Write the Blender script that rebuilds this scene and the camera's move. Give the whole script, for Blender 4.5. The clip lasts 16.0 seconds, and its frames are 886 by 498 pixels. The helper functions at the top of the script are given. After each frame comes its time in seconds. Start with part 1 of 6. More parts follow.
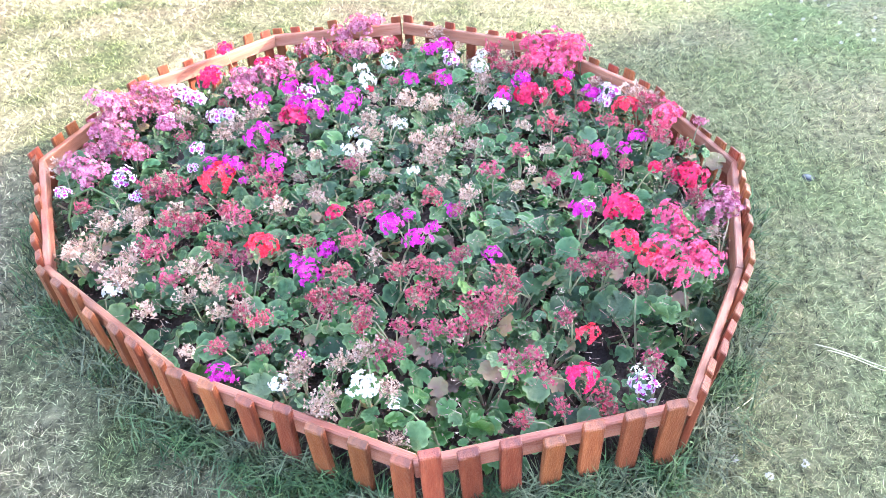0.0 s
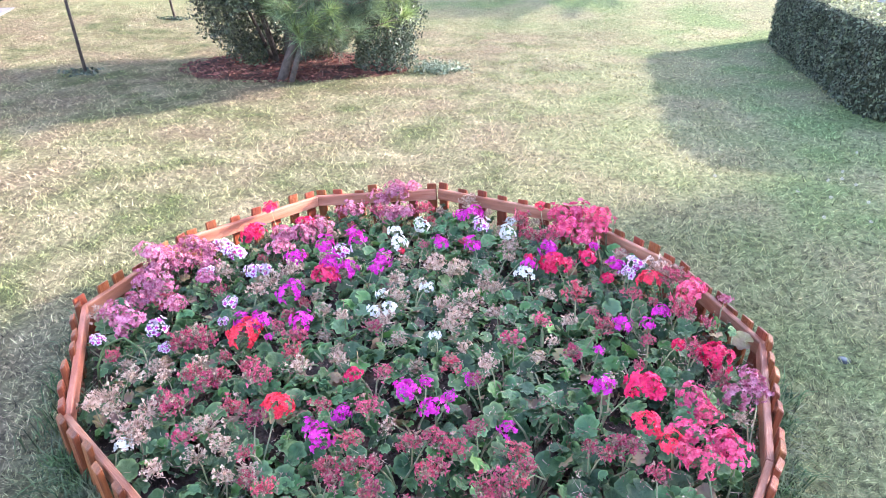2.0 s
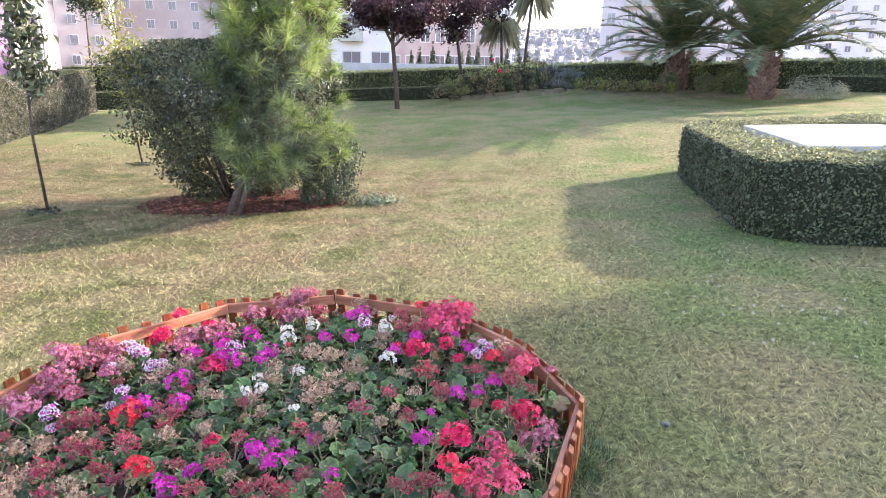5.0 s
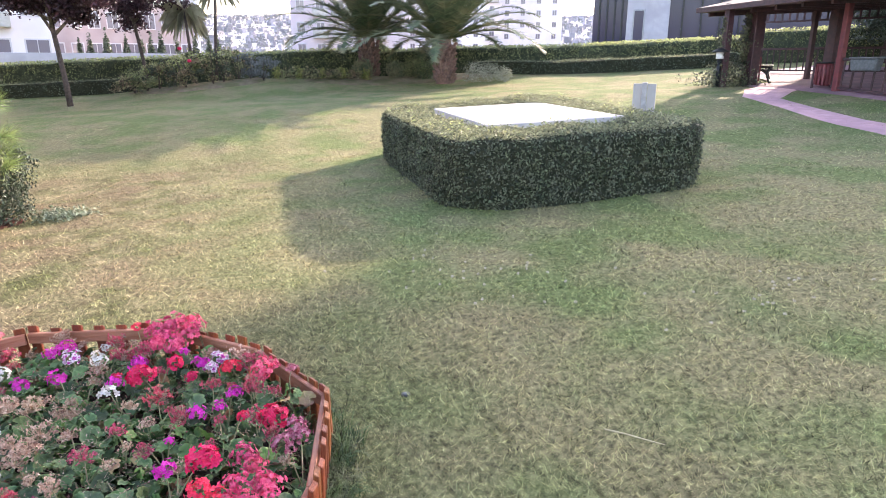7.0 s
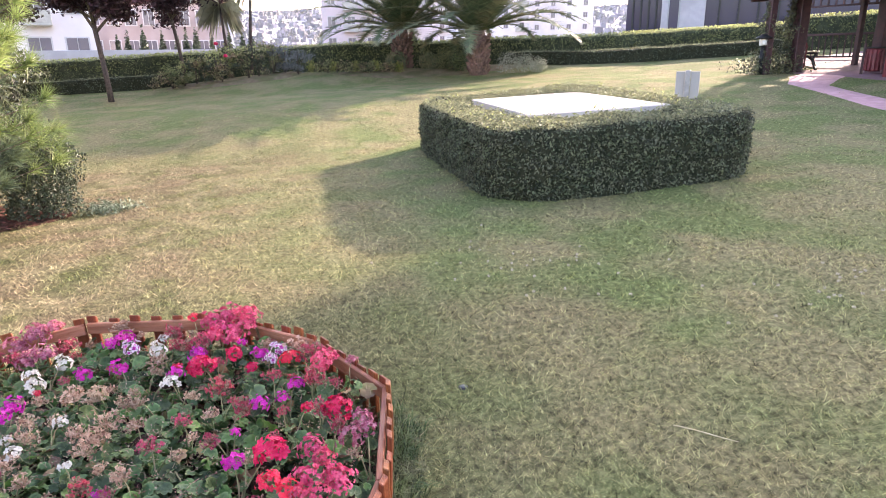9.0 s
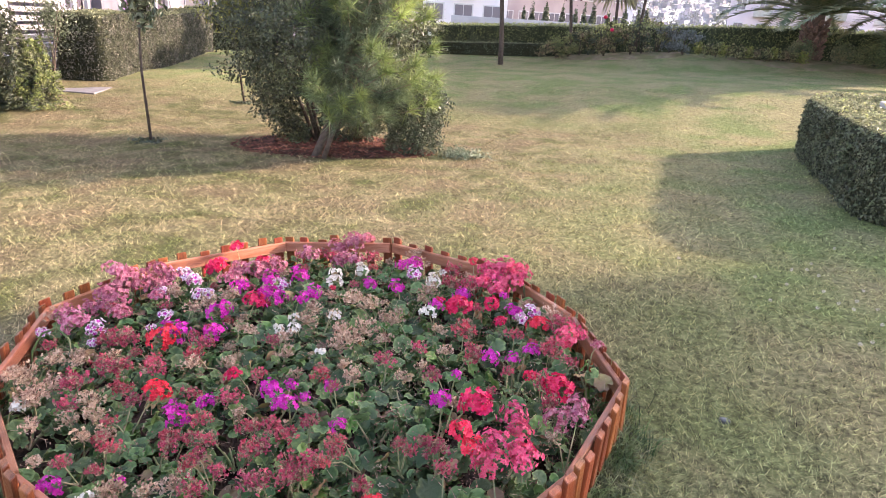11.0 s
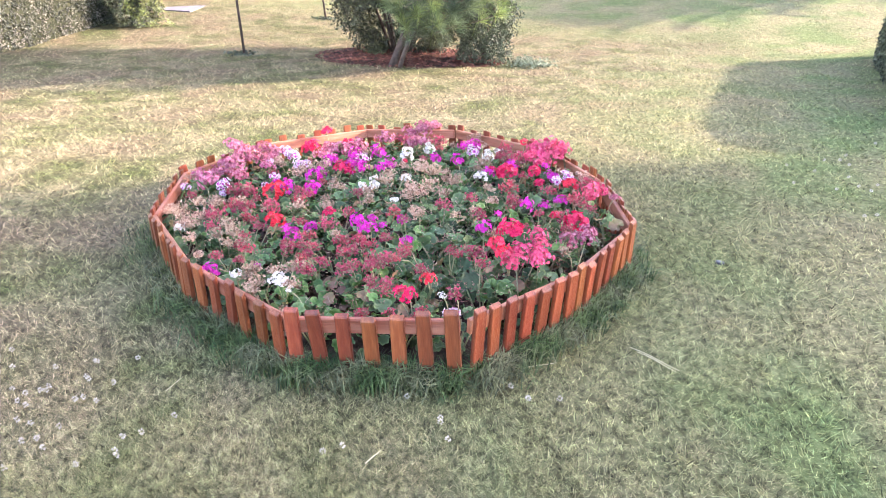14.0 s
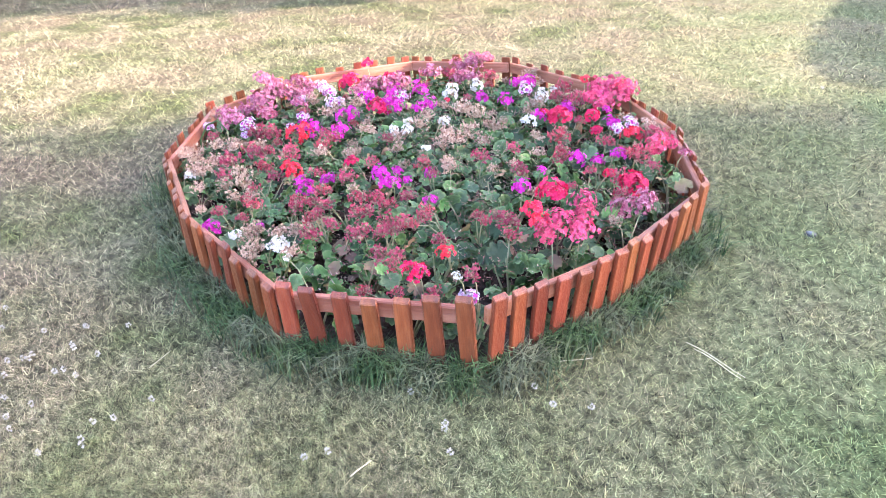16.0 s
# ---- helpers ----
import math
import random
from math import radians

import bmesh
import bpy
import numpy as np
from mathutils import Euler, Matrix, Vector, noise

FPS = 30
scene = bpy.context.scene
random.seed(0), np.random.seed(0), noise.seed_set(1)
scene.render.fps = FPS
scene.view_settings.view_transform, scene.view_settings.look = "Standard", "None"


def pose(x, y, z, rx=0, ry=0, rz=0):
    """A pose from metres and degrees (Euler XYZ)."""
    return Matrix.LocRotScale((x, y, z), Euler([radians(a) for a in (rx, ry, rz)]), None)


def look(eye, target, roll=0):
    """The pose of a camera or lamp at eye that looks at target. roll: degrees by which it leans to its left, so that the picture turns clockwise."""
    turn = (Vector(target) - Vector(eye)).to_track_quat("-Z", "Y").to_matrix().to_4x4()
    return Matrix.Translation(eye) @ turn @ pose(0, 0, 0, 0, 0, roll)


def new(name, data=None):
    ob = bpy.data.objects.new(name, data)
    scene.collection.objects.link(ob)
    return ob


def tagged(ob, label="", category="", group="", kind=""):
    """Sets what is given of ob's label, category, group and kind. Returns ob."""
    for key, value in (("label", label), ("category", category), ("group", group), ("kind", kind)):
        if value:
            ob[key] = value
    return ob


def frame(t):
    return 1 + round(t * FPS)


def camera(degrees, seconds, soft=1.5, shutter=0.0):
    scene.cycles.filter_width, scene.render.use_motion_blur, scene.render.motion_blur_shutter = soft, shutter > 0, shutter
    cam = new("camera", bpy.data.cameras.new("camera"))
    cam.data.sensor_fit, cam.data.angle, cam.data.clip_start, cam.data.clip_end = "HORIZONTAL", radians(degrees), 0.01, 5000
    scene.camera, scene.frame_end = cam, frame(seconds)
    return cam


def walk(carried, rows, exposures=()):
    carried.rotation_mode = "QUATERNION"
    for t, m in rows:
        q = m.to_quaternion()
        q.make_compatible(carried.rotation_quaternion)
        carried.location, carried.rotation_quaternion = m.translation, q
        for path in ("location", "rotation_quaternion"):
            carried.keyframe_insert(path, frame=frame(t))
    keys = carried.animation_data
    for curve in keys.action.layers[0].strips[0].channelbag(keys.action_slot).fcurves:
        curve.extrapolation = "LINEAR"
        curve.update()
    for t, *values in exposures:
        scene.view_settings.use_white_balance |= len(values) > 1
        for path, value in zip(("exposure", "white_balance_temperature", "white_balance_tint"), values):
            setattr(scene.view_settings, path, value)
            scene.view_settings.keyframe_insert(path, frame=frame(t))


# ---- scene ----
LENS = 69.6
cam = camera(LENS, 16.0, soft=0.45)
PATH = [
    (0, (0.261, 0.05, 1.594), (0.063, 1.552, 0.288), 1.8),
    (0.5, (0.291, 0.06, 1.605), (0.16, 1.588, 0.321), 1.5),
    (1, (0.339, 0.079, 1.622), (0.266, 1.668, 0.409), 0.8),
    (1.5, (0.331, 0.081, 1.647), (0.176, 1.772, 0.59), 1.1),
    (2, (0.315, 0.086, 1.669), (-0.057, 1.815, 0.735), 1.9),
    (2.5, (0.362, 0.097, 1.66), (-0.412, 1.752, 0.846), 2.7),
    (3, (0.447, 0.052, 1.695), (-0.413, 1.706, 0.973), 0.5),
    (3.5, (0.503, -0.128, 1.683), (-0.36, 1.581, 1.105), 0.3),
    (4, (0.629, -0.325, 1.689), (-0.183, 1.427, 1.167), 0.1),
    (4.5, (0.808, -0.327, 1.667), (0.154, 1.485, 1.129), 0.3),
    (5, (0.944, -0.28, 1.652), (0.592, 1.615, 1.118), 1.0),
    (5.2, (0.959, -0.257, 1.656), (0.733, 1.659, 1.13), 0.3),
    (7.3, (0.927, -0.321, 1.715), (1.476, 1.515, 1.144), -0.0),
    (7.5, (0.926, -0.33, 1.731), (1.492, 1.5, 1.155), -0.2),
    (8, (0.905, -0.351, 1.738), (1.418, 1.495, 1.165), -0.6),
    (8.5, (0.856, -0.301, 1.715), (1.301, 1.56, 1.131), -0.9),
    (9, (0.805, -0.219, 1.664), (1.213, 1.651, 1.082), -0.7),
    (9.5, (0.818, -0.19, 1.678), (1.165, 1.678, 1.055), -0.3),
    (10, (0.962, -0.02, 1.635), (0.985, 1.88, 1.01), 1.9),
    (10.2, (0.993, 0.023, 1.616), (0.841, 1.908, 0.964), 3.0),
    (12.3, (1.462, -0.336, 1.545), (0.542, 1.323, 0.91), 2.4),
    (12.5, (1.538, -0.389, 1.554), (0.594, 1.244, 0.89), 2.4),
    (13, (1.594, -0.498, 1.565), (0.666, 1.115, 0.834), 0.2),
    (13.5, (1.56, -0.66, 1.551), (0.735, 0.974, 0.744), 0.6),
    (14, (1.512, -0.7, 1.541), (0.722, 0.908, 0.652), 2.2),
    (14.5, (1.495, -0.629, 1.532), (0.686, 0.943, 0.598), 2.1),
    (15, (1.489, -0.501, 1.52), (0.639, 1.031, 0.555), 1.7),
    (15.5, (1.507, -0.356, 1.506), (0.594, 1.115, 0.504), 0.1),
    (16, (1.473, -0.245, 1.49), (0.547, 1.153, 0.399), 0.4),
]
EXPOSURES = [(0.0, 3.9, 6000, 17), (1.0, 3.92, 5900, 18), (1.5, 3.8, 5850, 18), (2.0, 3.35, 5900, 19), (2.5, 2.78, 6000, 21), (3.0, 2.72, 5900, 22), (3.5, 2.75, 6000, 20), (4.0, 2.85, 6100, 20), (4.5, 2.9, 6700, 19), (5.0, 2.75, 6900, 18), (7.5, 2.82, 7150, 24), (10.0, 2.72, 7550, 26), (12.5, 2.68, 7600, 22), (13.0, 3.12, 7100, 23), (13.5, 3.28, 6850, 23), (14.5, 3.46, 6600, 24), (16.0, 3.48, 6300, 24)]
walk(cam, [(t, look(eye, aim, roll)) for t, eye, aim, roll in PATH], EXPOSURES)

# ---- daylight ----
SUN_AZ, SUN_EL = 54.4, 21.5
toward_sun = Vector((math.sin(radians(SUN_AZ)) * math.cos(radians(SUN_EL)), math.cos(radians(SUN_AZ)) * math.cos(radians(SUN_EL)), math.sin(radians(SUN_EL))))
world = bpy.data.worlds.new("sky")
scene.world = world
world.use_nodes = True
sky = world.node_tree.nodes.new("ShaderNodeTexSky")
sky.sky_type, sky.sun_disc = "NISHITA", False
sky.sun_elevation, sky.sun_rotation = radians(SUN_EL), radians(SUN_AZ)
sky.air_density, sky.dust_density, sky.ozone_density = 1.0, 1.6, 1.0
back = world.node_tree.nodes["Background"]
back.inputs["Strength"].default_value = 0.15
world.node_tree.links.new(sky.outputs[0], back.inputs["Color"])
sun = new("sun", bpy.data.lights.new("sun", "SUN"))
sun.data.energy, sun.data.angle, sun.data.color = 2.6, radians(0.55), (1.0, 0.92, 0.79)
sun.matrix_world = look(toward_sun * 60, (0, 0, 0))

# ---- materials ----


def mat(name, c1, c2, scale=8.0, rough=0.7, bump=0.2, c3=None, coarse=0.15, vary=0.0, island=0.0, leafy=0.0, metal=0.0, fine=None, spec=0.5, stretch=None, patch=None, drift=None, speckle=None, rim=None):
    """Two tones over fine grain, a third in broad patches, brightness varied from object to object or from piece to piece."""
    m = bpy.data.materials.new(name)
    m.use_nodes = True
    nt = m.node_tree
    N, L = nt.nodes, nt.links
    bsdf = N["Principled BSDF"]
    geom = N.new("ShaderNodeNewGeometry")
    where = geom.outputs["Position"]
    if stretch:
        tc, vm = N.new("ShaderNodeTexCoord"), N.new("ShaderNodeVectorMath")
        vm.operation = "MULTIPLY"
        vm.inputs[1].default_value = stretch
        L.new(tc.outputs["Object"], vm.inputs[0])
        where = vm.outputs[0]

    def noise_at(s, detail=5.0):
        n = N.new("ShaderNodeTexNoise")
        n.inputs["Scale"].default_value, n.inputs["Detail"].default_value = s, detail
        L.new(where, n.inputs["Vector"])
        return n

    def mix(fac, a, b):
        x = N.new("ShaderNodeMix")
        x.data_type = "RGBA"
        L.new(fac, x.inputs[0])
        for sock, val in ((x.inputs[6], a), (x.inputs[7], b)):
            if isinstance(val, tuple):
                sock.default_value = (*val, 1)
            else:
                L.new(val, sock)
        return x.outputs[2]

    def ramp(fac, lo, hi):
        r = N.new("ShaderNodeMapRange")
        r.inputs[1].default_value, r.inputs[2].default_value = lo, hi
        L.new(fac, r.inputs[0])
        return r.outputs[0]

    grain = noise_at(scale)
    col = mix(ramp(grain.outputs["Fac"], 0.35, 0.65), c1, c2)
    if c3:
        col = mix(ramp(noise_at(patch or scale * coarse, 4.0).outputs["Fac"], 0.45, 0.62), col, c3)
    if drift:
        sep, add = N.new("ShaderNodeSeparateXYZ"), N.new("ShaderNodeMath")
        L.new(where, sep.inputs[0])
        add.operation = "MULTIPLY_ADD"
        add.inputs[1].default_value = 5.0
        L.new(noise_at(0.5, 3.0).outputs["Fac"], add.inputs[0])
        L.new(sep.outputs[0], add.inputs[2])
        part_way = N.new("ShaderNodeMath")
        part_way.operation = "MULTIPLY"
        part_way.inputs[1].default_value = drift[5]
        either = N.new("ShaderNodeMath")
        either.operation = "MAXIMUM"
        L.new(ramp(add.outputs[0], drift[1], drift[2]), either.inputs[0])
        L.new(ramp(sep.outputs[1], drift[3], drift[4]), either.inputs[1])
        L.new(either.outputs[0], part_way.inputs[0])
        col = mix(part_way.outputs[0], col, mix(ramp(noise_at(1.2, 4.0).outputs["Fac"], 0.4, 0.6), drift[0], drift[6]))
    if rim:
        tc, dist = N.new("ShaderNodeTexCoord"), N.new("ShaderNodeVectorMath")
        dist.operation = "LENGTH"
        L.new(tc.outputs["Object"], dist.inputs[0])
        col = mix(ramp(dist.outputs["Value"], rim[0], rim[1]), col, rim[2])
    if speckle:
        dots, lift = N.new("ShaderNodeHueSaturation"), N.new("ShaderNodeMapRange")
        lift.inputs[1].default_value, lift.inputs[2].default_value = 0.36, 0.64
        lift.inputs[3].default_value, lift.inputs[4].default_value = speckle[1], speckle[2]
        dotty = noise_at(speckle[0], 8.0)
        dotty.inputs["Roughness"].default_value = 0.8
        L.new(dotty.outputs["Fac"], lift.inputs[0])
        L.new(lift.outputs[0], dots.inputs["Value"])
        L.new(col, dots.inputs["Color"])
        col = dots.outputs["Color"]
    if vary or island:
        hsv = N.new("ShaderNodeHueSaturation")
        if vary:
            src = N.new("ShaderNodeObjectInfo").outputs["Random"]
            amount = vary
        else:
            src = geom.outputs["Random Per Island"]
            amount = island
        r = N.new("ShaderNodeMapRange")
        r.inputs[3].default_value, r.inputs[4].default_value = 1 - amount, 1 + amount
        L.new(src, r.inputs[0])
        L.new(r.outputs[0], hsv.inputs["Value"])
        h = N.new("ShaderNodeMapRange")
        h.inputs[3].default_value, h.inputs[4].default_value = 0.5 - 0.035 * amount, 0.5 + 0.035 * amount
        w = N.new("ShaderNodeMath")
        w.operation = "FRACT"
        k = N.new("ShaderNodeMath")
        k.operation = "MULTIPLY"
        k.inputs[1].default_value = 7.31
        L.new(src, k.inputs[0])
        L.new(k.outputs[0], w.inputs[0])
        L.new(w.outputs[0], h.inputs[0])
        L.new(h.outputs[0], hsv.inputs["Hue"])
        L.new(col, hsv.inputs["Color"])
        col = hsv.outputs["Color"]
    L.new(col, bsdf.inputs["Base Color"])
    bsdf.inputs["Roughness"].default_value, bsdf.inputs["Metallic"].default_value = rough, metal
    bsdf.inputs["Specular IOR Level"].default_value = spec
    if bump:
        b = N.new("ShaderNodeBump")
        b.inputs["Strength"].default_value = bump
        b.inputs["Distance"].default_value = 0.02
        L.new(noise_at(fine or scale * 4).outputs["Fac"], b.inputs["Height"])
        L.new(b.outputs[0], bsdf.inputs["Normal"])
    if leafy:
        tr = N.new("ShaderNodeBsdfTranslucent")
        L.new(col, tr.inputs["Color"])
        ms = N.new("ShaderNodeMixShader")
        ms.inputs[0].default_value = leafy
        L.new(bsdf.outputs[0], ms.inputs[1])
        L.new(tr.outputs[0], ms.inputs[2])
        L.new(ms.outputs[0], N["Material Output"].inputs["Surface"])
    return m


def glass_mat(name, tint, rough=0.05):
    m = bpy.data.materials.new(name)
    m.use_nodes = True
    b = m.node_tree.nodes["Principled BSDF"]
    b.inputs["Base Color"].default_value = (*tint, 1)
    b.inputs["Roughness"].default_value = rough
    b.inputs["Specular IOR Level"].default_value = 0.9
    return m


# drift: greener grass east and far off, also lightened to lift its shade
M_LAWN = mat("lawn_turf", (0.078, 0.084, 0.035), (0.185, 0.158, 0.09), 2.4, 0.95, 0.8, (0.145, 0.114, 0.068), patch=1.3, fine=190, spec=0.1, drift=((0.23, 0.208, 0.108), 1.6, 4.8, 10.0, 13.0, 0.88, (0.138, 0.175, 0.065)), speckle=(26, 0.3, 1.6))
M_BLADE = mat("grass_blade", (0.165, 0.188, 0.07), (0.40, 0.342, 0.205), 2.4, 0.7, 0, (0.335, 0.268, 0.163), patch=1.3, island=0.95, leafy=0.3, spec=0.2, drift=((0.345, 0.312, 0.16), 1.6, 4.8, 10.0, 13.0, 0.88, (0.20, 0.26, 0.097)), speckle=(26, 0.4, 1.6))
M_TALL = mat("tall_grass", (0.032, 0.068, 0.022), (0.095, 0.14, 0.052), 9, 0.6, 0, (0.16, 0.165, 0.09), 0.7, island=0.7, leafy=0.25, spec=0.25)
M_STRAW = mat("dry_straw", (0.52, 0.44, 0.27), (0.66, 0.58, 0.4), 30, 0.8, 0.1, vary=0.1)
M_SOIL = mat("garden_soil", (0.055, 0.034, 0.026), (0.125, 0.08, 0.06), 35, 0.95, 1.0, (0.035, 0.022, 0.018), 0.2, fine=90, spec=0.15)
M_MULCH = mat("red_mulch", (0.055, 0.022, 0.017), (0.16, 0.058, 0.042), 26, 0.95, 1.0, (0.04, 0.022, 0.018), 0.2, spec=0.15)
M_MULCHCHIP = mat("bark_chip", (0.075, 0.03, 0.022), (0.24, 0.10, 0.075), 30, 0.9, 0.3, (0.05, 0.032, 0.026), 0.3, island=0.5, spec=0.2)
M_EARTH = mat("dry_reddish_earth", (0.15, 0.115, 0.075), (0.22, 0.175, 0.11), 9, 0.95, 0.8, (0.12, 0.115, 0.055), 0.25, spec=0.15)
M_FENCE = mat("stained_wood", (0.20, 0.043, 0.015), (0.305, 0.088, 0.034), 10, 0.42, 0.35, (0.12, 0.026, 0.012), 0.6, vary=0.32, fine=60, stretch=(5, 5, 0.6))
M_RAIL = mat("weathered_rail_wood", (0.32, 0.105, 0.052), (0.47, 0.205, 0.125), 10, 0.5, 0.3, (0.24, 0.07, 0.034), 0.5, vary=0.15, fine=60, stretch=(0.6, 5, 5))
M_LEAF = mat("geranium_leaf", (0.028, 0.074, 0.02), (0.088, 0.155, 0.05), 24, 0.5, 0.35, (0.07, 0.115, 0.05), 0.12, vary=0.6, leafy=0.2, fine=110, spec=0.4, rim=(0.02, 0.032, (0.15, 0.225, 0.085)))
M_LEAF_YOUNG = mat("young_geranium_leaf", (0.05, 0.14, 0.024), (0.10, 0.21, 0.045), 22, 0.5, 0.25, vary=0.3, leafy=0.25, fine=110, rim=(0.016, 0.028, (0.17, 0.265, 0.085)))
M_LEAF_OLD = mat("yellowed_geranium_leaf", (0.30, 0.25, 0.09), (0.30, 0.17, 0.10), 18, 0.65, 0.25, (0.2, 0.11, 0.075), 0.4, vary=0.35, leafy=0.2)
M_STALK = mat("geranium_stalk", (0.14, 0.18, 0.07), (0.27, 0.21, 0.12), 25, 0.6, 0.1, vary=0.25)
PETAL = {
    "magenta": mat("magenta_petal", (0.46, 0.005, 0.26), (0.64, 0.03, 0.41), 60, 0.55, 0.1, vary=0.12, leafy=0.3),
    "crimson": mat("crimson_petal", (0.54, 0.004, 0.06), (0.70, 0.012, 0.10), 60, 0.5, 0.1, vary=0.12, leafy=0.25),
    "scarlet": mat("scarlet_petal", (0.72, 0.016, 0.055), (0.82, 0.05, 0.095), 60, 0.55, 0.1, vary=0.12, leafy=0.3),
    "salmon": mat("salmon_pink_petal", (0.57, 0.035, 0.12), (0.72, 0.13, 0.22), 60, 0.6, 0.1, vary=0.18, leafy=0.3),
    "blush": mat("dusty_pink_petal", (0.33, 0.05, 0.11), (0.55, 0.23, 0.29), 60, 0.65, 0.1, vary=0.2, leafy=0.3),
    "rose": mat("faded_rose_petal", (0.36, 0.022, 0.06), (0.54, 0.12, 0.16), 55, 0.7, 0.1, vary=0.25, leafy=0.2),
    "white": mat("white_petal", (0.54, 0.50, 0.44), (0.68, 0.64, 0.59), 60, 0.6, 0.1, vary=0.06, leafy=0.3),
    "eyed": mat("pale_lilac_petal", (0.64, 0.50, 0.58), (0.74, 0.66, 0.70), 60, 0.6, 0.1, vary=0.08, leafy=0.3),
    "tan": mat("withered_petal", (0.35, 0.205, 0.135), (0.60, 0.445, 0.335), 70, 0.85, 0.1, vary=0.22, leafy=0.15),
}
M_DRY = mat("withered_stalk", (0.22, 0.07, 0.06), (0.40, 0.22, 0.17), 40, 0.85, 0, island=0.5)
M_HUSK = mat("dry_brown_husk", (0.18, 0.085, 0.06), (0.36, 0.22, 0.16), 60, 0.85, 0.1, island=0.3)
M_EYE = mat("purple_petal_blotch", (0.36, 0.01, 0.22), (0.5, 0.03, 0.32), 60, 0.6, 0.05)
# hedge cores carry the shade between the leaves in their dark colour
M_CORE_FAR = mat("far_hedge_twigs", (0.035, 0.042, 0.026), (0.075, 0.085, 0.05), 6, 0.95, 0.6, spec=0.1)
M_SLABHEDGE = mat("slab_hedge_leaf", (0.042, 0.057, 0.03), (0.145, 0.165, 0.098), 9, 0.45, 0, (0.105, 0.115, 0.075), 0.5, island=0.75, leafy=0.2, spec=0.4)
M_HEDGE_CORE = mat("shaded_hedge_twigs", (0.02, 0.023, 0.014), (0.048, 0.05, 0.031), 20, 0.95, 0.6, spec=0.1)
M_HEDGE = mat("hedge_leaf", (0.034, 0.040, 0.030), (0.10, 0.104, 0.082), 9, 0.5, 0, (0.145, 0.135, 0.115), 0.5, island=0.7, leafy=0.15, spec=0.3)
# leaf colour with the sun on the hedge tops mixed in
M_HEDGE_TOP = mat("sunlit_hedge_top_leaf", (0.12, 0.132, 0.075), (0.245, 0.255, 0.15), 7, 0.5, 0, island=0.55, leafy=0.4)
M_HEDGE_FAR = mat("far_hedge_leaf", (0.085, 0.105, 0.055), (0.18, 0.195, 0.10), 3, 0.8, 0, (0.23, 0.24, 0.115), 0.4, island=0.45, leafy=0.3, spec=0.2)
M_BUSH = mat("bush_leaf", (0.038, 0.056, 0.032), (0.085, 0.105, 0.065), 6, 0.42, 0, island=0.6, leafy=0.15)
# three needle tones: sun on the crown and shade inside it are painted in
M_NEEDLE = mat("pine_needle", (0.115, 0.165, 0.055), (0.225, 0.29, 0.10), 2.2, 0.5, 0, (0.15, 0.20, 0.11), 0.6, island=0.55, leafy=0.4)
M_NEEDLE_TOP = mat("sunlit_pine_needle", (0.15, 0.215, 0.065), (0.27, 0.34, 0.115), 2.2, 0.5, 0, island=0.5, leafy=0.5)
M_NEEDLE_SHADED = mat("shaded_old_needle", (0.06, 0.09, 0.055), (0.14, 0.18, 0.115), 3, 0.5, 0, island=0.6, leafy=0.25)
M_CLUMP = mat("clump_leaf", (0.024, 0.034, 0.018), (0.07, 0.084, 0.044), 5, 0.42, 0, (0.11, 0.12, 0.06), 0.5, island=0.6, leafy=0.1)
M_CONIFER = mat("conifer_tip", (0.12, 0.155, 0.045), (0.24, 0.275, 0.09), 6, 0.5, 0, island=0.5, leafy=0.35)
M_BRIGHT = mat("mottled_shrub_leaf", (0.05, 0.078, 0.03), (0.13, 0.165, 0.07), 8, 0.42, 0, island=0.7, leafy=0.2)
M_PLUM = mat("purple_plum_leaf", (0.035, 0.014, 0.022), (0.075, 0.03, 0.04), 5, 0.5, 0, island=0.4, leafy=0.2)
M_YELLOWLEAF = mat("thin_yellow_green_leaf", (0.16, 0.20, 0.05), (0.30, 0.28, 0.09), 5, 0.5, 0, island=0.4, leafy=0.35)
M_SAPLEAF = mat("sapling_leaf", (0.055, 0.078, 0.042), (0.14, 0.16, 0.10), 5, 0.35, 0, island=0.6, leafy=0.25)
M_PALMLEAF = mat("palm_leaflet", (0.07, 0.105, 0.05), (0.15, 0.18, 0.09), 4, 0.45, 0, (0.2, 0.19, 0.1), 0.5, island=0.35, leafy=0.25)
M_PALMBARK = mat("palm_leaf_bases", (0.12, 0.075, 0.06), (0.24, 0.14, 0.11), 16, 0.9, 0.6, vary=0.3)
M_CORD = mat("cordyline_leaf", (0.28, 0.26, 0.16), (0.45, 0.41, 0.29), 4, 0.5, 0, island=0.45, leafy=0.3)
M_GREY = mat("silver_shrub_leaf", (0.22, 0.24, 0.18), (0.36, 0.37, 0.30), 8, 0.7, 0, island=0.4, leafy=0.2)
M_VARIEG = mat("variegated_leaf", (0.07, 0.10, 0.05), (0.26, 0.29, 0.2), 30, 0.6, 0, island=0.6, leafy=0.2)
M_ROSELEAF = mat("rose_leaf", (0.11, 0.12, 0.055), (0.30, 0.30, 0.15), 6, 0.5, 0, (0.23, 0.16, 0.11), 0.5, island=0.8, leafy=0.45)
M_LAVENDER = mat("lavender_leaf", (0.10, 0.115, 0.11), (0.2, 0.215, 0.21), 8, 0.6, 0, island=0.5, leafy=0.25)
M_BARK = mat("bark", (0.10, 0.075, 0.055), (0.20, 0.155, 0.12), 18, 0.9, 0.6)
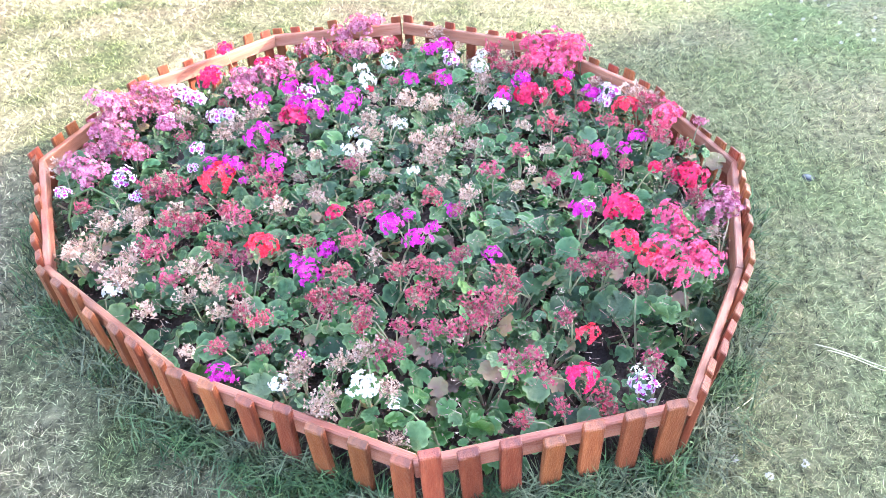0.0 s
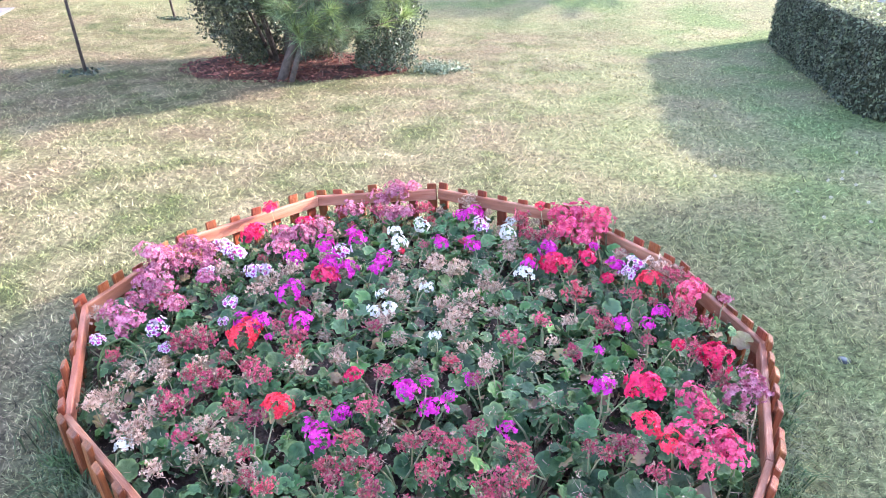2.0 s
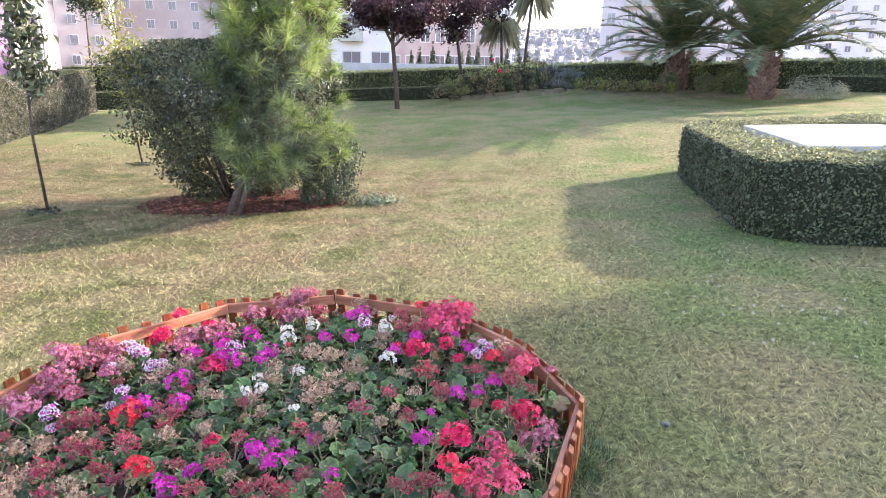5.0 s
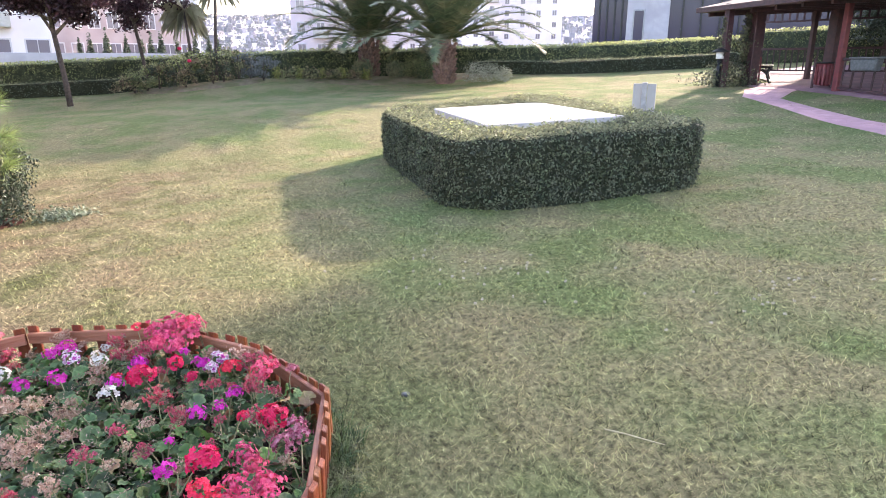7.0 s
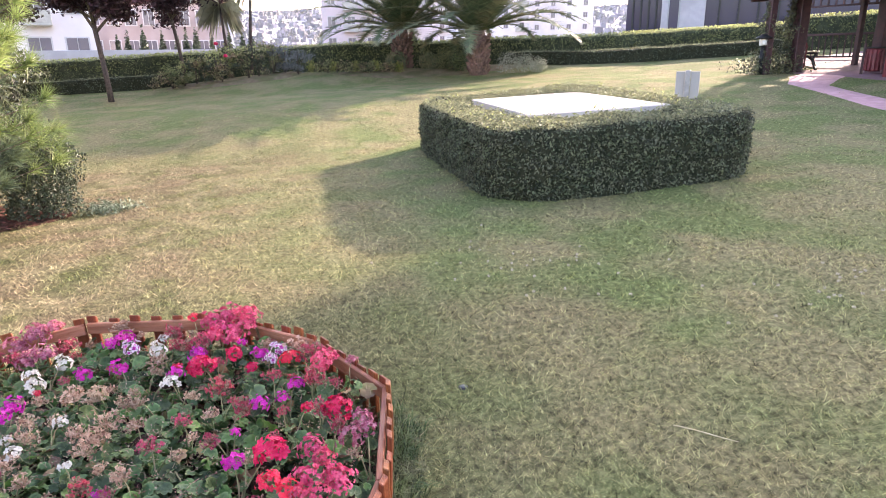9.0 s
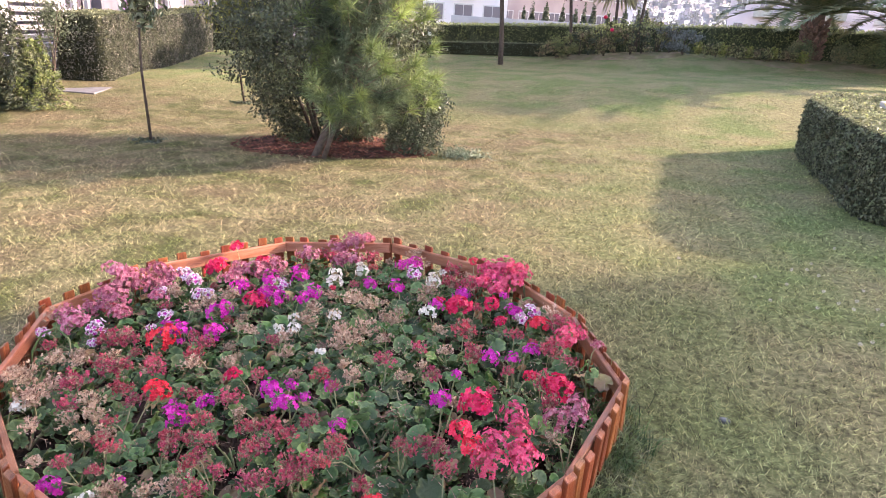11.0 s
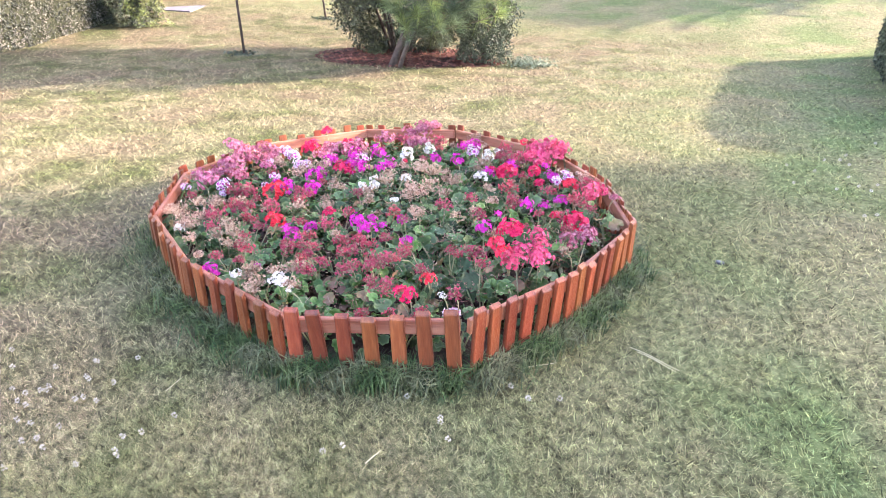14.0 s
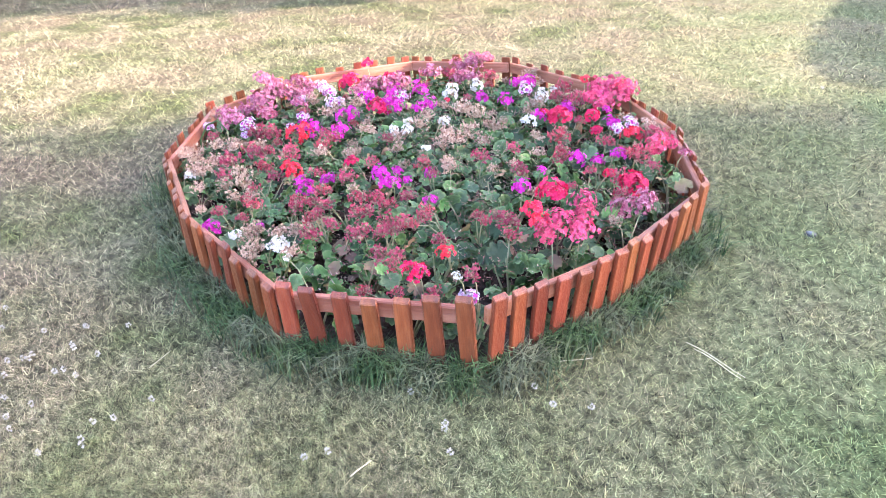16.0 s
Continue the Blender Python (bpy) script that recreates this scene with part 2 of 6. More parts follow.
M_DARKBARK = mat("dark_bark", (0.05, 0.035, 0.03), (0.11, 0.08, 0.065), 18, 0.9, 0.6)
M_CONC = mat("pale_concrete", (0.39, 0.375, 0.36), (0.47, 0.45, 0.43), 5, 0.85, 0.15, (0.35, 0.335, 0.32), 0.2, spec=0.25)
M_PAVE = mat("grey_paving", (0.13, 0.12, 0.13), (0.18, 0.165, 0.175), 9, 0.85, 0.2, (0.10, 0.095, 0.1), 0.2)
M_PLASTER = mat("white_plaster", (0.36, 0.34, 0.375), (0.41, 0.385, 0.42), 3, 0.85, 0.1, (0.33, 0.31, 0.34), 0.2)
M_GREYWALL = mat("grey_render", (0.10, 0.092, 0.12), (0.14, 0.13, 0.165), 4, 0.8, 0.1)
M_MAUVE = mat("mauve_cladding", (0.155, 0.07, 0.18), (0.19, 0.09, 0.215), 3, 0.5, 0.05, vary=0.08)
M_FRAME = mat("white_window_frame", (0.46, 0.44, 0.48), (0.52, 0.5, 0.54), 6, 0.4, 0.05)
M_GLASS = glass_mat("window_glass", (0.85, 0.84, 0.88), 0.0)
M_GLASS.node_tree.nodes["Principled BSDF"].inputs["Transmission Weight"].default_value = 1.0
M_GLASS.node_tree.nodes["Principled BSDF"].inputs["IOR"].default_value = 1.12
M_GLASS.node_tree.nodes["Principled BSDF"].inputs["Specular IOR Level"].default_value = 0.3
# new shoots, coloured bright enough to pass for leaves with sun behind them
M_FRESH_LIT = mat("sunlit_fresh_shoots", (0.22, 0.255, 0.10), (0.35, 0.37, 0.165), 4, 0.5, 0, island=0.45, leafy=0.5)
M_CURTAIN = mat("curtain", (0.085, 0.068, 0.092), (0.155, 0.125, 0.16), 5, 0.9, 0.1, (0.055, 0.042, 0.06), 0.2)
M_NETCURTAIN = mat("net_curtain", (0.24, 0.22, 0.27), (0.36, 0.34, 0.39), 3, 0.9, 0.1, (0.17, 0.15, 0.19), 0.3)
M_DARKGLASS = glass_mat("dark_glazing", (0.045, 0.042, 0.07), 0.1)
M_DARKGLASS.node_tree.nodes["Principled BSDF"].inputs["Specular IOR Level"].default_value = 0.2
# pink and pale renders are lightened for the haze before their fronts
M_APT_PINK = mat("pinkish_render", (0.56, 0.47, 0.53), (0.63, 0.535, 0.59), 0.8, 0.9, 0.1, (0.51, 0.43, 0.48), 0.2)
M_PANE = glass_mat("dim_pane", (0.13, 0.115, 0.15), 0.15)
M_APT_WHITE = mat("pale_render", (0.66, 0.61, 0.66), (0.72, 0.67, 0.72), 0.8, 0.9, 0.1, (0.60, 0.56, 0.61), 0.2)
M_APT_FAR = mat("pinkish_grey_render", (0.36, 0.285, 0.30), (0.42, 0.34, 0.355), 0.8, 0.9, 0.1, (0.31, 0.245, 0.26), 0.2)
# greyed, low-contrast colours stand in for haze over city, trees and hill
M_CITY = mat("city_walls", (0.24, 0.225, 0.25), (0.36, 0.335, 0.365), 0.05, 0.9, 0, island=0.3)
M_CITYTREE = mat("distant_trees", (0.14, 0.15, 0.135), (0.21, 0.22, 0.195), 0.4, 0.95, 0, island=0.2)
M_HILL = mat("hazy_hillside", (0.36, 0.35, 0.34), (0.44, 0.42, 0.41), 0.02, 0.95, 0)
M_PATH = mat("pink_paving", (0.46, 0.245, 0.26), (0.56, 0.32, 0.33), 6, 0.85, 0.3, (0.40, 0.22, 0.24), 0.2)
# the path's pink made darker: shade under the pavilion is in this colour
M_DECK = mat("shaded_pink_paving", (0.19, 0.10, 0.12), (0.26, 0.145, 0.165), 6, 0.85, 0.3, (0.15, 0.085, 0.10), 0.2)
M_WOODDARK = mat("dark_red_timber", (0.034, 0.014, 0.018), (0.062, 0.024, 0.026), 10, 0.55, 0.2, vary=0.2)
M_RED = mat("dark_red_paint", (0.10, 0.012, 0.018), (0.15, 0.022, 0.026), 8, 0.5, 0.05)
M_IRON = mat("black_iron", (0.02, 0.02, 0.022), (0.035, 0.035, 0.035), 20, 0.5, 0.1, metal=0.6)
M_STEEL = mat("grey_steel", (0.25, 0.25, 0.26), (0.33, 0.33, 0.34), 12, 0.5, 0.05, metal=0.5)
M_LAMPGLASS = mat("frosted_lamp_glass", (0.72, 0.72, 0.7), (0.78, 0.78, 0.76), 10, 0.35, 0.0)
M_BENCH = mat("pale_bench_wood", (0.55, 0.48, 0.4), (0.64, 0.57, 0.5), 16, 0.6, 0.1, vary=0.1)
M_TROUGH = mat("dark_trough_plastic", (0.07, 0.078, 0.08), (0.11, 0.118, 0.12), 20, 0.5, 0.05)
M_BLACK = mat("black_plastic", (0.015, 0.015, 0.016), (0.03, 0.03, 0.03), 30, 0.5, 0.1)
M_CLOVER = mat("clover_blossom", (0.40, 0.35, 0.28), (0.56, 0.51, 0.43), 60, 0.9, 0.1, island=0.2)

# ---- mesh helpers ----
rng = np.random.default_rng(5)


def link(name, mesh, material, parent=None, label="", at=None):
    ob = new(name, mesh)
    if material and not mesh.materials:
        mesh.materials.append(material)
    if parent is not None:
        ob.parent = parent
    if at is not None:
        ob.matrix_basis = at
    if label:
        tagged(ob, label)
    return ob


def part(name, bm, material, parent=None, label="", at=None):
    if isinstance(bm, bmesh.types.BMesh):
        me = bpy.data.meshes.new(name)
        bm.to_mesh(me)
        bm.free()
    else:
        me = bm
    return link(name, me, material, parent, label, at)


def thing(name, label, category, m=None, group="", kind=""):
    ob = new(name)
    ob.empty_display_size = 0.1
    if m is not None:
        ob.matrix_basis = m
    return tagged(ob, label, category, group, kind)


def np_mesh(name, verts, faces, smooth=False):
    verts, faces = np.asarray(verts, dtype=np.float32), np.asarray(faces, dtype=np.int32)
    me = bpy.data.meshes.new(name)
    k = faces.shape[1]
    me.vertices.add(len(verts))
    me.vertices.foreach_set("co", verts.ravel())
    me.loops.add(faces.size)
    me.loops.foreach_set("vertex_index", faces.ravel())
    me.polygons.add(len(faces))
    me.polygons.foreach_set("loop_start", np.arange(0, faces.size, k, dtype=np.int32))
    me.polygons.foreach_set("use_smooth", np.full(len(faces), smooth))
    me.update(calc_edges=True)
    return me


def box_bm(sx, sy, sz, bevel=0.0, centre=(0, 0, 0), bm=None):
    """A box standing on centre (its base), with its edges eased."""
    own = bmesh.new()
    bmesh.ops.create_cube(own, size=1)
    bmesh.ops.scale(own, vec=(sx, sy, sz), verts=own.verts)
    bmesh.ops.translate(own, vec=(centre[0], centre[1], centre[2] + sz / 2), verts=own.verts)
    if bevel:
        bmesh.ops.bevel(own, geom=own.edges[:], offset=bevel, segments=1, affect="EDGES")
    if bm is None:
        return own
    tmp = bpy.data.meshes.new("tmp")
    own.to_mesh(tmp)
    own.free()
    bm.from_mesh(tmp)
    bpy.data.meshes.remove(tmp)
    return bm


def tube(points, radii, n=8, cap=True):
    """A round limb along points, as verts and faces."""
    pts = [Vector(p) for p in points]
    verts, faces = [], []
    for i, p in enumerate(pts):
        d = (pts[min(i + 1, len(pts) - 1)] - pts[max(i - 1, 0)]).normalized()
        a = d.orthogonal().normalized() if i == 0 else (a - d * a.dot(d)).normalized()
        b = d.cross(a)
        for k in range(n):
            w = 2 * math.pi * k / n
            verts.append(p + (a * math.cos(w) + b * math.sin(w)) * radii[i])
    for i in range(len(pts) - 1):
        for k in range(n):
            faces.append((i * n + k, i * n + (k + 1) % n, (i + 1) * n + (k + 1) % n, (i + 1) * n + k))
    if cap:
        faces.append(tuple(range((len(pts) - 1) * n, len(pts) * n)))
        faces.append(tuple(reversed(range(n))))
    return verts, faces


def join_geo(pieces):
    verts, faces = [], []
    for v, f in pieces:
        o = len(verts)
        verts += [tuple(p) for p in v]
        faces += [tuple(i + o for i in q) for q in f]
    return verts, faces


def py_mesh(name, geo, smooth=True):
    me = bpy.data.meshes.new(name)
    me.from_pydata([tuple(v) for v in geo[0]], [], geo[1])
    me.polygons.foreach_set("use_smooth", np.full(len(me.polygons), smooth))
    me.update()
    return me


def unit(v):
    return v / np.maximum(np.linalg.norm(v, axis=1, keepdims=True), 1e-9)


def leaf_cards(P, N, length, width, spread=0.7, fold=0.25, sag=0.2):
    """Folded leaves at P, roughly facing N: each has two halves that meet at a midrib."""
    n = len(P)
    up = unit(N + rng.normal(0, spread, (n, 3)))
    d = unit(np.cross(up, rng.normal(0, 1, (n, 3))))
    d[:, 2] -= sag
    d = unit(d)
    s = unit(np.cross(d, up))
    up = np.cross(s, d)
    ln = (length * rng.uniform(0.6, 1.3, n))[:, None]
    wd = ln * width / length * 0.5
    base, tip = P - d * ln * 0.5, P + d * ln * 0.5 - up * ln * 0.1
    mid = P + up * 0
    left, right = mid + s * wd + up * wd * fold * 2, mid - s * wd + up * wd * fold * 2
    V = np.stack([base, left, tip, right], 1).reshape(-1, 3)
    i = np.arange(n)[:, None] * 4
    F = np.concatenate([i + [0, 1, 2], i + [0, 2, 3]], 0)
    return V, F


def gz(x, y):
    """Height of the lawn: it falls gently to the west and rises to a shelf in the distance."""
    x, y = np.asarray(x, float), np.asarray(y, float)
    r = np.hypot(x - 0.9, y + 0.2)

    def s(a, w):
        t = np.clip((r - a) / w, 0, 1)
        return t * t * (3 - 2 * t)

    dips = (0.009 * np.sin(1.9 * x + 0.5) * np.cos(1.6 * y) + 0.006 * np.sin(3.3 * x + 2) * np.sin(2.9 * y + 1)) * (r < 40)
    out = dips + 0.05 * np.clip(x, -20, 20) + 0.6 * s(10, 8) + 0.3 * s(19, 6) - 7.0 * s(30, 60)
    mound = np.clip(1 - np.hypot((x - 1.0) / 6.0, (y - 22.6) / 2.7), 0, 1)
    out = out + 0.3 * mound * mound * (3 - 2 * mound)
    east = np.clip((x - 8) / 4, 0, 1)
    out = out - 0.12 * east * east * (3 - 2 * east) * (r < 40)
    hill = np.clip((r - 250) / 900, 0, 1)
    return out + 75 * hill * hill * (3 - 2 * hill)


def g(x, y):
    return float(gz(x, y))


def loop_rect(hx, hy, rad, n=8):
    pts = []
    for cx, cy, a0 in ((hx - rad, hy - rad, 0), (-hx + rad, hy - rad, 90), (-hx + rad, -hy + rad, 180), (hx - rad, -hy + rad, 270)):
        for k in range(n + 1):
            a = radians(a0 + 90 * k / n)
            pts.append((cx + rad * math.cos(a), cy + rad * math.sin(a)))
    out = []
    for i, p in enumerate(pts):
        q = pts[(i + 1) % len(pts)]
        steps = max(1, int(math.dist(p, q) / 0.3))
        out += [(p[0] + (q[0] - p[0]) * k / steps, p[1] + (q[1] - p[1]) * k / steps) for k in range(steps)]
    return out


def hedge(name, label, cx, cy, hx, hy, rot, height, per_m2, leaf, hole=None, rad=0.3, core=None, material=None, flare=0.0, fresh=0, dip=0.0):
    """A clipped hedge: a dense core of twigs, coloured dark like shaded gaps, and a skin of single leaves over it."""
    loop = loop_rect(hx, hy, rad)
    n = len(loop)
    c, s = math.cos(radians(rot)), math.sin(radians(rot))
    rings = []
    for z in np.linspace(0, height - 0.05, 5):
        k = 1 + flare * (1 - z / height)
        rings.append([(x * k, y * k, z) for x, y in loop])
    ks = (0.985, 0.9, 0.75, 0.55, 0.3, 0.08)
    if hole:
        inner = [(x * hole[0] / hx, y * hole[1] / hy) for x, y in loop]
        for k in (0.03, 0.35, 0.7, 1.0):
            rings.append([(x + (u - x) * k, y + (v - y) * k, height) for (x, y), (u, v) in zip(loop, inner)])
        rings.append([(u, v, 0.3) for u, v in inner])
    else:
        rings += [[(x * k, y * k, height) for x, y in loop] for k in ks]
    V = np.array(rings).reshape(-1, 3)
    V[:, :2] = V[:, :2] @ np.array([[c, s], [-s, c]]) + [cx, cy]
    bumps = np.array([noise.noise(Vector(p) * 2.2) for p in V])
    V[:, 2] += gz(V[:, 0], V[:, 1]) + bumps * 0.05 * (V[:, 2] > 0.1)
    V[:, 0] += np.array([noise.noise(Vector(p) * 2.5 + Vector((9, 0, 0))) for p in V]) * 0.06
    V[:, 1] += np.array([noise.noise(Vector(p) * 2.5 + Vector((0, 9, 0))) for p in V]) * 0.06
    F = []
    for r in range(len(rings) - 1):
        for i in range(n):
            F.append((r * n + i, r * n + (i + 1) % n, (r + 1) * n + (i + 1) % n, (r + 1) * n + i))
    F = np.array(F)
    top = thing(name, label, "hedge", Matrix.Translation((cx, cy, g(cx, cy))))
    off = np.array([cx, cy, g(cx, cy)])
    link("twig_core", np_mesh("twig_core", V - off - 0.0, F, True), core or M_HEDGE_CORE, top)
    a, b, d = V[F[:, 0]], V[F[:, 1]], V[F[:, 3]]
    area = np.linalg.norm(np.cross(b - a, d - a), axis=1)
    nrm = unit(np.cross(b - a, d - a))
    count = int(area.sum() * per_m2)
    pick = rng.choice(len(F), count, p=area / area.sum())
    u, w = rng.random((2, count, 1))
    P = a[pick] + u * (b[pick] - a[pick]) + w * (d[pick] - a[pick]) + nrm[pick] * rng.normal(0.015, 0.02, (count, 1)) - off
    # leaves on upward faces are coloured paler, as sunlight would leave them
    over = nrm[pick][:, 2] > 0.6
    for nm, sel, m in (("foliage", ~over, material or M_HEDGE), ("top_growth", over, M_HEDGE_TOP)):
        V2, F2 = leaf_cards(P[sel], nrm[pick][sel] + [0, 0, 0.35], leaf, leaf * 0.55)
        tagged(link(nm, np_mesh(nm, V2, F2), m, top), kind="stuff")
    # a layer of pale shoots gives the upper hedge its sunlit edge
    if fresh:
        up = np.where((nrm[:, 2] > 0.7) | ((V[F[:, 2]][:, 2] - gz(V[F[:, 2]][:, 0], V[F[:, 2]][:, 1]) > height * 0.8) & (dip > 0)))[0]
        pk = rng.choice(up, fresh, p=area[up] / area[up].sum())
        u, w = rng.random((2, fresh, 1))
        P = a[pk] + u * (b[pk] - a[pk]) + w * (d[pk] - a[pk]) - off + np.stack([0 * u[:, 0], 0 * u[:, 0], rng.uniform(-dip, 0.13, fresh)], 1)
        tagged(foliage("fresh_growth", top, P, nrm[pk], leaf * 1.1, leaf * 0.6, M_FRESH_LIT, "pale shoots along the top, brightened as if sunlit"), kind="stuff")
    return top


def blob_points(count, centre, radii, lump=0.25, seed=0, shell=0.75):
    """Points through an uneven crown, most of them near its skin, with the outward direction of each."""
    d = unit(rng.normal(0, 1, (count, 3)))
    k = np.array([1 + lump * noise.noise(Vector(q) * 2.3 + Vector((seed, 0, 0))) + lump * 0.6 * noise.noise(Vector(q) * 5 + Vector((0, seed, 0))) for q in d])
    r = (shell + (1 - shell) * rng.random(count)) * k
    return np.array(centre) + d * r[:, None] * np.array(radii), d


def foliage(name, parent, P, N, length, width, material, label="", **kw):
    V, F = leaf_cards(P, N, length, width, **kw)
    ob = link(name, np_mesh(name, V, F), material, parent, label)
    return tagged(ob, kind="stuff")

# ---- ground ----
EYE0 = (0.9, -0.2)
radii = [0.0]
while radii[-1] < 2600:
    radii.append(radii[-1] * 1.05 + 0.16)
SEG = 200
gv = [(EYE0[0], EYE0[1], g(*EYE0))]
for r in radii[1:]:
    for k in range(SEG):
        a = 2 * math.pi * k / SEG
        x, y = EYE0[0] + r * math.sin(a), EYE0[1] + r * math.cos(a)
        gv.append((x, y, g(x, y)))
gf = [(0, 1 + (k + 1) % SEG, 1 + k) for k in range(SEG)]
for i in range(len(radii) - 2):
    o = 1 + i * SEG
    gf += [(o + k, o + (k + 1) % SEG, o + SEG + (k + 1) % SEG, o + SEG + k) for k in range(SEG)]
ground_me = bpy.data.meshes.new("ground")
ground_me.from_pydata(gv, [], gf)
ground_me.polygons.foreach_set("use_smooth", np.full(len(gf), True))
ground = link("ground", ground_me, M_LAWN)
ground_me.materials.append(M_HILL)
# the outer rings take the hill colour with haze painted in
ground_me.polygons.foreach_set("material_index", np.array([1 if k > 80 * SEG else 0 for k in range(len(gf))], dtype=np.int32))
tagged(ground, "dry patchy lawn with pale straw and green grass", "lawn", kind="structure")

# ---- flower bed fence: twelve straight lengths of low picket fence ----
CORNERS = [(0.12, 0.85), (0.751, 1.07), (0.974, 1.615), (1.078, 2.244), (0.794, 2.76), (0.33, 3.20),
           (-0.435, 3.432), (-1.134, 3.295), (-1.584, 2.675), (-1.707, 2.04), (-1.24, 1.40), (-0.591, 1.028)]
LIFT = [0.0, 0.035, 0.018, 0.016, 0.045, 0.045, 0.045, 0.0, -0.008, -0.055, -0.045, -0.005]
FENCE_TOP = 0.265


def picket_bm(h):
    bm = box_bm(0.054, 0.02, h, 0.0)
    for v in bm.verts:
        if v.co.z > h * 0.9 and v.co.y < 0:
            v.co.z -= 0.012
    bmesh.ops.bevel(bm, geom=[e for e in bm.edges], offset=0.003, segments=1, affect="EDGES")
    return bm


picket_meshes = []
for h in (0.30, 0.31, 0.292):
    me = bpy.data.meshes.new("picket")
    b = picket_bm(h)
    b.to_mesh(me)
    b.free()
    me.materials.append(M_FENCE)
    picket_meshes.append(me)
for i, (ax, ay) in enumerate(CORNERS):
    bx, by = CORNERS[(i + 1) % 12]
    ln = math.dist((ax, ay), (bx, by))
    yaw = math.degrees(math.atan2(by - ay, bx - ax))
    za, zb = g(ax, ay) + LIFT[i], g(bx, by) + LIFT[(i + 1) % 12]
    slope = math.degrees(math.atan2(zb - za, ln))
    sec = thing("fence_section", "low reddish-brown stained picket fence around the flower bed", "fence",
                Matrix.Translation((ax, ay, za)) @ Euler((0, -radians(slope), radians(yaw))).to_matrix().to_4x4(), "fence sections round the bed")
    gap = 0.002
    rb = box_bm(ln - 2 * gap, 0.024, 0.062, 0.004, (ln / 2, 0.0, FENCE_TOP - 0.095))
    part("rail", rb, M_RAIL, sec, "sun-bleached inner rail")
    n = 7
    for k in range(n):
        x = 0.031 + (ln - 0.062) * k / (n - 1)
        jig = random.uniform(-0.008, 0.008)
        p = link("picket", picket_meshes[random.randrange(3)], None, sec)
        p.matrix_basis = pose(x + jig * 0.5, -0.0235, FENCE_TOP - 0.30 + jig, random.uniform(-2, 2), random.uniform(-2.2, 2.2), random.uniform(-3, 3))

# ---- soil inside the fence ----


def inside(x, y, poly):
    hit = False
    for (ax, ay), (bx, by) in zip(poly, poly[1:] + poly[:1]):
        if (ay > y) != (by > y) and x < (bx - ax) * (y - ay) / (by - ay) + ax:
            hit = not hit
    return hit


BED = (-0.28, 2.15)
sv, sf = [(BED[0], BED[1], g(*BED) + 0.13)], []
RINGS, PER = 22, 96
for r in range(1, RINGS + 1):
    for k in range(PER):
        f = k / PER * 12
        i = int(f)
        (ax, ay), (bx, by) = CORNERS[i], CORNERS[(i + 1) % 12]
        ex, ey = ax + (bx - ax) * (f - i), ay + (by - ay) * (f - i)
        t = r / RINGS
        x, y = BED[0] + (ex - BED[0]) * t * 0.985, BED[1] + (ey - BED[1]) * t * 0.985
        z = 0.13 * (1 - t ** 2.5) + 0.015
        z += (0.03 * noise.noise(Vector((x * 6, y * 6, 1))) + 0.022 * noise.noise(Vector((x * 17, y * 17, 3)))) * min(1, (1 - t) * 6)
        sv.append((x, y, g(x, y) + z))
sf = [(0, 1 + k, 1 + (k + 1) % PER) for k in range(PER)]
for r in range(RINGS - 1):
    o = 1 + r * PER
    sf += [(o + k, o + PER + k, o + PER + (k + 1) % PER, o + (k + 1) % PER) for k in range(PER)]
soil_me = bpy.data.meshes.new("soil")
soil_me.from_pydata(sv, [], sf)
soil_me.polygons.foreach_set("use_smooth", np.full(len(sf), True))
tagged(link("flower_bed_soil", soil_me, M_SOIL), "dark crumbly garden soil inside the fence", "soil", kind="structure")


def soil_z(x, y):
    t = min(1.0, math.dist((x, y), BED) / 1.32)
    return g(x, y) + 0.13 * (1 - t ** 2.5) + 0.01


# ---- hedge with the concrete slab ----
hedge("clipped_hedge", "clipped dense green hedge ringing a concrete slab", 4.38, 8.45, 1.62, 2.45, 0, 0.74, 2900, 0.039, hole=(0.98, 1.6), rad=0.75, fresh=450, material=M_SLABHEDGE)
slab = box_bm(1.82, 2.94, 0.12, 0.012, (0, 0, 0.69))
box_bm(1.6, 2.7, 0.69, 0, (0, 0, 0), slab)
tagged(part("concrete_slab", slab, M_CONC, None, "", Matrix.Translation((4.45, 8.52, g(4.45, 8.52) - 0.018)) @ pose(0, 0, 0, 0, -2.6, -1.5)),
       "flat pale concrete slab cover in the sun", "slab")
cab = thing("utility_post", "grey steel post between two white panels on the lawn", "sign", Matrix.Translation((7.08, 9.5, g(7.08, 9.5))) @ pose(0, 0, 0, 0, 0, -37))
part("post", box_bm(0.08, 0.06, 0.98, 0.004), M_STEEL, cab)
for sx in (-0.115, 0.115):
    part("panel", box_bm(0.14, 0.04, 0.5, 0.004, (sx, 0.03, 0.46)), M_CONC, cab, "white panel")

# ---- west: hedges, house ----
F0, FYAW = Vector((-13.45, 10.5, 0)), 104.0
hedge("garden_hedge", "clipped grey-green hedge beside the house", -9.77, 4.48, 3.9, 0.62, 105, 1.35, 1500, 0.046, rad=0.35)
hedge("garden_hedge", "clipped hedge with sunlit face along the house", -13.03, 14.74, 4.75, 0.5, 115.9, 1.33, 1150, 0.052, rad=0.2)
hedge("dark_hedge", "low dark hedge at the end of the lawn strip", -16.1, 21.6, 1.9, 0.5, 38, 0.62, 400, 0.06, material=M_BUSH)
hedge("dark_hedge", "tall dark hedge closing the lawn strip", -16.7, 22.6, 2.4, 0.6, 38, 1.55, 300, 0.07, material=M_BUSH)

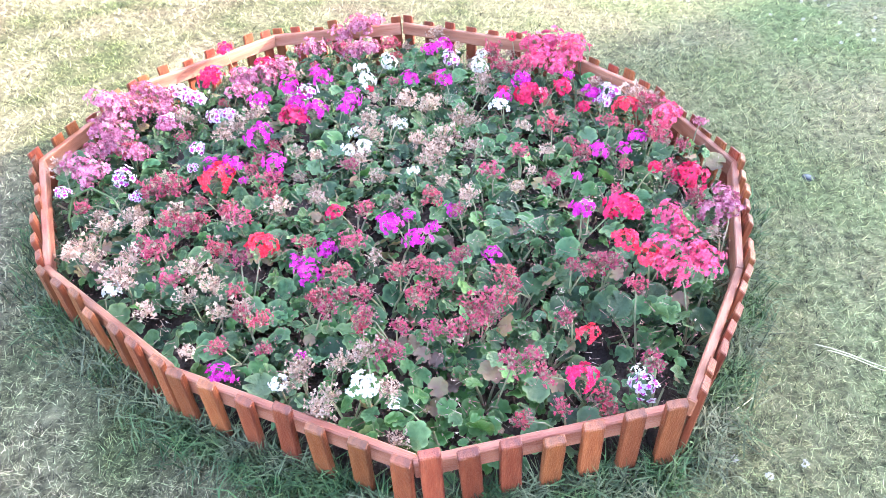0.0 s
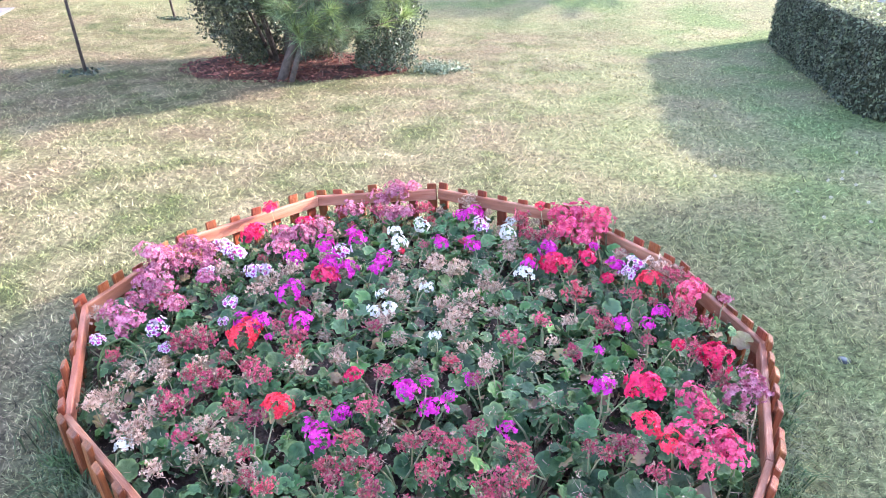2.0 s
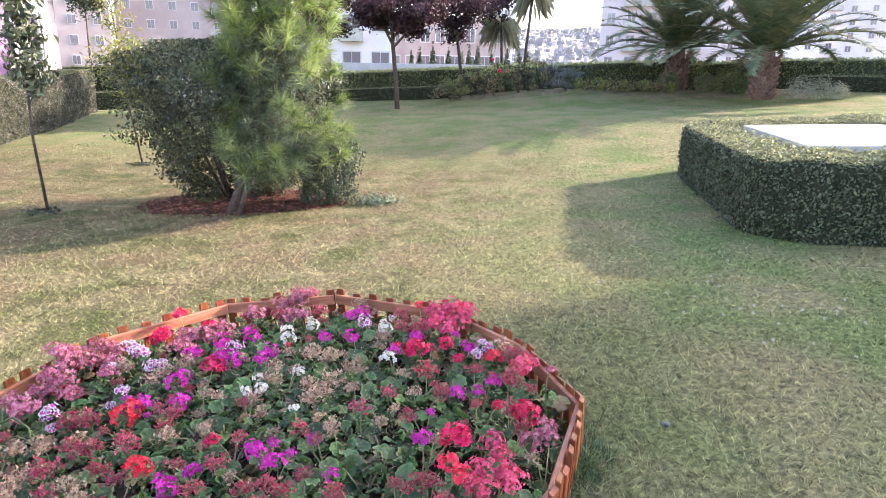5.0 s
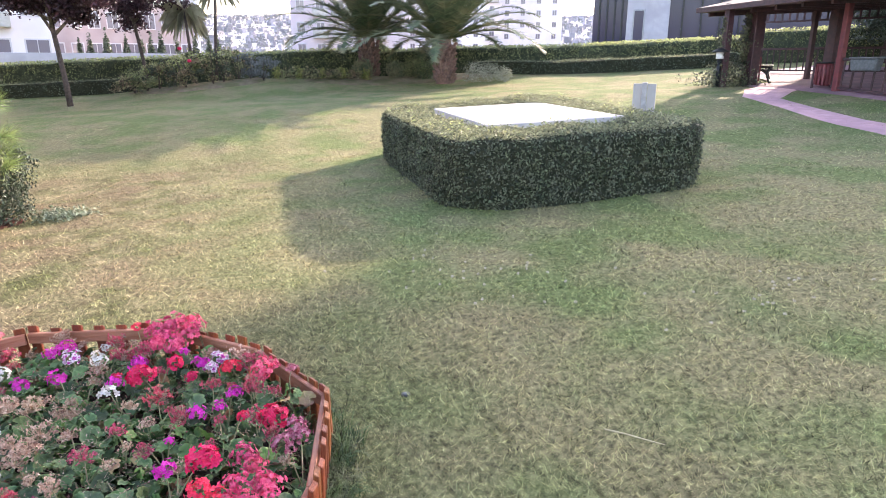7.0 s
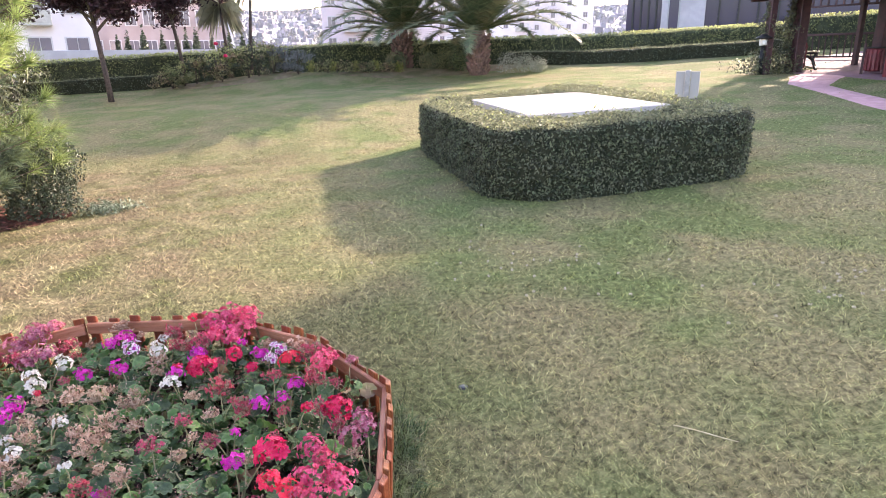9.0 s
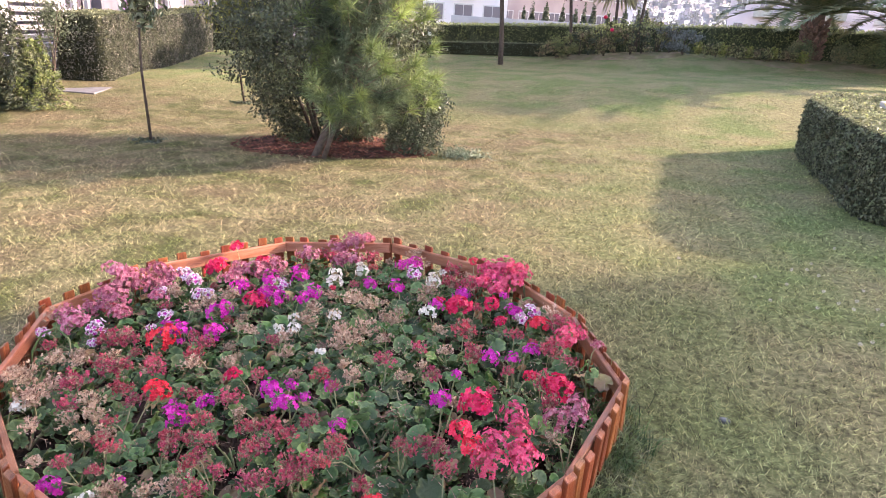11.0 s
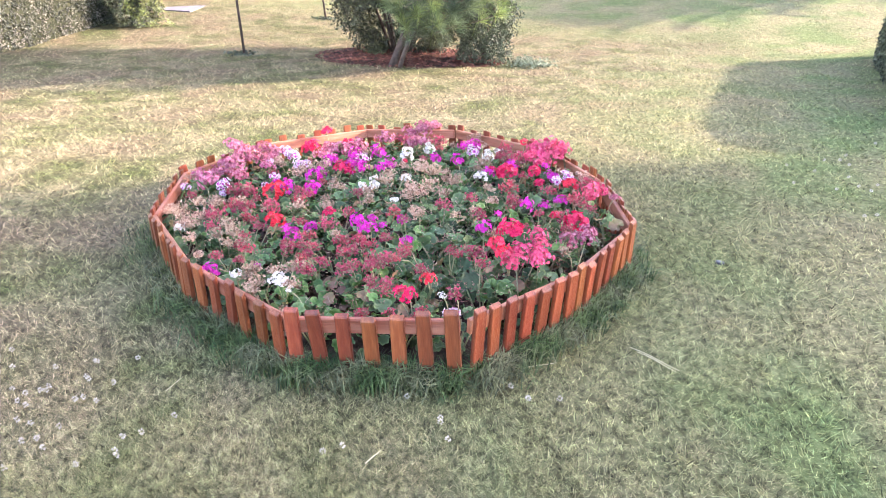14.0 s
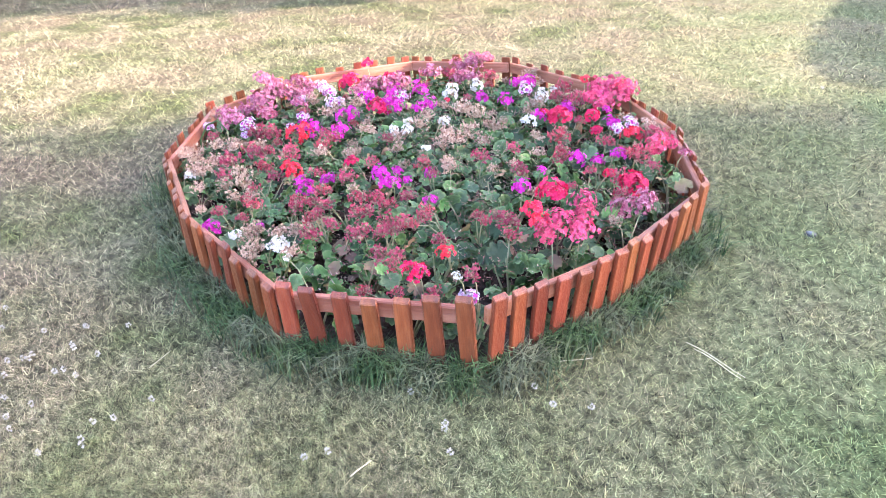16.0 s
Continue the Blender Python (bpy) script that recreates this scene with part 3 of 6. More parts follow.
house = thing("house", "white modern house with louvres and mauve cladding", "house", Matrix.Translation(F0) @ pose(0, 0, 0, 0, 0, FYAW))
# in the house's own frame x runs along the facade and y into the wall (away from the garden)
WALL_H, ZB = 8.5, -1.2


def wall_strip(x0, x1, z0, z1, material, thick=0.3, name="wall", proud=0.0, label=""):
    return part(name, box_bm(x1 - x0, thick, z1 - z0, 0, ((x0 + x1) / 2, thick / 2 - proud, z0)), material, house, label)


def house_window(x0, x1, z0, z1, mullions=(), transom=None, curtain=True):
    w = 0.08
    win = part("window", box_bm(x1 - x0, 0.12, w, 0.005, ((x0 + x1) / 2, 0.1, z0)), M_FRAME, house, "white framed window")
    part("head_rail", box_bm(x1 - x0, 0.12, w, 0.005, ((x0 + x1) / 2, 0.1, z1 - w)), M_FRAME, win)
    for x in (x0 + w / 2, x1 - w / 2):
        part("stile", box_bm(w, 0.118, z1 - z0 - 2 * w, 0.005, (x, 0.1, z0 + w)), M_FRAME, win)
    for x in mullions:
        part("mullion", box_bm(w * 1.5, 0.11, z1 - z0 - 2 * w, 0.005, (x, 0.1, z0 + w)), M_FRAME, win)
    if transom:
        part("transom", box_bm(x1 - x0 - 2 * w, 0.1, w, 0.005, ((x0 + x1) / 2, 0.1, transom)), M_FRAME, win)
    pane = part("pane", box_bm(x1 - x0 - 0.1, 0.012, z1 - z0 - 0.1, 0, ((x0 + x1) / 2, 0.14, z0 + 0.05)), M_GLASS, win)
    pane.visible_shadow = False
    if curtain:
        edges = [x0 + 0.1, *mullions, x1 - 0.1]
        for n, (a, b) in enumerate(zip(edges, edges[1:])):
            xs = np.linspace(a, b, 16)
            V = [(x, 0.22 + 0.02 * math.sin(i * 1.7), z) for z in (z0 + 0.05, z1 - 0.05) for i, x in enumerate(xs)]
            part("curtain", py_mesh("curtain", (V, [(i, i + 1, 17 + i, 16 + i) for i in range(15)])), M_CURTAIN if n == len(edges) - 2 else M_NETCURTAIN, win, "" if n == len(edges) - 2 else "pale net curtain")
    return win


wall_strip(-11, -3.5, ZB, WALL_H, M_PLASTER)
wall_strip(-3.5, 0.16, ZB, 0.09, M_PLASTER)
house_window(-3.5, 0.16, 1.12, 3.95, (-2.45, -1.38, -0.48))
house_window(-3.5, 0.16, 0.09, 0.95, (-2.45, -1.38, -0.48))
wall_strip(-3.5, 0.16, 0.95, 1.12, M_FRAME, 0.3, "sill", 0.02, "white window sill band")
wall_strip(0.16, 0.52, ZB, WALL_H, M_FRAME, 0.3)
wall_strip(-3.5, 0.16, 3.95, WALL_H, M_PLASTER)
wall_strip(0.52, 2.26, ZB, WALL_H, M_GREYWALL, 0.1, "louvre_backing", -0.2)
for k in range(34):
    s = box_bm(1.74, 0.05, 0.115, 0.006, (0, 0, 0))
    part("louvre_slat", s, M_PLASTER, house, "", pose(1.39, -0.02, -0.6 + 0.205 * k, 20))
wall_strip(2.26, 3.55, ZB, 1.25, M_PLASTER)
house_window(2.26, 3.55, 1.25, 3.95, (2.95,), 2.95)
wall_strip(2.26, 3.55, 3.95, WALL_H, M_PLASTER)
wall_strip(3.55, 4.0, ZB, WALL_H, M_GREYWALL, 0.3, "wall", -0.25)
wall_strip(4.0, 4.78, ZB, WALL_H, M_GREYWALL, 0.3)
wall_strip(4.78, 4.92, ZB, WALL_H, M_FRAME, 0.3, "wall", 0.03)
for k in range(17):
    part("cladding_panel", box_bm(0.94, 0.04, 0.492, 0.004, (5.405, 0.0, -0.65 + 0.505 * k)), M_MAUVE, house)
wall_strip(4.92, 5.89, ZB, WALL_H, M_GREYWALL, 0.28, "wall", -0.03)
# flat black strip up the full height of the wall
wall_strip(5.89, 5.99, ZB, WALL_H, M_BLACK, 0.3, "downpipe", 0.03, "black vertical strip")
wall_strip(5.99, 8.3, ZB, 1.27, M_PLASTER)
house_window(6.12, 7.75, 1.27, 3.25, (6.95,))
wall_strip(5.99, 6.12, 1.27, 3.25, M_PLASTER)
wall_strip(7.75, 8.3, 1.27, 3.25, M_PLASTER)
wall_strip(5.99, 8.3, 3.25, WALL_H, M_PLASTER)
wall_strip(8.3, 8.65, ZB, WALL_H, M_GREYWALL, 5.0)
part("room_back", box_bm(10, 0.2, WALL_H - ZB, 0, (3.3, 2.5, ZB)), M_GREYWALL, house)
part("roof", box_bm(20.2, 6.0, 0.3, 0.02, (-1.2, 2.9, WALL_H)), M_CONC, house)
part("end_wall", box_bm(0.3, 5.0, WALL_H - ZB, 0, (-11.15, 2.5, ZB)), M_PLASTER, house)

pave = box_bm(2.6, 1.9, 0.08, 0.01, (0, 0, -0.095))
tagged(part("paving_slab", pave, M_PAVE, None, "", Matrix.Translation((-11.0, 10.45, g(-11.0, 10.45))) @ pose(0, 0, 0, 0, -2.8, 110)), "grey paving slab between the hedges", "paving", kind="structure")

# ---- south and east: houses that close the garden ----


def apartment(name, label, az, dist, width, depth, height, base, material, storey=3.0, bays=5, turn=0.0, balcony=(), win=(1.1, 1.3), gap=0.0, at=None, group="background apartment blocks"):
    """A block with one frame and pane in each opening, sills, balconies and a parapet; its front looks back to the garden."""
    if at is None:
        at = (EYE0[0] + dist * math.sin(radians(az)), EYE0[1] + dist * math.cos(radians(az)))
    b = thing(name, label, "building", Matrix.Translation((at[0], at[1], base)) @ pose(0, 0, 0, 0, 0, -az + turn), group)
    part("wall", box_bm(width, depth, height, 0, (0, depth / 2, 0)), material, b)
    part("roof", box_bm(width + 0.5, depth + 0.5, 0.35, 0.02, (0, depth / 2, height)), M_CONC, b)
    fr = box_bm(win[0] + 0.16, 0.12, win[1] + 0.16, 0.01, (0, 0, -0.08))
    fme = bpy.data.meshes.new("window")
    fr.to_mesh(fme)
    fr.free()
    fme.materials.append(M_FRAME)
    pn = box_bm(win[0] / 2 - 0.06, 0.05, win[1] - 0.06, 0, (-win[0] / 4, -0.07, 0.03))
    box_bm(win[0] / 2 - 0.06, 0.05, win[1] - 0.06, 0, (win[0] / 4, -0.07, 0.03), pn)
    pme = bpy.data.meshes.new("pane")
    pn.to_mesh(pme)
    pn.free()
    pme.materials.append(M_PANE)
    bal = box_bm(width / bays * 0.8, 1.2, 0.18, 0.02, (0, -0.55, -0.25))
    box_bm(width / bays * 0.8, 0.08, 0.9, 0.02, (0, -1.1, -0.07), bal)
    bme = bpy.data.meshes.new("balcony")
    bal.to_mesh(bme)
    bal.free()
    bme.materials.append(M_CONC)
    for s in range(int(height / storey)):
        for k in range(bays):
            x = -width / 2 + width * (k + 0.5) / bays
            z = s * storey + 0.95
            w = link("window", fme, None, b)
            w.matrix_basis = Matrix.Translation((x, 0.0, z))
            link("pane", pme, None, w)
            if k in balcony:
                link("balcony", bme, None, b).matrix_basis = Matrix.Translation((x, 0.0, s * storey + 0.3))
    return b


apartment("apartment_block", "pinkish apartment block with white balconies behind the palms", 7.2, 100, 17, 14, 33, -7, M_APT_PINK, bays=6, balcony=(1, 2, 4))
apartment("apartment_block", "pale slender apartment tower", 15.8, 170, 24, 16, 46, -8, M_APT_WHITE, bays=6, balcony=(0, 5))
apartment("apartment_block", "white apartment tower with rows of windows", 22.4, 185, 17, 16, 52, -8, M_APT_WHITE, bays=4, balcony=())
apartment("apartment_block", "lilac apartment block beyond the house", -40.5, 118, 14, 14, 34, -8, M_APT_FAR, bays=4)
apartment("apartment_block", "pale pinkish apartment block beyond the house", -31.8, 122, 21, 14, 34, -8, M_APT_FAR, bays=6, balcony=(4, 5))
apartment("apartment_block", "white apartment block with balconies behind the plum tree", -18.6, 58, 7.4, 10, 16, -5, M_APT_WHITE, bays=3, balcony=(1,), win=(1.5, 1.3))
apartment("apartment_block", "long low pink building with rows of windows", -10.4, 76, 13.6, 12, 12.2, -5.0, M_APT_FAR, bays=8, win=(1.0, 1.5))
apartment("apartment_block", "slim pale tower in the distance", -6.0, 150, 6.0, 8, 46, -8, M_APT_WHITE, bays=2)
rw = box_bm(14, 0.4, 7.0, 0.02)
tagged(part("garden_wall", rw, M_PLASTER, None, "", Matrix.Translation((EYE0[0] - 8.6, EYE0[1] + 45, -4.8)) @ pose(0, 0, 0, 0, 0, 10)), "long pale boundary wall below the garden", "wall", kind="structure")
for k in range(11):
    az, dd = -13.5 + 1.0 * k + 0.3 * math.sin(k * 5), 50 + 3 * math.sin(k * 3)
    x, y = EYE0[0] + dd * math.sin(radians(az)), EYE0[1] + dd * math.cos(radians(az))
    hh = 1.7 + dd * math.tan(radians(1.6 + 0.6 * abs(math.sin(k * 2.3)))) - g(x, y)
    cy = thing("cypress", "slim dark cypress beyond the wall", "tree", Matrix.Translation((x, y, g(x, y))), "cypresses beyond the wall")
    P1, N1 = blob_points(1500, (0, 0, hh * 0.5), (0.5, 0.5, hh * 0.5), 0.25, k, 0.5)
    P1[:, :2] *= np.clip(1.35 - P1[:, 2:] / hh, 0.1, 1)
    part("trunk", py_mesh("trunk", tube([(0, 0, -0.2), (0, 0, hh * 0.8)], [0.12, 0.04], 6)), M_DARKBARK, cy)
    foliage("foliage", cy, P1, N1 + [0, 0, 0.6], 0.2, 0.1, M_BUSH)
apartment("office_block", "tall pale block that shades the garden", 54.4, 0, 15, 12, 32, -4, M_APT_WHITE, bays=4, at=(45.8 + 0.582 * 7.5, 36.3 - 0.813 * 7.5))
off = thing("office_building", "white building with tall dark glazing beyond the hedge", "building", Matrix.Translation((EYE0[0] + 52 * math.sin(radians(34)), EYE0[1] + 52 * math.cos(radians(34)), -3)) @ pose(0, 0, 0, 0, 0, -34), "background apartment blocks")


def az_x(a, d=52):
    return d * math.tan(radians(a - 34))


part("glazing", box_bm(az_x(30.3) - az_x(27.6), 8, 20.6, 0, ((az_x(30.3) + az_x(27.6)) / 2, 4.2, 0)), M_DARKGLASS, off, "dark blue glass front")
part("wall", box_bm(az_x(33.6) - az_x(30.3), 9, 21.0, 0.03, ((az_x(33.6) + az_x(30.3)) / 2, 4.5, 0)), M_PLASTER, off)
part("glazing", box_bm(az_x(41.5) - az_x(33.6), 8, 20.6, 0, ((az_x(41.5) + az_x(33.6)) / 2, 4.3, 0)), M_DARKGLASS, off, "dark glass front")
part("roof", box_bm(az_x(41.5) - az_x(27.6) + 0.6, 9.6, 0.4, 0.03, ((az_x(41.5) + az_x(27.6)) / 2, 4.5, 21.0)), M_CONC, off)
part("wing", box_bm(az_x(52) - az_x(41.5), 8, 13.5, 0.03, ((az_x(52) + az_x(41.5)) / 2, 4.6, 0)), M_DARKGLASS, off, "lower dark glazed wing")
for a in (28.1, 28.7, 29.3, 29.9, 34.6, 36.0, 37.4, 38.8, 40.2):
    part("mullion", box_bm(0.12, 0.12, 20.2, 0, (az_x(a), 0.12, 0.2)), M_IRON, off)
slit = part("window", box_bm(0.85, 0.14, 2.6, 0.01, (az_x(31.25), -0.02, 5.9)), M_STEEL, off, "narrow grey window")
part("pane", box_bm(0.65, 0.05, 2.4, 0, (az_x(31.25), -0.1, 6.0)), M_DARKGLASS, slit)

# houses of the city on the far slope
cv, cf = [], []
for k in range(6500):
    a, d = rng.uniform(-26, 44), rng.uniform(260, 1150)
    x, y = EYE0[0] + d * math.sin(radians(a)), EYE0[1] + d * math.cos(radians(a))
    w, h = rng.uniform(1.2, 4.2), rng.uniform(1.5, 5.5)
    t = rng.uniform(0, 1.5)
    z = g(x, y) - 1
    o = len(cv)
    for dz in (0, h):
        for q in range(4):
            cv.append((x + w * math.cos(t + q * 1.571), y + w * math.sin(t + q * 1.571), z + dz))
    cf += [(o, o + 1, o + 5, o + 4), (o + 1, o + 2, o + 6, o + 5), (o + 2, o + 3, o + 7, o + 6), (o + 3, o, o + 4, o + 7), (o + 4, o + 5, o + 6, o + 7)]
tagged(link("distant_city_houses", np_mesh("distant_city_houses", cv, cf), M_CITY), "pale houses crowding a distant hillside, coloured as if in haze", "houses", kind="stuff")
P, N = [], []
for k in range(1700):
    a, d = rng.uniform(-26, 44), rng.uniform(150, 1000)
    x, y = EYE0[0] + d * math.sin(radians(a)), EYE0[1] + d * math.cos(radians(a))
    s = rng.uniform(1.2, 2.8) * (1 + d / 700)
    p, n = blob_points(55, (x, y, g(x, y) + s * 0.9), (s, s, s * 1.2))
    P.append(p), N.append(n)
tagged(foliage("distant_trees", None, np.concatenate(P), np.concatenate(N), 1.1, 0.8, M_CITYTREE), "distant trees among the houses, greyed as if by haze", "trees", kind="stuff")
# ---- shrubs and trees ----


def trunk_part(name, parent, pts, rad, material, n=9):
    return link(name, py_mesh(name, tube(pts, rad, n)), material, parent)


def needle_shoots(P, D, length, per, width=0.0032):
    """Sprays of long needles at P round the shoot directions D."""
    n = len(P)
    P = np.repeat(P, per, 0) + np.repeat(D, per, 0) * rng.uniform(-0.07, 0.03, (n * per, 1))
    d = unit(np.repeat(D, per, 0) * 0.6 + rng.normal(0, 0.55, (n * per, 3)))
    s = unit(np.cross(d, rng.normal(0, 1, d.shape))) * width
    ln = length * rng.uniform(0.6, 1.15, (n * per, 1))
    V = np.stack([P - s, P + s, P + d * ln], 1).reshape(-1, 3)
    return V, np.arange(len(V)).reshape(-1, 3)


# mulch under the shrub clump
MC = (-3.55, 7.95)
mv, mf = [(MC[0], MC[1], g(*MC) + 0.05)], []
for r in range(1, 9):
    for k in range(40):
        a = 2 * math.pi * k / 40
        q = 1 + 0.3 * noise.noise(Vector((math.cos(a) * 1.5, math.sin(a) * 1.5, 4)))
        x, y = MC[0] + 1.38 * q * r / 8 * math.cos(a), MC[1] + 0.98 * q * r / 8 * math.sin(a)
        mv.append((x, y, g(x, y) + 0.05 * (1 - (r / 8) ** 2) + 0.004 + 0.02 * noise.noise(Vector((x * 7, y * 7, 0)))))
mf = [(0, 1 + k, 1 + (k + 1) % 40) for k in range(40)]
for r in range(7):
    mf += [(1 + r * 40 + k, 41 + r * 40 + k, 41 + r * 40 + (k + 1) % 40, 1 + r * 40 + (k + 1) % 40) for k in range(40)]
tagged(link("mulch_bed", py_mesh("mulch_bed", (mv, mf)), M_MULCH), "reddish bark mulch under the shrubs", "mulch", kind="structure")
chips = []
for k in range(1500):
    a, r = random.uniform(0, 6.283), math.sqrt(random.random())
    x, y = MC[0] + 1.45 * r * math.cos(a), MC[1] + 1.02 * r * math.sin(a)
    c = Vector((x, y, g(x, y) + 0.012 + 0.055 * max(0, 1 - r * r)))
    u = Vector((math.cos(a * 9), math.sin(a * 9), random.uniform(-0.5, 0.5))) * random.uniform(0.012, 0.034)
    w = Vector((-math.sin(a * 9), math.cos(a * 9), random.uniform(-0.4, 0.4))) * random.uniform(0.006, 0.014)
    n = Vector((0, 0, 0.009))
    chips.append(([c - u - w, c + u - w * 0.6, c + u * 0.8 + w, c - u * 0.9 + w, c + n - u * 0.7, c + n + u * 0.6], [(0, 1, 5, 4), (1, 2, 5), (2, 3, 4, 5), (3, 0, 4)]))
tagged(link("mulch_chips", py_mesh("mulch_chips", join_geo(chips), False), M_MULCHCHIP), "loose reddish bark chips over the mulch bed", "mulch", kind="stuff")

# young pine with a leaning trunk; each branch ends in a round spray of long needles
PX, PY = -3.18, 7.15
pz = g(PX, PY)
pine = thing("young_pine", "young pine with sprays of long bright needles", "tree", Matrix.Translation((PX, PY, pz)))
trunk_part("trunk", pine, [(-0.06, -0.05, -0.05), (0.06, 0.02, 0.3), (0.2, 0.1, 0.7), (0.32, 0.2, 1.4), (0.38, 0.25, 2.6), (0.42, 0.3, 5.1)], [0.06, 0.052, 0.042, 0.032, 0.022, 0.01], M_DARKBARK)
trunk_part("trunk", pine, [(0.08, -0.08, -0.05), (0.2, -0.02, 0.35), (0.36, 0.05, 0.75), (0.6, 0.15, 1.3)], [0.035, 0.03, 0.022, 0.01], M_DARKBARK)
young_p, young_d, shaded_p, shaded_d = [], [], [], []
for k in range(190):
    h = 0.62 + 5.0 * (k / 190) ** 1.2
    az = k * 2.399 + random.uniform(-0.4, 0.4)
    reach = max(1.5 - 0.27 * h, 0.69 + 0.1 * (h - 3)) * random.choice((0.5, 0.65, 0.8, 0.9, 1.0, 1.06, 1.14))
    if math.cos(az) > 0.4:
        reach = min(reach, 1.12)
    if math.cos(az) < -0.2:
        reach *= 0.42 if h < 1.5 else 0.62
    if h < 1.0 and math.sin(az) < 0:
        reach *= 0.7
    base = Vector((0.16 + 0.12 * min(h, 2), 0.08 + 0.08 * min(h, 2), h * 0.9))
    droop = 0.34 if h > 1.5 or math.cos(az) < 0 else 0.05
    tip = base + Vector((math.cos(az) * reach, math.sin(az) * reach * 0.85, 0.05 + droop * reach))
    mid = (base + tip) / 2 + Vector((0, 0, -0.13 * reach))
    trunk_part("branch", pine, [base, mid, tip], [0.009, 0.007, 0.004], M_BARK, 5)
    out = (tip - mid).normalized()
    for _ in range(2):
        young_p.append(tip + Vector(rng.normal(0, 0.03, 3)))
        young_d.append(out * 1.5 + Vector((0, 0, 0.2)) + Vector(rng.normal(0, 0.15, 3)))
    for q in (0.25, 0.4, 0.55, 0.7, 0.82):
        p = mid.lerp(tip, q * 2 - 1) if q > 0.5 else base.lerp(mid, q * 2)
        # high and sunward shoots get the paler needles, the rest the shaded tone
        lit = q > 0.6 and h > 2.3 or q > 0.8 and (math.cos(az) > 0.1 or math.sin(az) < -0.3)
        (young_p if lit else shaded_p).append(p + Vector(rng.normal(0, 0.05 + 0.05 * (1 - q), 3)))
        (young_d if lit else shaded_d).append(out + Vector((0, 0, 0.35)) + Vector(rng.normal(0, 0.5, 3)))
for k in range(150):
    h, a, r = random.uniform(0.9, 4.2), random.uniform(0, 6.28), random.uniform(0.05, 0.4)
    shaded_p.append(Vector((0.16 + 0.12 * min(h, 2) + r * math.cos(a), 0.08 + 0.08 * min(h, 2) + r * math.sin(a), h * 0.9)))
    shaded_d.append(Vector((math.cos(a), math.sin(a), 0.5)))
yp, yd = np.array(young_p), unit(np.array(young_d))
# needles high up or sunward take the colour with sunlight in it
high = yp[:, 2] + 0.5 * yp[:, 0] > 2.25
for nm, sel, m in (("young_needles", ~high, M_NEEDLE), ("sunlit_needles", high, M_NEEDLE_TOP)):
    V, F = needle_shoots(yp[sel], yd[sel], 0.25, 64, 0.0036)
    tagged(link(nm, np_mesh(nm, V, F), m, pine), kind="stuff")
V, F = needle_shoots(np.array(shaded_p), unit(np.array(shaded_d)), 0.2, 60, 0.0034)
tagged(link("old_needles", np_mesh("old_needles", V, F), M_NEEDLE_SHADED, pine), kind="stuff")


def vase_points(count, h0, h1, r0, r1, seed, lump=0.22):
    """Points through a bush that widens upward, most of them near its skin."""
    z = h0 + (h1 - h0) * rng.random(count) ** 0.85
    a = rng.uniform(0, 6.283, count)
    t = (z - h0) / (h1 - h0)
    R = (r0 + (r1 - r0) * np.sqrt(t)) * np.sqrt(np.clip(1 - np.clip((t - 0.72) / 0.32, 0, 1) ** 2, 0.0, 1))
    d = np.stack([np.cos(a), np.sin(a), 0.9 * np.clip(t - 0.35, -0.3, 1)], 1)
    k = np.array([1 + lump * noise.noise(Vector((q[0] * 2, q[1] * 2, zz * 2.2 + seed))) + lump * noise.noise(Vector((q[0] * 5, q[1] * 5, zz * 5 + seed))) for q, zz in zip(d, z)])
    r = R * k * np.sqrt(rng.uniform(0.3, 1.0, count))
    return np.stack([np.cos(a) * r, np.sin(a) * r, z], 1), unit(d)


bush = thing("rounded_bush", "dense dark green bush that widens upward", "bush", Matrix.Translation((-3.69, 8.15, g(-3.69, 8.15))))
for k in range(14):
    a = k * 0.9
    trunk_part("limb", bush, [(0.12 * math.cos(a), 0.12 * math.sin(a), 0), (0.4 * math.cos(a), 0.4 * math.sin(a), 0.7), (0.75 * math.cos(a), 0.7 * math.sin(a), 1.6)], [0.03, 0.02, 0.008], M_DARKBARK, 6)
P1, N1 = vase_points(46000, 0.04, 2.2, 0.42, 1.62, 3, 0.34)
clear = (((P1[:, 0] - 0.55) / 0.75) ** 2 + ((P1[:, 1] + 0.85) / 0.7) ** 2 > 1) | (P1[:, 2] > 0.75)
P1, N1 = P1[clear], N1[clear]
P2, N2 = blob_points(3000, (0.25, 0.1, 2.0), (0.6, 0.55, 0.34), 0.3, 7, 0.5)
foliage("foliage", bush, np.concatenate([P1, P2]), np.concatenate([N1, N2]), 0.047, 0.029, M_CLUMP)
P3, N3 = blob_points(2200, (-1.25, -0.3, 1.85), (0.55, 0.55, 0.45), 0.6, 11, 0.1)
foliage("outer_sprays", bush, P3, N3, 0.065, 0.03, M_YELLOWLEAF, "thin yellow-green outer sprays")
P3, N3 = blob_points(1200, (0.35, 0.1, 2.2), (0.5, 0.45, 0.2), 0.4, 13, 0.3)
foliage("fresh_shoots", bush, P3, N3, 0.06, 0.035, M_FRESH_LIT, "bright new growth on top")
shr = thing("small_shrub", "small dark green shrub beside the pine", "bush", Matrix.Translation((-2.2, 7.9, g(-2.2, 7.9))))
trunk_part("limb", shr, [(0, 0, 0), (0.05, 0, 0.5), (0.2, 0.05, 1.0)], [0.03, 0.02, 0.01], M_DARKBARK, 6)
P1, N1 = vase_points(7000, 0.03, 0.95, 0.3, 0.46, 5, 0.35)
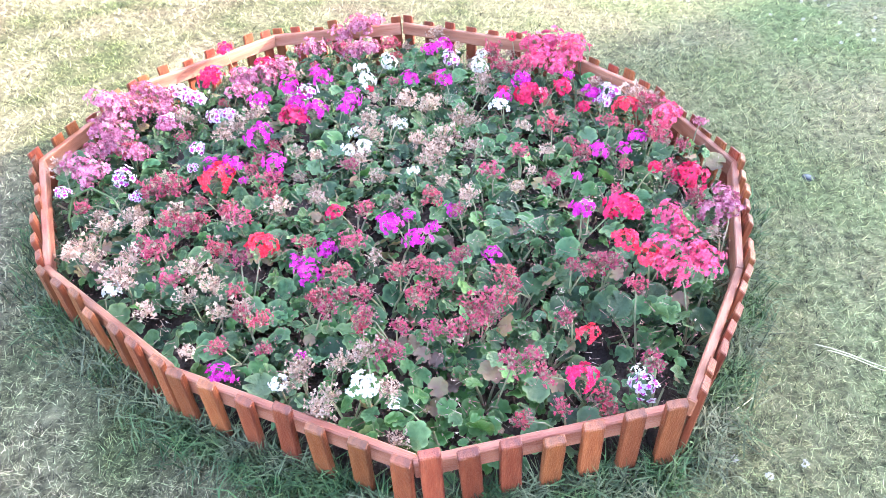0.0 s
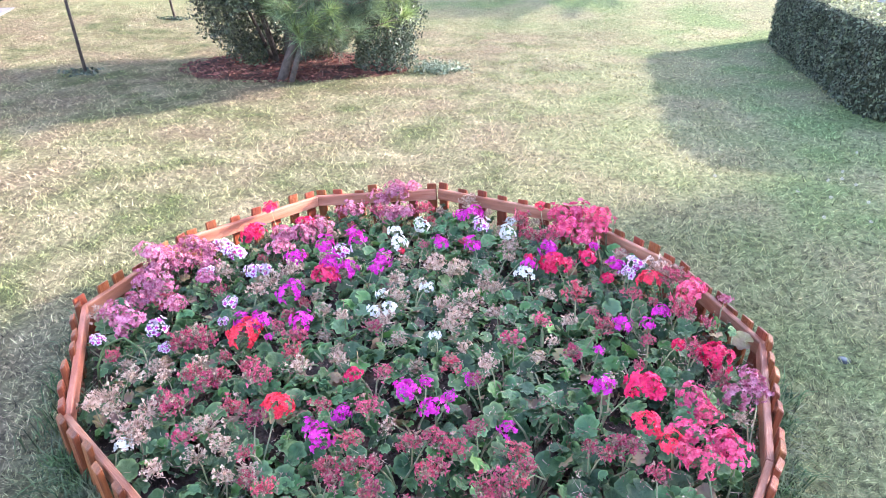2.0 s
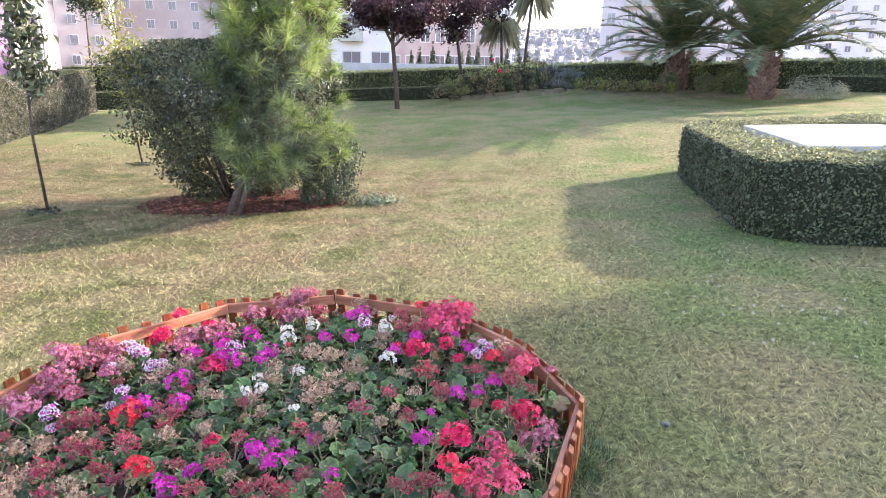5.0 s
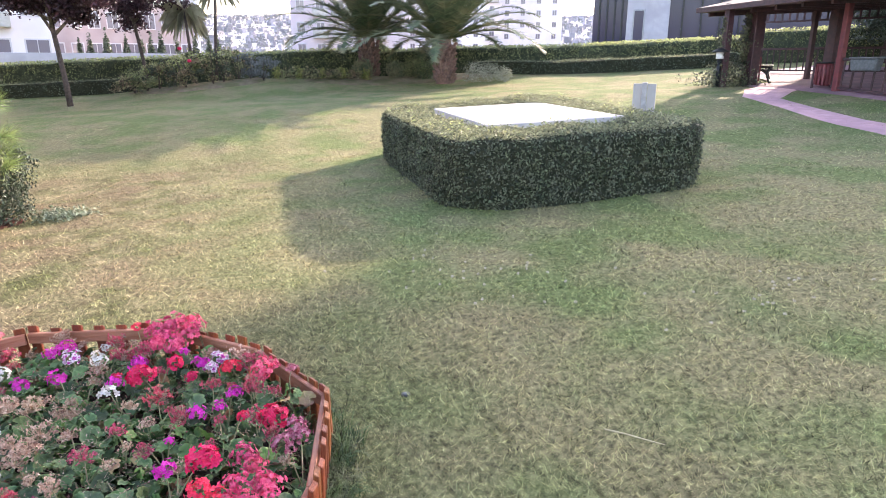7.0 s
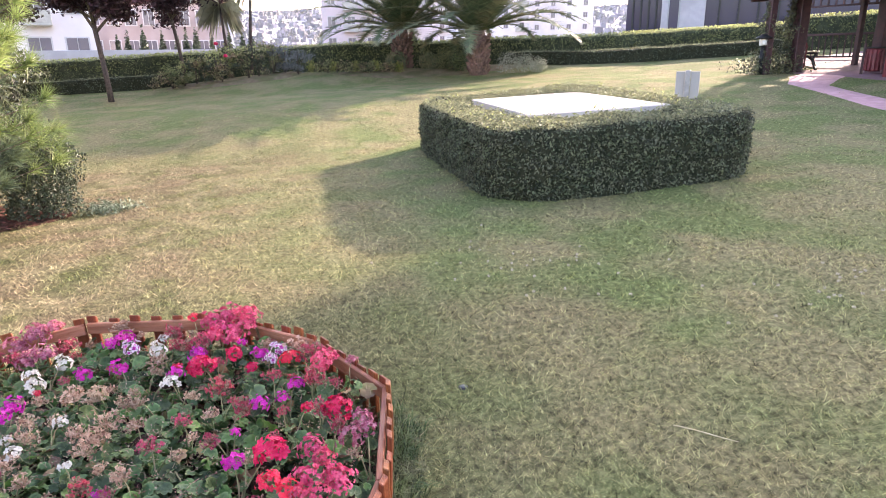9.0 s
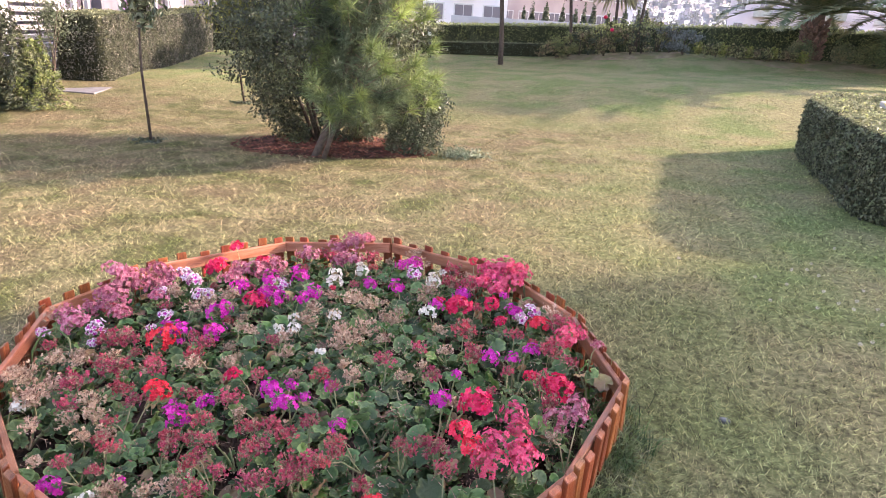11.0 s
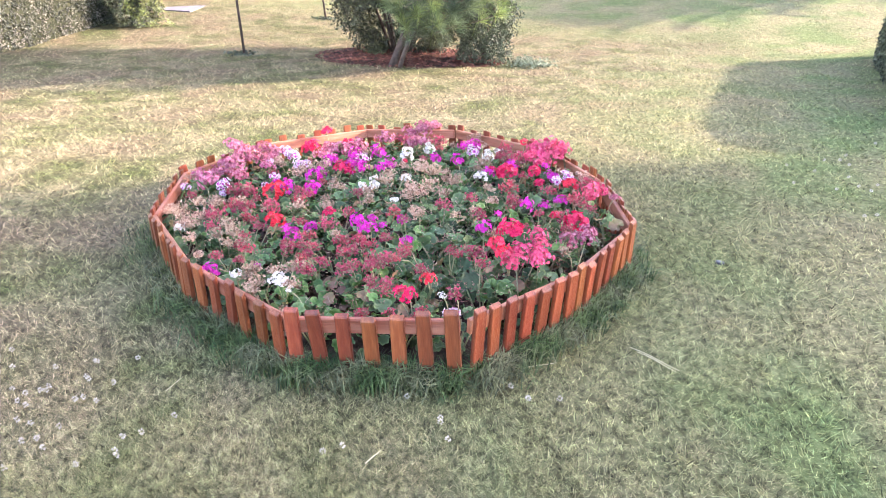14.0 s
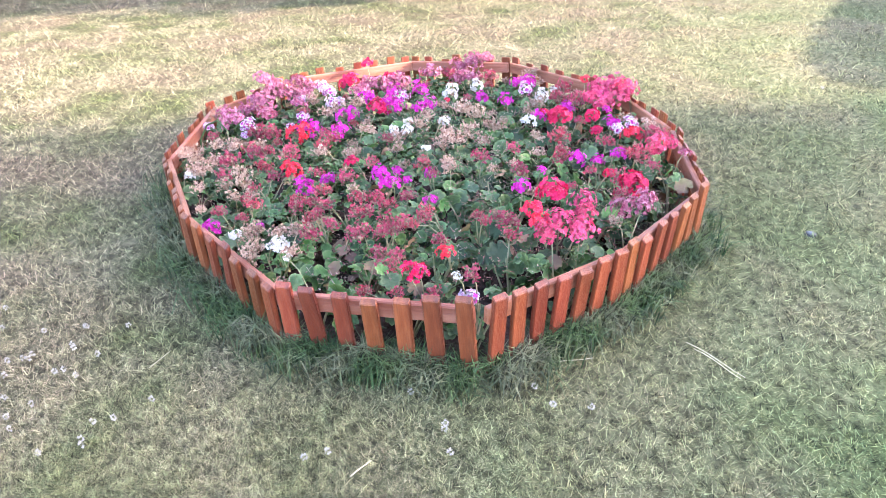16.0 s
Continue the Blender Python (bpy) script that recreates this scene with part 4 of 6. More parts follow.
foliage("foliage", shr, P1, N1, 0.042, 0.026, M_BUSH)
crp = thing("creeping_plant", "low trailing variegated ground cover spreading over the lawn", "plant", Matrix.Translation((-1.55, 7.95, g(-1.55, 7.95))))
P1, N1 = blob_points(700, (0, 0, 0.05), (0.48, 0.3, 0.09), 0.4, 2, 0.2)
foliage("foliage", crp, P1, N1 + [0, 0, 1], 0.042, 0.026, M_VARIEG)


def sapling(x, y, height, crown, label, material, lean=(0.0, 0.0), leaf=0.13):
    s = thing("sapling", label, "tree", Matrix.Translation((x, y, g(x, y))), "saplings on the lawn")
    lx, ly = lean
    trunk_part("trunk", s, [(0, 0, -0.03), (-0.03 + lx * 0.3, 0, height * 0.3), (lx * 0.6, ly * 0.6, height * 0.6), (lx, ly, height)], [0.022, 0.018, 0.014, 0.006], M_DARKBARK, 7)
    P, N = [], []
    for k in range(26):
        a, h = k * 2.4, crown + (height - crown) * (k / 26)
        b = Vector((lx * h / height, ly * h / height, h))
        t = b + Vector((math.cos(a) * 0.26, math.sin(a) * 0.26, 0.22)) * random.uniform(0.6, 1.3)
        trunk_part("branch", s, [b, t], [0.007, 0.003], M_DARKBARK, 5)
        for q in np.linspace(0.2, 1.1, 10):
            for _ in range(4):
                P.append(b.lerp(t, q) + Vector(rng.normal(0, 0.055, 3)))
                N.append((math.cos(a), math.sin(a), 0.5))
    foliage("leaves", s, np.array(P), np.array(N), leaf, leaf * 0.52, material, sag=0.45)
    P, N = blob_points(160, (0, 0, 0.01), (0.3, 0.25, 0.03), 0.3, 1, 0.1)
    foliage("weed_tuft", s, P, N + [0, 0, 1], 0.06, 0.035, M_BUSH, "dark weeds round its foot")
    return s


sapling(-5.97, 7.15, 3.3, 1.55, "young slender tree with sparse broad leaves", M_SAPLEAF, (-0.12, 0.1), 0.115)
sapling(-6.88, 10.53, 3.2, 1.1, "young slender tree with thin yellowish leaves", M_YELLOWLEAF, (-0.35, 0.0), 0.065)
for cx_, cy_, ch_, cr_, m_, lab in ((-9.62, 7.95, 1.55, 0.42, M_CLUMP, "dark feathery conifer at the end of the hedge"), (-9.45, 8.2, 1.05, 0.44, M_CONIFER, "low yellow-green feathery conifer at the hedge end")):
    con = thing("dwarf_conifer", lab, "bush", Matrix.Translation((cx_, cy_, g(cx_, cy_))), "dwarf conifers by the hedge")
    trunk_part("trunk", con, [(0, 0, -0.03), (0, 0, ch_ * 0.8)], [0.03, 0.01], M_DARKBARK, 6)
    n = 6500
    z = rng.uniform(0.02, 1, n) ** 1.15
    a = rng.uniform(0, 6.283, n)
    lump = np.array([noise.noise(Vector((math.cos(p) * 2.2, math.sin(p) * 2.2, q * 6 + cx_))) for p, q in zip(a, z)])
    r = cr_ * (0.95 - 0.72 * z ** 1.6) * (1 + 0.95 * lump) * np.sqrt(rng.uniform(0.35, 1, n))
    P = np.stack([r * np.cos(a), r * np.sin(a), z * ch_ * (1 + 0.25 * lump)], 1)
    N = np.stack([np.cos(a), np.sin(a), 0.5 + 0 * a], 1)
    tipped = lump + rng.normal(0, 0.25, n) > -0.05
    foliage("foliage", con, P[~tipped], N[~tipped] + [0, 0, 0.8], 0.06, 0.022, M_CLUMP, spread=0.5, sag=-0.5)
    foliage("tip_growth", con, P[tipped], N[tipped] + [0, 0, 0.8], 0.06, 0.022, m_, spread=0.5, sag=-0.5)
lt = thing("leafy_tree", "leafy dark green tree past the house", "tree", Matrix.Translation((-15.3, 19.9, g(-15.3, 19.9))))
trunk_part("trunk", lt, [(0, 0, -0.05), (0.05, 0, 1.5), (0.1, 0, 3.6)], [0.05, 0.04, 0.015], M_DARKBARK, 7)
P1, N1 = blob_points(5200, (0.2, 0.1, 4.05), (0.85, 0.85, 0.95), 0.5, 31, 0.15)
foliage("crown", lt, P1, N1, 0.12, 0.07, M_BUSH)
dry = thing("shrub", "thin straggly shrub between the hedges and the house", "bush", Matrix.Translation((-9.9, 8.55, g(-9.9, 8.55))))
P1, N1 = blob_points(900, (0, 0, 0.55), (0.3, 0.35, 0.5), 0.45, 21, 0.2)
foliage("foliage", dry, P1, N1, 0.055, 0.03, M_BRIGHT)
trunk_part("limb", dry, [(0, 0, 0), (0.02, 0, 0.6)], [0.02, 0.01], M_DARKBARK, 5)
dry2 = thing("shrub", "tall thin shrub with pale leaves against the house", "bush", Matrix.Translation((-10.75, 9.6, g(-10.75, 9.6))))
P1, N1 = blob_points(1700, (0.1, 0, 1.3), (0.6, 0.6, 0.75), 0.6, 23, 0.1)
foliage("foliage", dry2, P1, N1, 0.06, 0.03, M_SAPLEAF)
for k in range(5):
    trunk_part("limb", dry2, [(0, 0, 0), (0.1 * math.cos(k), 0.1 * math.sin(k), 0.7), (0.4 * math.cos(k * 1.3), 0.4 * math.sin(k * 1.3), 1.6)], [0.018, 0.012, 0.004], M_DARKBARK, 5)


def street_tree(name, label, x, y, lean, trunk_h, trunk_r, crown_c, crown_r, count, material):
    t = thing(name, label, "tree", Matrix.Translation((x, y, g(x, y))), "trees along the far hedge")
    trunk_part("trunk", t, [(0, 0, -0.1), (lean * 0.3, 0, trunk_h * 0.4), (lean, 0, trunk_h), (lean * 1.2, 0, trunk_h + 1.2)], [trunk_r, trunk_r * 0.8, trunk_r * 0.7, trunk_r * 0.3], M_DARKBARK, 9)
    for k in range(9):
        a = k * 2.4
        b = Vector((lean, 0, trunk_h - 0.2 + 0.1 * k))
        e = Vector((lean + crown_r[0] * 0.75 * math.cos(a), crown_r[1] * 0.75 * math.sin(a), crown_c + 0.3 * math.sin(k)))
        trunk_part("limb", t, [b, (b + e) / 2 + Vector((0, 0, 0.2)), e], [0.05, 0.03, 0.01], M_BARK, 6)
    P, N = [], []
    for k in range(26):
        c = Vector((lean, 0, crown_c)) + Vector(rng.normal(0, 0.5, 3) * np.array(crown_r))
        p, n = blob_points(count // 26, c, (0.6, 0.6, 0.34), 0.5, k, 0.1)
        P.append(p), N.append(n)
    foliage("crown", t, np.concatenate(P), np.concatenate(N), 0.125, 0.08, material)
    return t


street_tree("plum_tree", "purple-leaved tree with a bare straight trunk", -4.5, 20.4, -0.15, 2.1, 0.088, 2.95, (1.9, 1.6, 0.7), 16000, M_PLUM)
street_tree("plum_tree", "purple-leaved tree with a slender trunk", -2.88, 23.6, -0.25, 2.3, 0.072, 3.25, (1.9, 1.5, 0.75), 15000, M_PLUM)
street_tree("plum_tree", "purple-leaved tree beyond the pine", -7.7, 21.1, 0.1, 2.2, 0.1, 3.6, (1.5, 1.2, 1.0), 10500, M_PLUM)


def cordyline(x, y, lean, h, label):
    c = thing("cordyline", label, "palm", Matrix.Translation((x, y, g(x, y))), "cordylines by the roses")
    trunk_part("trunk", c, [(0, 0, -0.1), (lean * 0.4, 0, h * 0.5), (lean, 0, h)], [0.06, 0.05, 0.045], M_DARKBARK, 8)
    n = 70
    d = unit(np.stack([rng.normal(0, 1, n), rng.normal(0, 1, n), rng.uniform(-1.1, 0.8, n)], 1))
    s = unit(np.cross(d, [0, 0, 1.0])) * 0.0075
    o = np.array([lean, 0, h])
    ln = rng.uniform(0.8, 1.1, (n, 1))
    m1 = o + d * ln * 0.55
    m2 = o + d * ln * 0.85 - np.array([0, 0, 0.55]) * (1 - np.clip(d[:, 2:], 0, 1))
    V = np.stack([o + d * 0.05 - s * 0.6, o + d * 0.05 + s * 0.6, m1 + s, m2, m1 - s], 1).reshape(-1, 3)
    link("leaf_rosette", np_mesh("leaf_rosette", V, np.arange(len(V)).reshape(-1, 5)), M_CORD, c)
    return c


cordyline(-1.5, 24.3, -0.1, 2.55, "spiky cordyline with a thin bare trunk")
cordyline(-0.75, 24.2, 0.25, 3.4, "tall spiky cordyline leaning slightly")


def palm(x, y, label, seed, trunk_h=1.1, fl=3.5, n=54):
    p = thing("palm", label, "palm", Matrix.Translation((x, y, g(x, y))), "palms by the far hedge")
    r = random.Random(seed)
    pieces = [tube([(0, 0, -0.1), (0, 0, trunk_h * 0.5), (0, 0, trunk_h + 0.25)], [0.3, 0.27, 0.2], 12)]
    link("trunk", py_mesh("trunk", join_geo(pieces)), M_PALMBARK, p)
    stub = box_bm(0.13, 0.1, 0.2, 0.02)
    for v in stub.verts:
        if v.co.z > 0.1:
            v.co.x *= 0.6
            v.co.y += 0.06
    sme = bpy.data.meshes.new("leaf_base")
    stub.to_mesh(sme)
    stub.free()
    sme.materials.append(M_PALMBARK)
    for k in range(48):
        a, h = k * 2.399, 0.02 + (trunk_h) * k / 48
        link("leaf_base", sme, None, p).matrix_basis = pose(0.26 * math.cos(a), 0.26 * math.sin(a), h, -18, 0, math.degrees(a) - 90)
    for k in range(n):
        a = k * 2.399 + r.uniform(-0.2, 0.2)
        lift = 0.12 + 1.2 * (1 - k / n) + r.uniform(-0.1, 0.1)
        ln = fl * r.uniform(0.85, 1.1)
        pts, T = [], 12
        el, q = lift, Vector((0.12 * math.cos(a), 0.12 * math.sin(a), trunk_h + 0.25))
        for i in range(T + 1):
            pts.append(q.copy())
            q += Vector((math.cos(a) * math.cos(el), math.sin(a) * math.cos(el), math.sin(el))) * ln / T
            el -= (0.055 + 0.045 * (1.2 - lift)) * (0.35 + 1.3 * i / T)
        fr = link("frond", py_mesh("frond", tube(pts, [0.03 - 0.024 * i / T for i in range(T + 1)], 5)), M_PALMLEAF, p)
        V = []
        for i in range(46):
            f = 1.2 + (T - 1.3) * i / 46
            j = int(f)
            b = pts[j].lerp(pts[j + 1], f - j)
            d = (pts[j + 1] - pts[j]).normalized()
            side = d.cross(Vector((0, 0, 1))).normalized()
            up = side.cross(d)
            L = 0.52 * math.sin(math.pi * (0.12 + 0.86 * i / 46)) ** 0.6
            for sg in (-1, 1):
                w = (side * sg * 0.8 + d * 0.55 + up * r.uniform(0.1, 0.4)).normalized() * L + Vector((0, 0, -0.08))
                V += [b - d * 0.04, b + d * 0.04, b + w]
        tagged(link("leaflet_fringe", np_mesh("leaflet_fringe", np.array(V), np.arange(len(V)).reshape(-1, 3)), M_PALMLEAF, fr), kind="stuff")
    return p


palm(4.52, 23.2, "date palm with arching grey-green fronds", 4)
palm(6.6, 20.6, "date palm with long arching fronds and stubby trunk", 9)

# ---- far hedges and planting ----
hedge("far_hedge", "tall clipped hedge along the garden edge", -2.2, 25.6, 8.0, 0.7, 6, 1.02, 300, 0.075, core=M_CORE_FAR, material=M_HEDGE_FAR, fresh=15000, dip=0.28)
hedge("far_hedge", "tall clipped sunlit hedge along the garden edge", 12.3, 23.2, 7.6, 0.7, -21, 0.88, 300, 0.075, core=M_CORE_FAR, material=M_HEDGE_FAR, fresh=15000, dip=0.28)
hedge("low_hedge", "low dark clipped hedge before the tall one", -6.2, 23.6, 3.2, 0.35, 4, 0.42, 300, 0.06, material=M_BUSH)
hedge("low_hedge", "low dark clipped hedge before the tall one", 12.4, 20.9, 4.6, 0.32, -24, 0.42, 300, 0.06, material=M_BUSH)
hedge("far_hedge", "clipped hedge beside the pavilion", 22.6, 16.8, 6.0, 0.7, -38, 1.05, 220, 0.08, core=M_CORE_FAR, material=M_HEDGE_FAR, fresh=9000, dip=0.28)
for k in range(11):
    x, y = -3.2 + 0.4 * k + random.uniform(-0.1, 0.1), 22.3 + random.uniform(-0.3, 0.35)
    leafage = (M_ROSELEAF, M_HEDGE_FAR, M_ROSELEAF, M_BUSH, M_ROSELEAF, M_HEDGE_FAR, M_ROSELEAF, M_BUSH, M_ROSELEAF, M_LAVENDER, M_LAVENDER)[k]
    rb = thing("rose_bush" if k < 9 else "lavender_bush", "straggly rose bush with dull green leaves" if k < 9 else "low grey-blue bush among the roses", "bush", Matrix.Translation((x, y, g(x, y))), "bushes on the mound")
    h = 0.34 + 0.34 * math.sin(math.pi * (k + 1) / 12) + random.uniform(-0.08, 0.12)
    for q in range(4):
        trunk_part("cane", rb, [(0, 0, 0), (0.12 * math.cos(q * 1.6), 0.12 * math.sin(q * 1.6), h * 0.8), (0.3 * math.cos(q * 1.6), 0.3 * math.sin(q * 1.6), h * 1.6)], [0.012, 0.009, 0.004], M_DARKBARK, 5)
    P, N = [], []
    for q in range(9):
        c = (random.gauss(0, 0.26), random.gauss(0, 0.22), h * random.uniform(0.25, 1.5))
        p, n = blob_points(80, c, (0.2, 0.2, 0.15), 0.5, k * 9 + q, 0.15)
        P.append(p), N.append(n)
    foliage("foliage", rb, np.concatenate(P), np.concatenate(N), 0.075, 0.05, leafage)
    # pale tip leaves brighten the rose tops the way sunlight would
    P1, N1 = blob_points(80, (0, 0, h * 1.35), (0.45, 0.4, h * 0.4), 0.5, k + 40, 0.2)
    foliage("tip_growth", rb, P1, N1, 0.07, 0.045, M_FRESH_LIT if k < 9 else M_LAVENDER, "tip leaves, pale as if sunlit on the roses")
    if k == 4:
        for bx, bh in ((-0.05, 1.75), (0.2, 1.2)):
            part("bloom", py_mesh("bloom", tube([(bx, -0.3, h * bh), (bx, -0.3, h * bh + 0.04), (bx, -0.3, h * bh + 0.1)], [0.03, 0.075, 0.04], 8)), PETAL["crimson"], rb, "red rose bloom")
for k in range(13):
    x, y = 1.3 + 0.24 * k, 22.1 + random.uniform(-0.15, 0.2) - 0.02 * k
    lp = thing("bedding_plant", "small yellowish bedding plant", "plant", Matrix.Translation((x, y, g(x, y))), "bedding plants before the hedge")
    P1, N1 = blob_points(150, (0, 0, 0.22), (0.2, 0.2, 0.22), 0.3, k, 0.3)
    foliage("foliage", lp, P1, N1, 0.09, 0.055, M_ROSELEAF if k % 3 else M_YELLOWLEAF)
for k, (x, y, r, m) in enumerate(((5.9, 22.0, 0.5, M_HEDGE_FAR), (6.2, 21.6, 0.45, M_BRIGHT), (4.2, 22.6, 0.42, M_PALMLEAF), (5.3, 22.4, 0.4, M_PALMLEAF), (7.45, 20.1, 0.42, M_GREY), (7.95, 19.9, 0.4, M_GREY), (8.35, 19.75, 0.3, M_GREY))):
    s = thing("silver_shrub" if m is M_GREY else "low_shrub", "low rounded silvery shrub" if m is M_GREY else "low rounded green shrub by the palms", "bush", Matrix.Translation((x, y, g(x, y))), "low shrubs by the palms")
    P1, N1 = blob_points(900, (0, 0, r * 0.75), (r, r, r * 0.85), 0.25, k, 0.45)
    foliage("foliage", s, P1, N1, 0.055 if m is M_GREY else 0.08, 0.02 if m is M_GREY else 0.04, m)


def earth(cx, cy, rx, ry, name, label):
    v, f = [(cx, cy, g(cx, cy) + 0.04)], []
    for r in range(1, 13):
        for k in range(36):
            a = 2 * math.pi * k / 36
            x, y = cx + rx * r / 12 * math.cos(a), cy + ry * r / 12 * math.sin(a)
            v.append((x, y, g(x, y) + 0.05 * (1 - (r / 12) ** 2) + (0.012 if r < 10 else -0.03 * (r - 9)) + 0.012 * noise.noise(Vector((x * 3, y * 3, 1)))))
    f = [(0, 1 + k, 1 + (k + 1) % 36) for k in range(36)]
    for r in range(11):
        f += [(1 + r * 36 + k, 37 + r * 36 + k, 37 + r * 36 + (k + 1) % 36, 1 + r * 36 + (k + 1) % 36) for k in range(36)]
    tagged(link(name, py_mesh(name, (v, f)), M_EARTH), label, "soil", kind="structure")


earth(5.6, 22.2, 4.0, 1.5, "palm_bed", "reddish soil bed under the palms")
earth(-1.2, 22.6, 2.6, 1.1, "rose_bed", "reddish soil bed under the roses")
earth(-9.75, 8.45, 0.75, 0.5, "bare_earth", "bare reddish earth at the hedge end")

# ---- pavilion, path, bench, lamp ----
near = [(9.9, 5.2), (10.03, 6.82), (10.35, 8.03), (10.42, 8.96), (10.77, 10.38), (10.95, 11.4), (11.18, 12.37), (12.0, 13.4), (12.8, 13.9)]
far_ = [(11.3, 5.2), (11.4, 7.2), (11.42, 8.0), (11.35, 8.87), (11.52, 10.14), (11.62, 10.8), (11.8, 11.35), (12.6, 11.9), (13.2, 12.1)]
pv = []
for (ax, ay), (bx, by) in zip(near, far_):
    for t in np.linspace(0, 1, 6):
        x, y = ax + (bx - ax) * t, ay + (by - ay) * t
        pv.append((x, y, g(x, y) + (0.014 if 0.05 < t < 0.95 else -0.05)))
pf = [(r * 6 + k, r * 6 + k + 1, r * 6 + 7 + k, r * 6 + 6 + k) for r in range(8) for k in range(5)]
tagged(link("garden_path", py_mesh("garden_path", (pv, pf)), M_PATH), "pinkish paved garden path curving across the lawn", "path", kind="structure")

# the pavilion's own x runs along its open front, its y into the depth; its floor climbs with the ground
PAV = Matrix.Translation((13.09, 14.08, g(13.09, 14.08))) @ pose(0, 0, 0, 0, 0, -91)
gaz = thing("pavilion", "dark red timber garden pavilion with railings and roof", "pavilion", PAV)


def rise(x, y):
    w = PAV @ Vector((x, y, 0))
    return g(w.x, w.y) - w.z


dv = [(x, y, rise(x, y) + 0.02 - 0.07 * (y < -0.3)) for y in (-0.35, -0.25, 0.9, 1.8, 2.7, 3.6, 4.9) for x in np.linspace(-0.3 - 2.4 * (y > 1.5), 7.2, 12)]
df = [(r * 12 + k, r * 12 + k + 1, r * 12 + 13 + k, r * 12 + 12 + k) for r in range(6) for k in range(11)]
part("floor_deck", py_mesh("floor_deck", (dv, df)), M_DECK, gaz, "pink paved floor")
EAVE = 1.84
for x, y, w, m in ((-0.05, -0.05, 0.25, M_WOODDARK), (-0.18, -0.79, 0.17, M_WOODDARK), (2.65, 0, 0.13, M_RED), (4.5, 0, 0.15, M_WOODDARK), (6.8, 0, 0.15, M_WOODDARK), (-0.34, 1.96, 0.12, M_WOODDARK), (-0.14, 2.5, 0.3, M_WOODDARK), (2.9, 2.4, 0.26, M_WOODDARK), (-2.6, 2.2, 0.14, M_WOODDARK), (0.6, 4.0, 0.14, M_WOODDARK), (3.6, 4.6, 0.14, M_WOODDARK), (6.8, 4.6, 0.14, M_WOODDARK)):
    z = rise(x, y)
    part("post", box_bm(w, w, EAVE + 0.25 - max(0, z * 0.4), 0.012, (x, y, z - 0.06)), m, gaz, "red painted post" if m is M_RED else "")


def bar_side(x0, y0, x1, y1, rail=True, valance=True, step=0.17, material=M_WOODDARK):
    ln = math.dist((x0, y0), (x1, y1))
    z0, z1 = rise(x0, y0), rise(x1, y1)
    m = pose((x0 + x1) / 2, (y0 + y1) / 2, (z0 + z1) / 2, 0, -math.degrees(math.atan2(z1 - z0, ln)), math.degrees(math.atan2(y1 - y0, x1 - x0)))
    if valance:
        part("beam", box_bm(ln + 0.2, 0.14, 0.16, 0.01, (0, 0, 1.72)), M_WOODDARK, gaz, "", m)
        val = part("valance_rail", box_bm(ln - 0.1, 0.05, 0.05, 0.005, (0, 0, 1.43)), M_WOODDARK, gaz, "", m)
        for q in range(int(ln / 0.2)):
            part("valance_slat", box_bm(0.05, 0.03, 0.245, 0, (-ln / 2 + 0.14 + 0.2 * q, 0, 1.477)), M_WOODDARK, val)
    if rail:
        top = part("railing", box_bm(ln - 0.1, 0.07, 0.06, 0.006, (0, 0, 0.66)), material, gaz, "", m)
        part("bottom_rail", box_bm(ln - 0.1, 0.05, 0.05, 0.006, (0, 0, 0.06)), material, top)
        for q in range(int(ln / step)):
            part("baluster", box_bm(0.03, 0.03, 0.552, 0, (-ln / 2 + 0.1 + step * q, 0, 0.11)), material, top)


bar_side(2.65, 0, 4.5, 0, valance=False, step=0.26)
bar_side(4.5, 0, 6.8, 0, step=0.26)
bar_side(-2.6, 2.2, 0.6, 4.0, step=0.17)
bar_side(0.6, 4.0, 3.6, 4.6, step=0.17)
bar_side(3.6, 4.6, 6.8, 4.6, step=0.2)
bar_side(6.8, 0, 6.8, 4.6, step=0.25)
bar_side(-0.75, 0.3, -0.1, 0.25, valance=False, step=0.09, material=M_RED)
x0, x1, y0, y1 = -1.3, 7.6, -1.0, 5.4
rv = [(x0, y0, EAVE + 0.12), (x1, y0, EAVE + 0.12), (x1, y1, EAVE + 0.45), (x0, y1, EAVE + 0.45), (1.2, 2.2, 2.8), (5.0, 2.2, 2.8), (x0, y0, EAVE), (x1, y0, EAVE), (x1, y1, EAVE + 0.33), (x0, y1, EAVE + 0.33)]
rf = [(0, 1, 5, 4), (1, 2, 5), (2, 3, 4, 5), (3, 0, 4), (0, 6, 7, 1), (1, 7, 8, 2), (2, 8, 9, 3), (3, 9, 6, 0), (9, 8, 7, 6)]
part("roof", py_mesh("roof", (rv, rf), False), M_WOODDARK, gaz, "dark hipped roof")
for k in range(11):
    part("rafter", box_bm(0.07, 6.0, 0.1, 0.005, (0, 0, 0)), M_WOODDARK, gaz, "", pose(-1.0 + 0.8 * k, 2.2, EAVE + 0.06, 3.0))
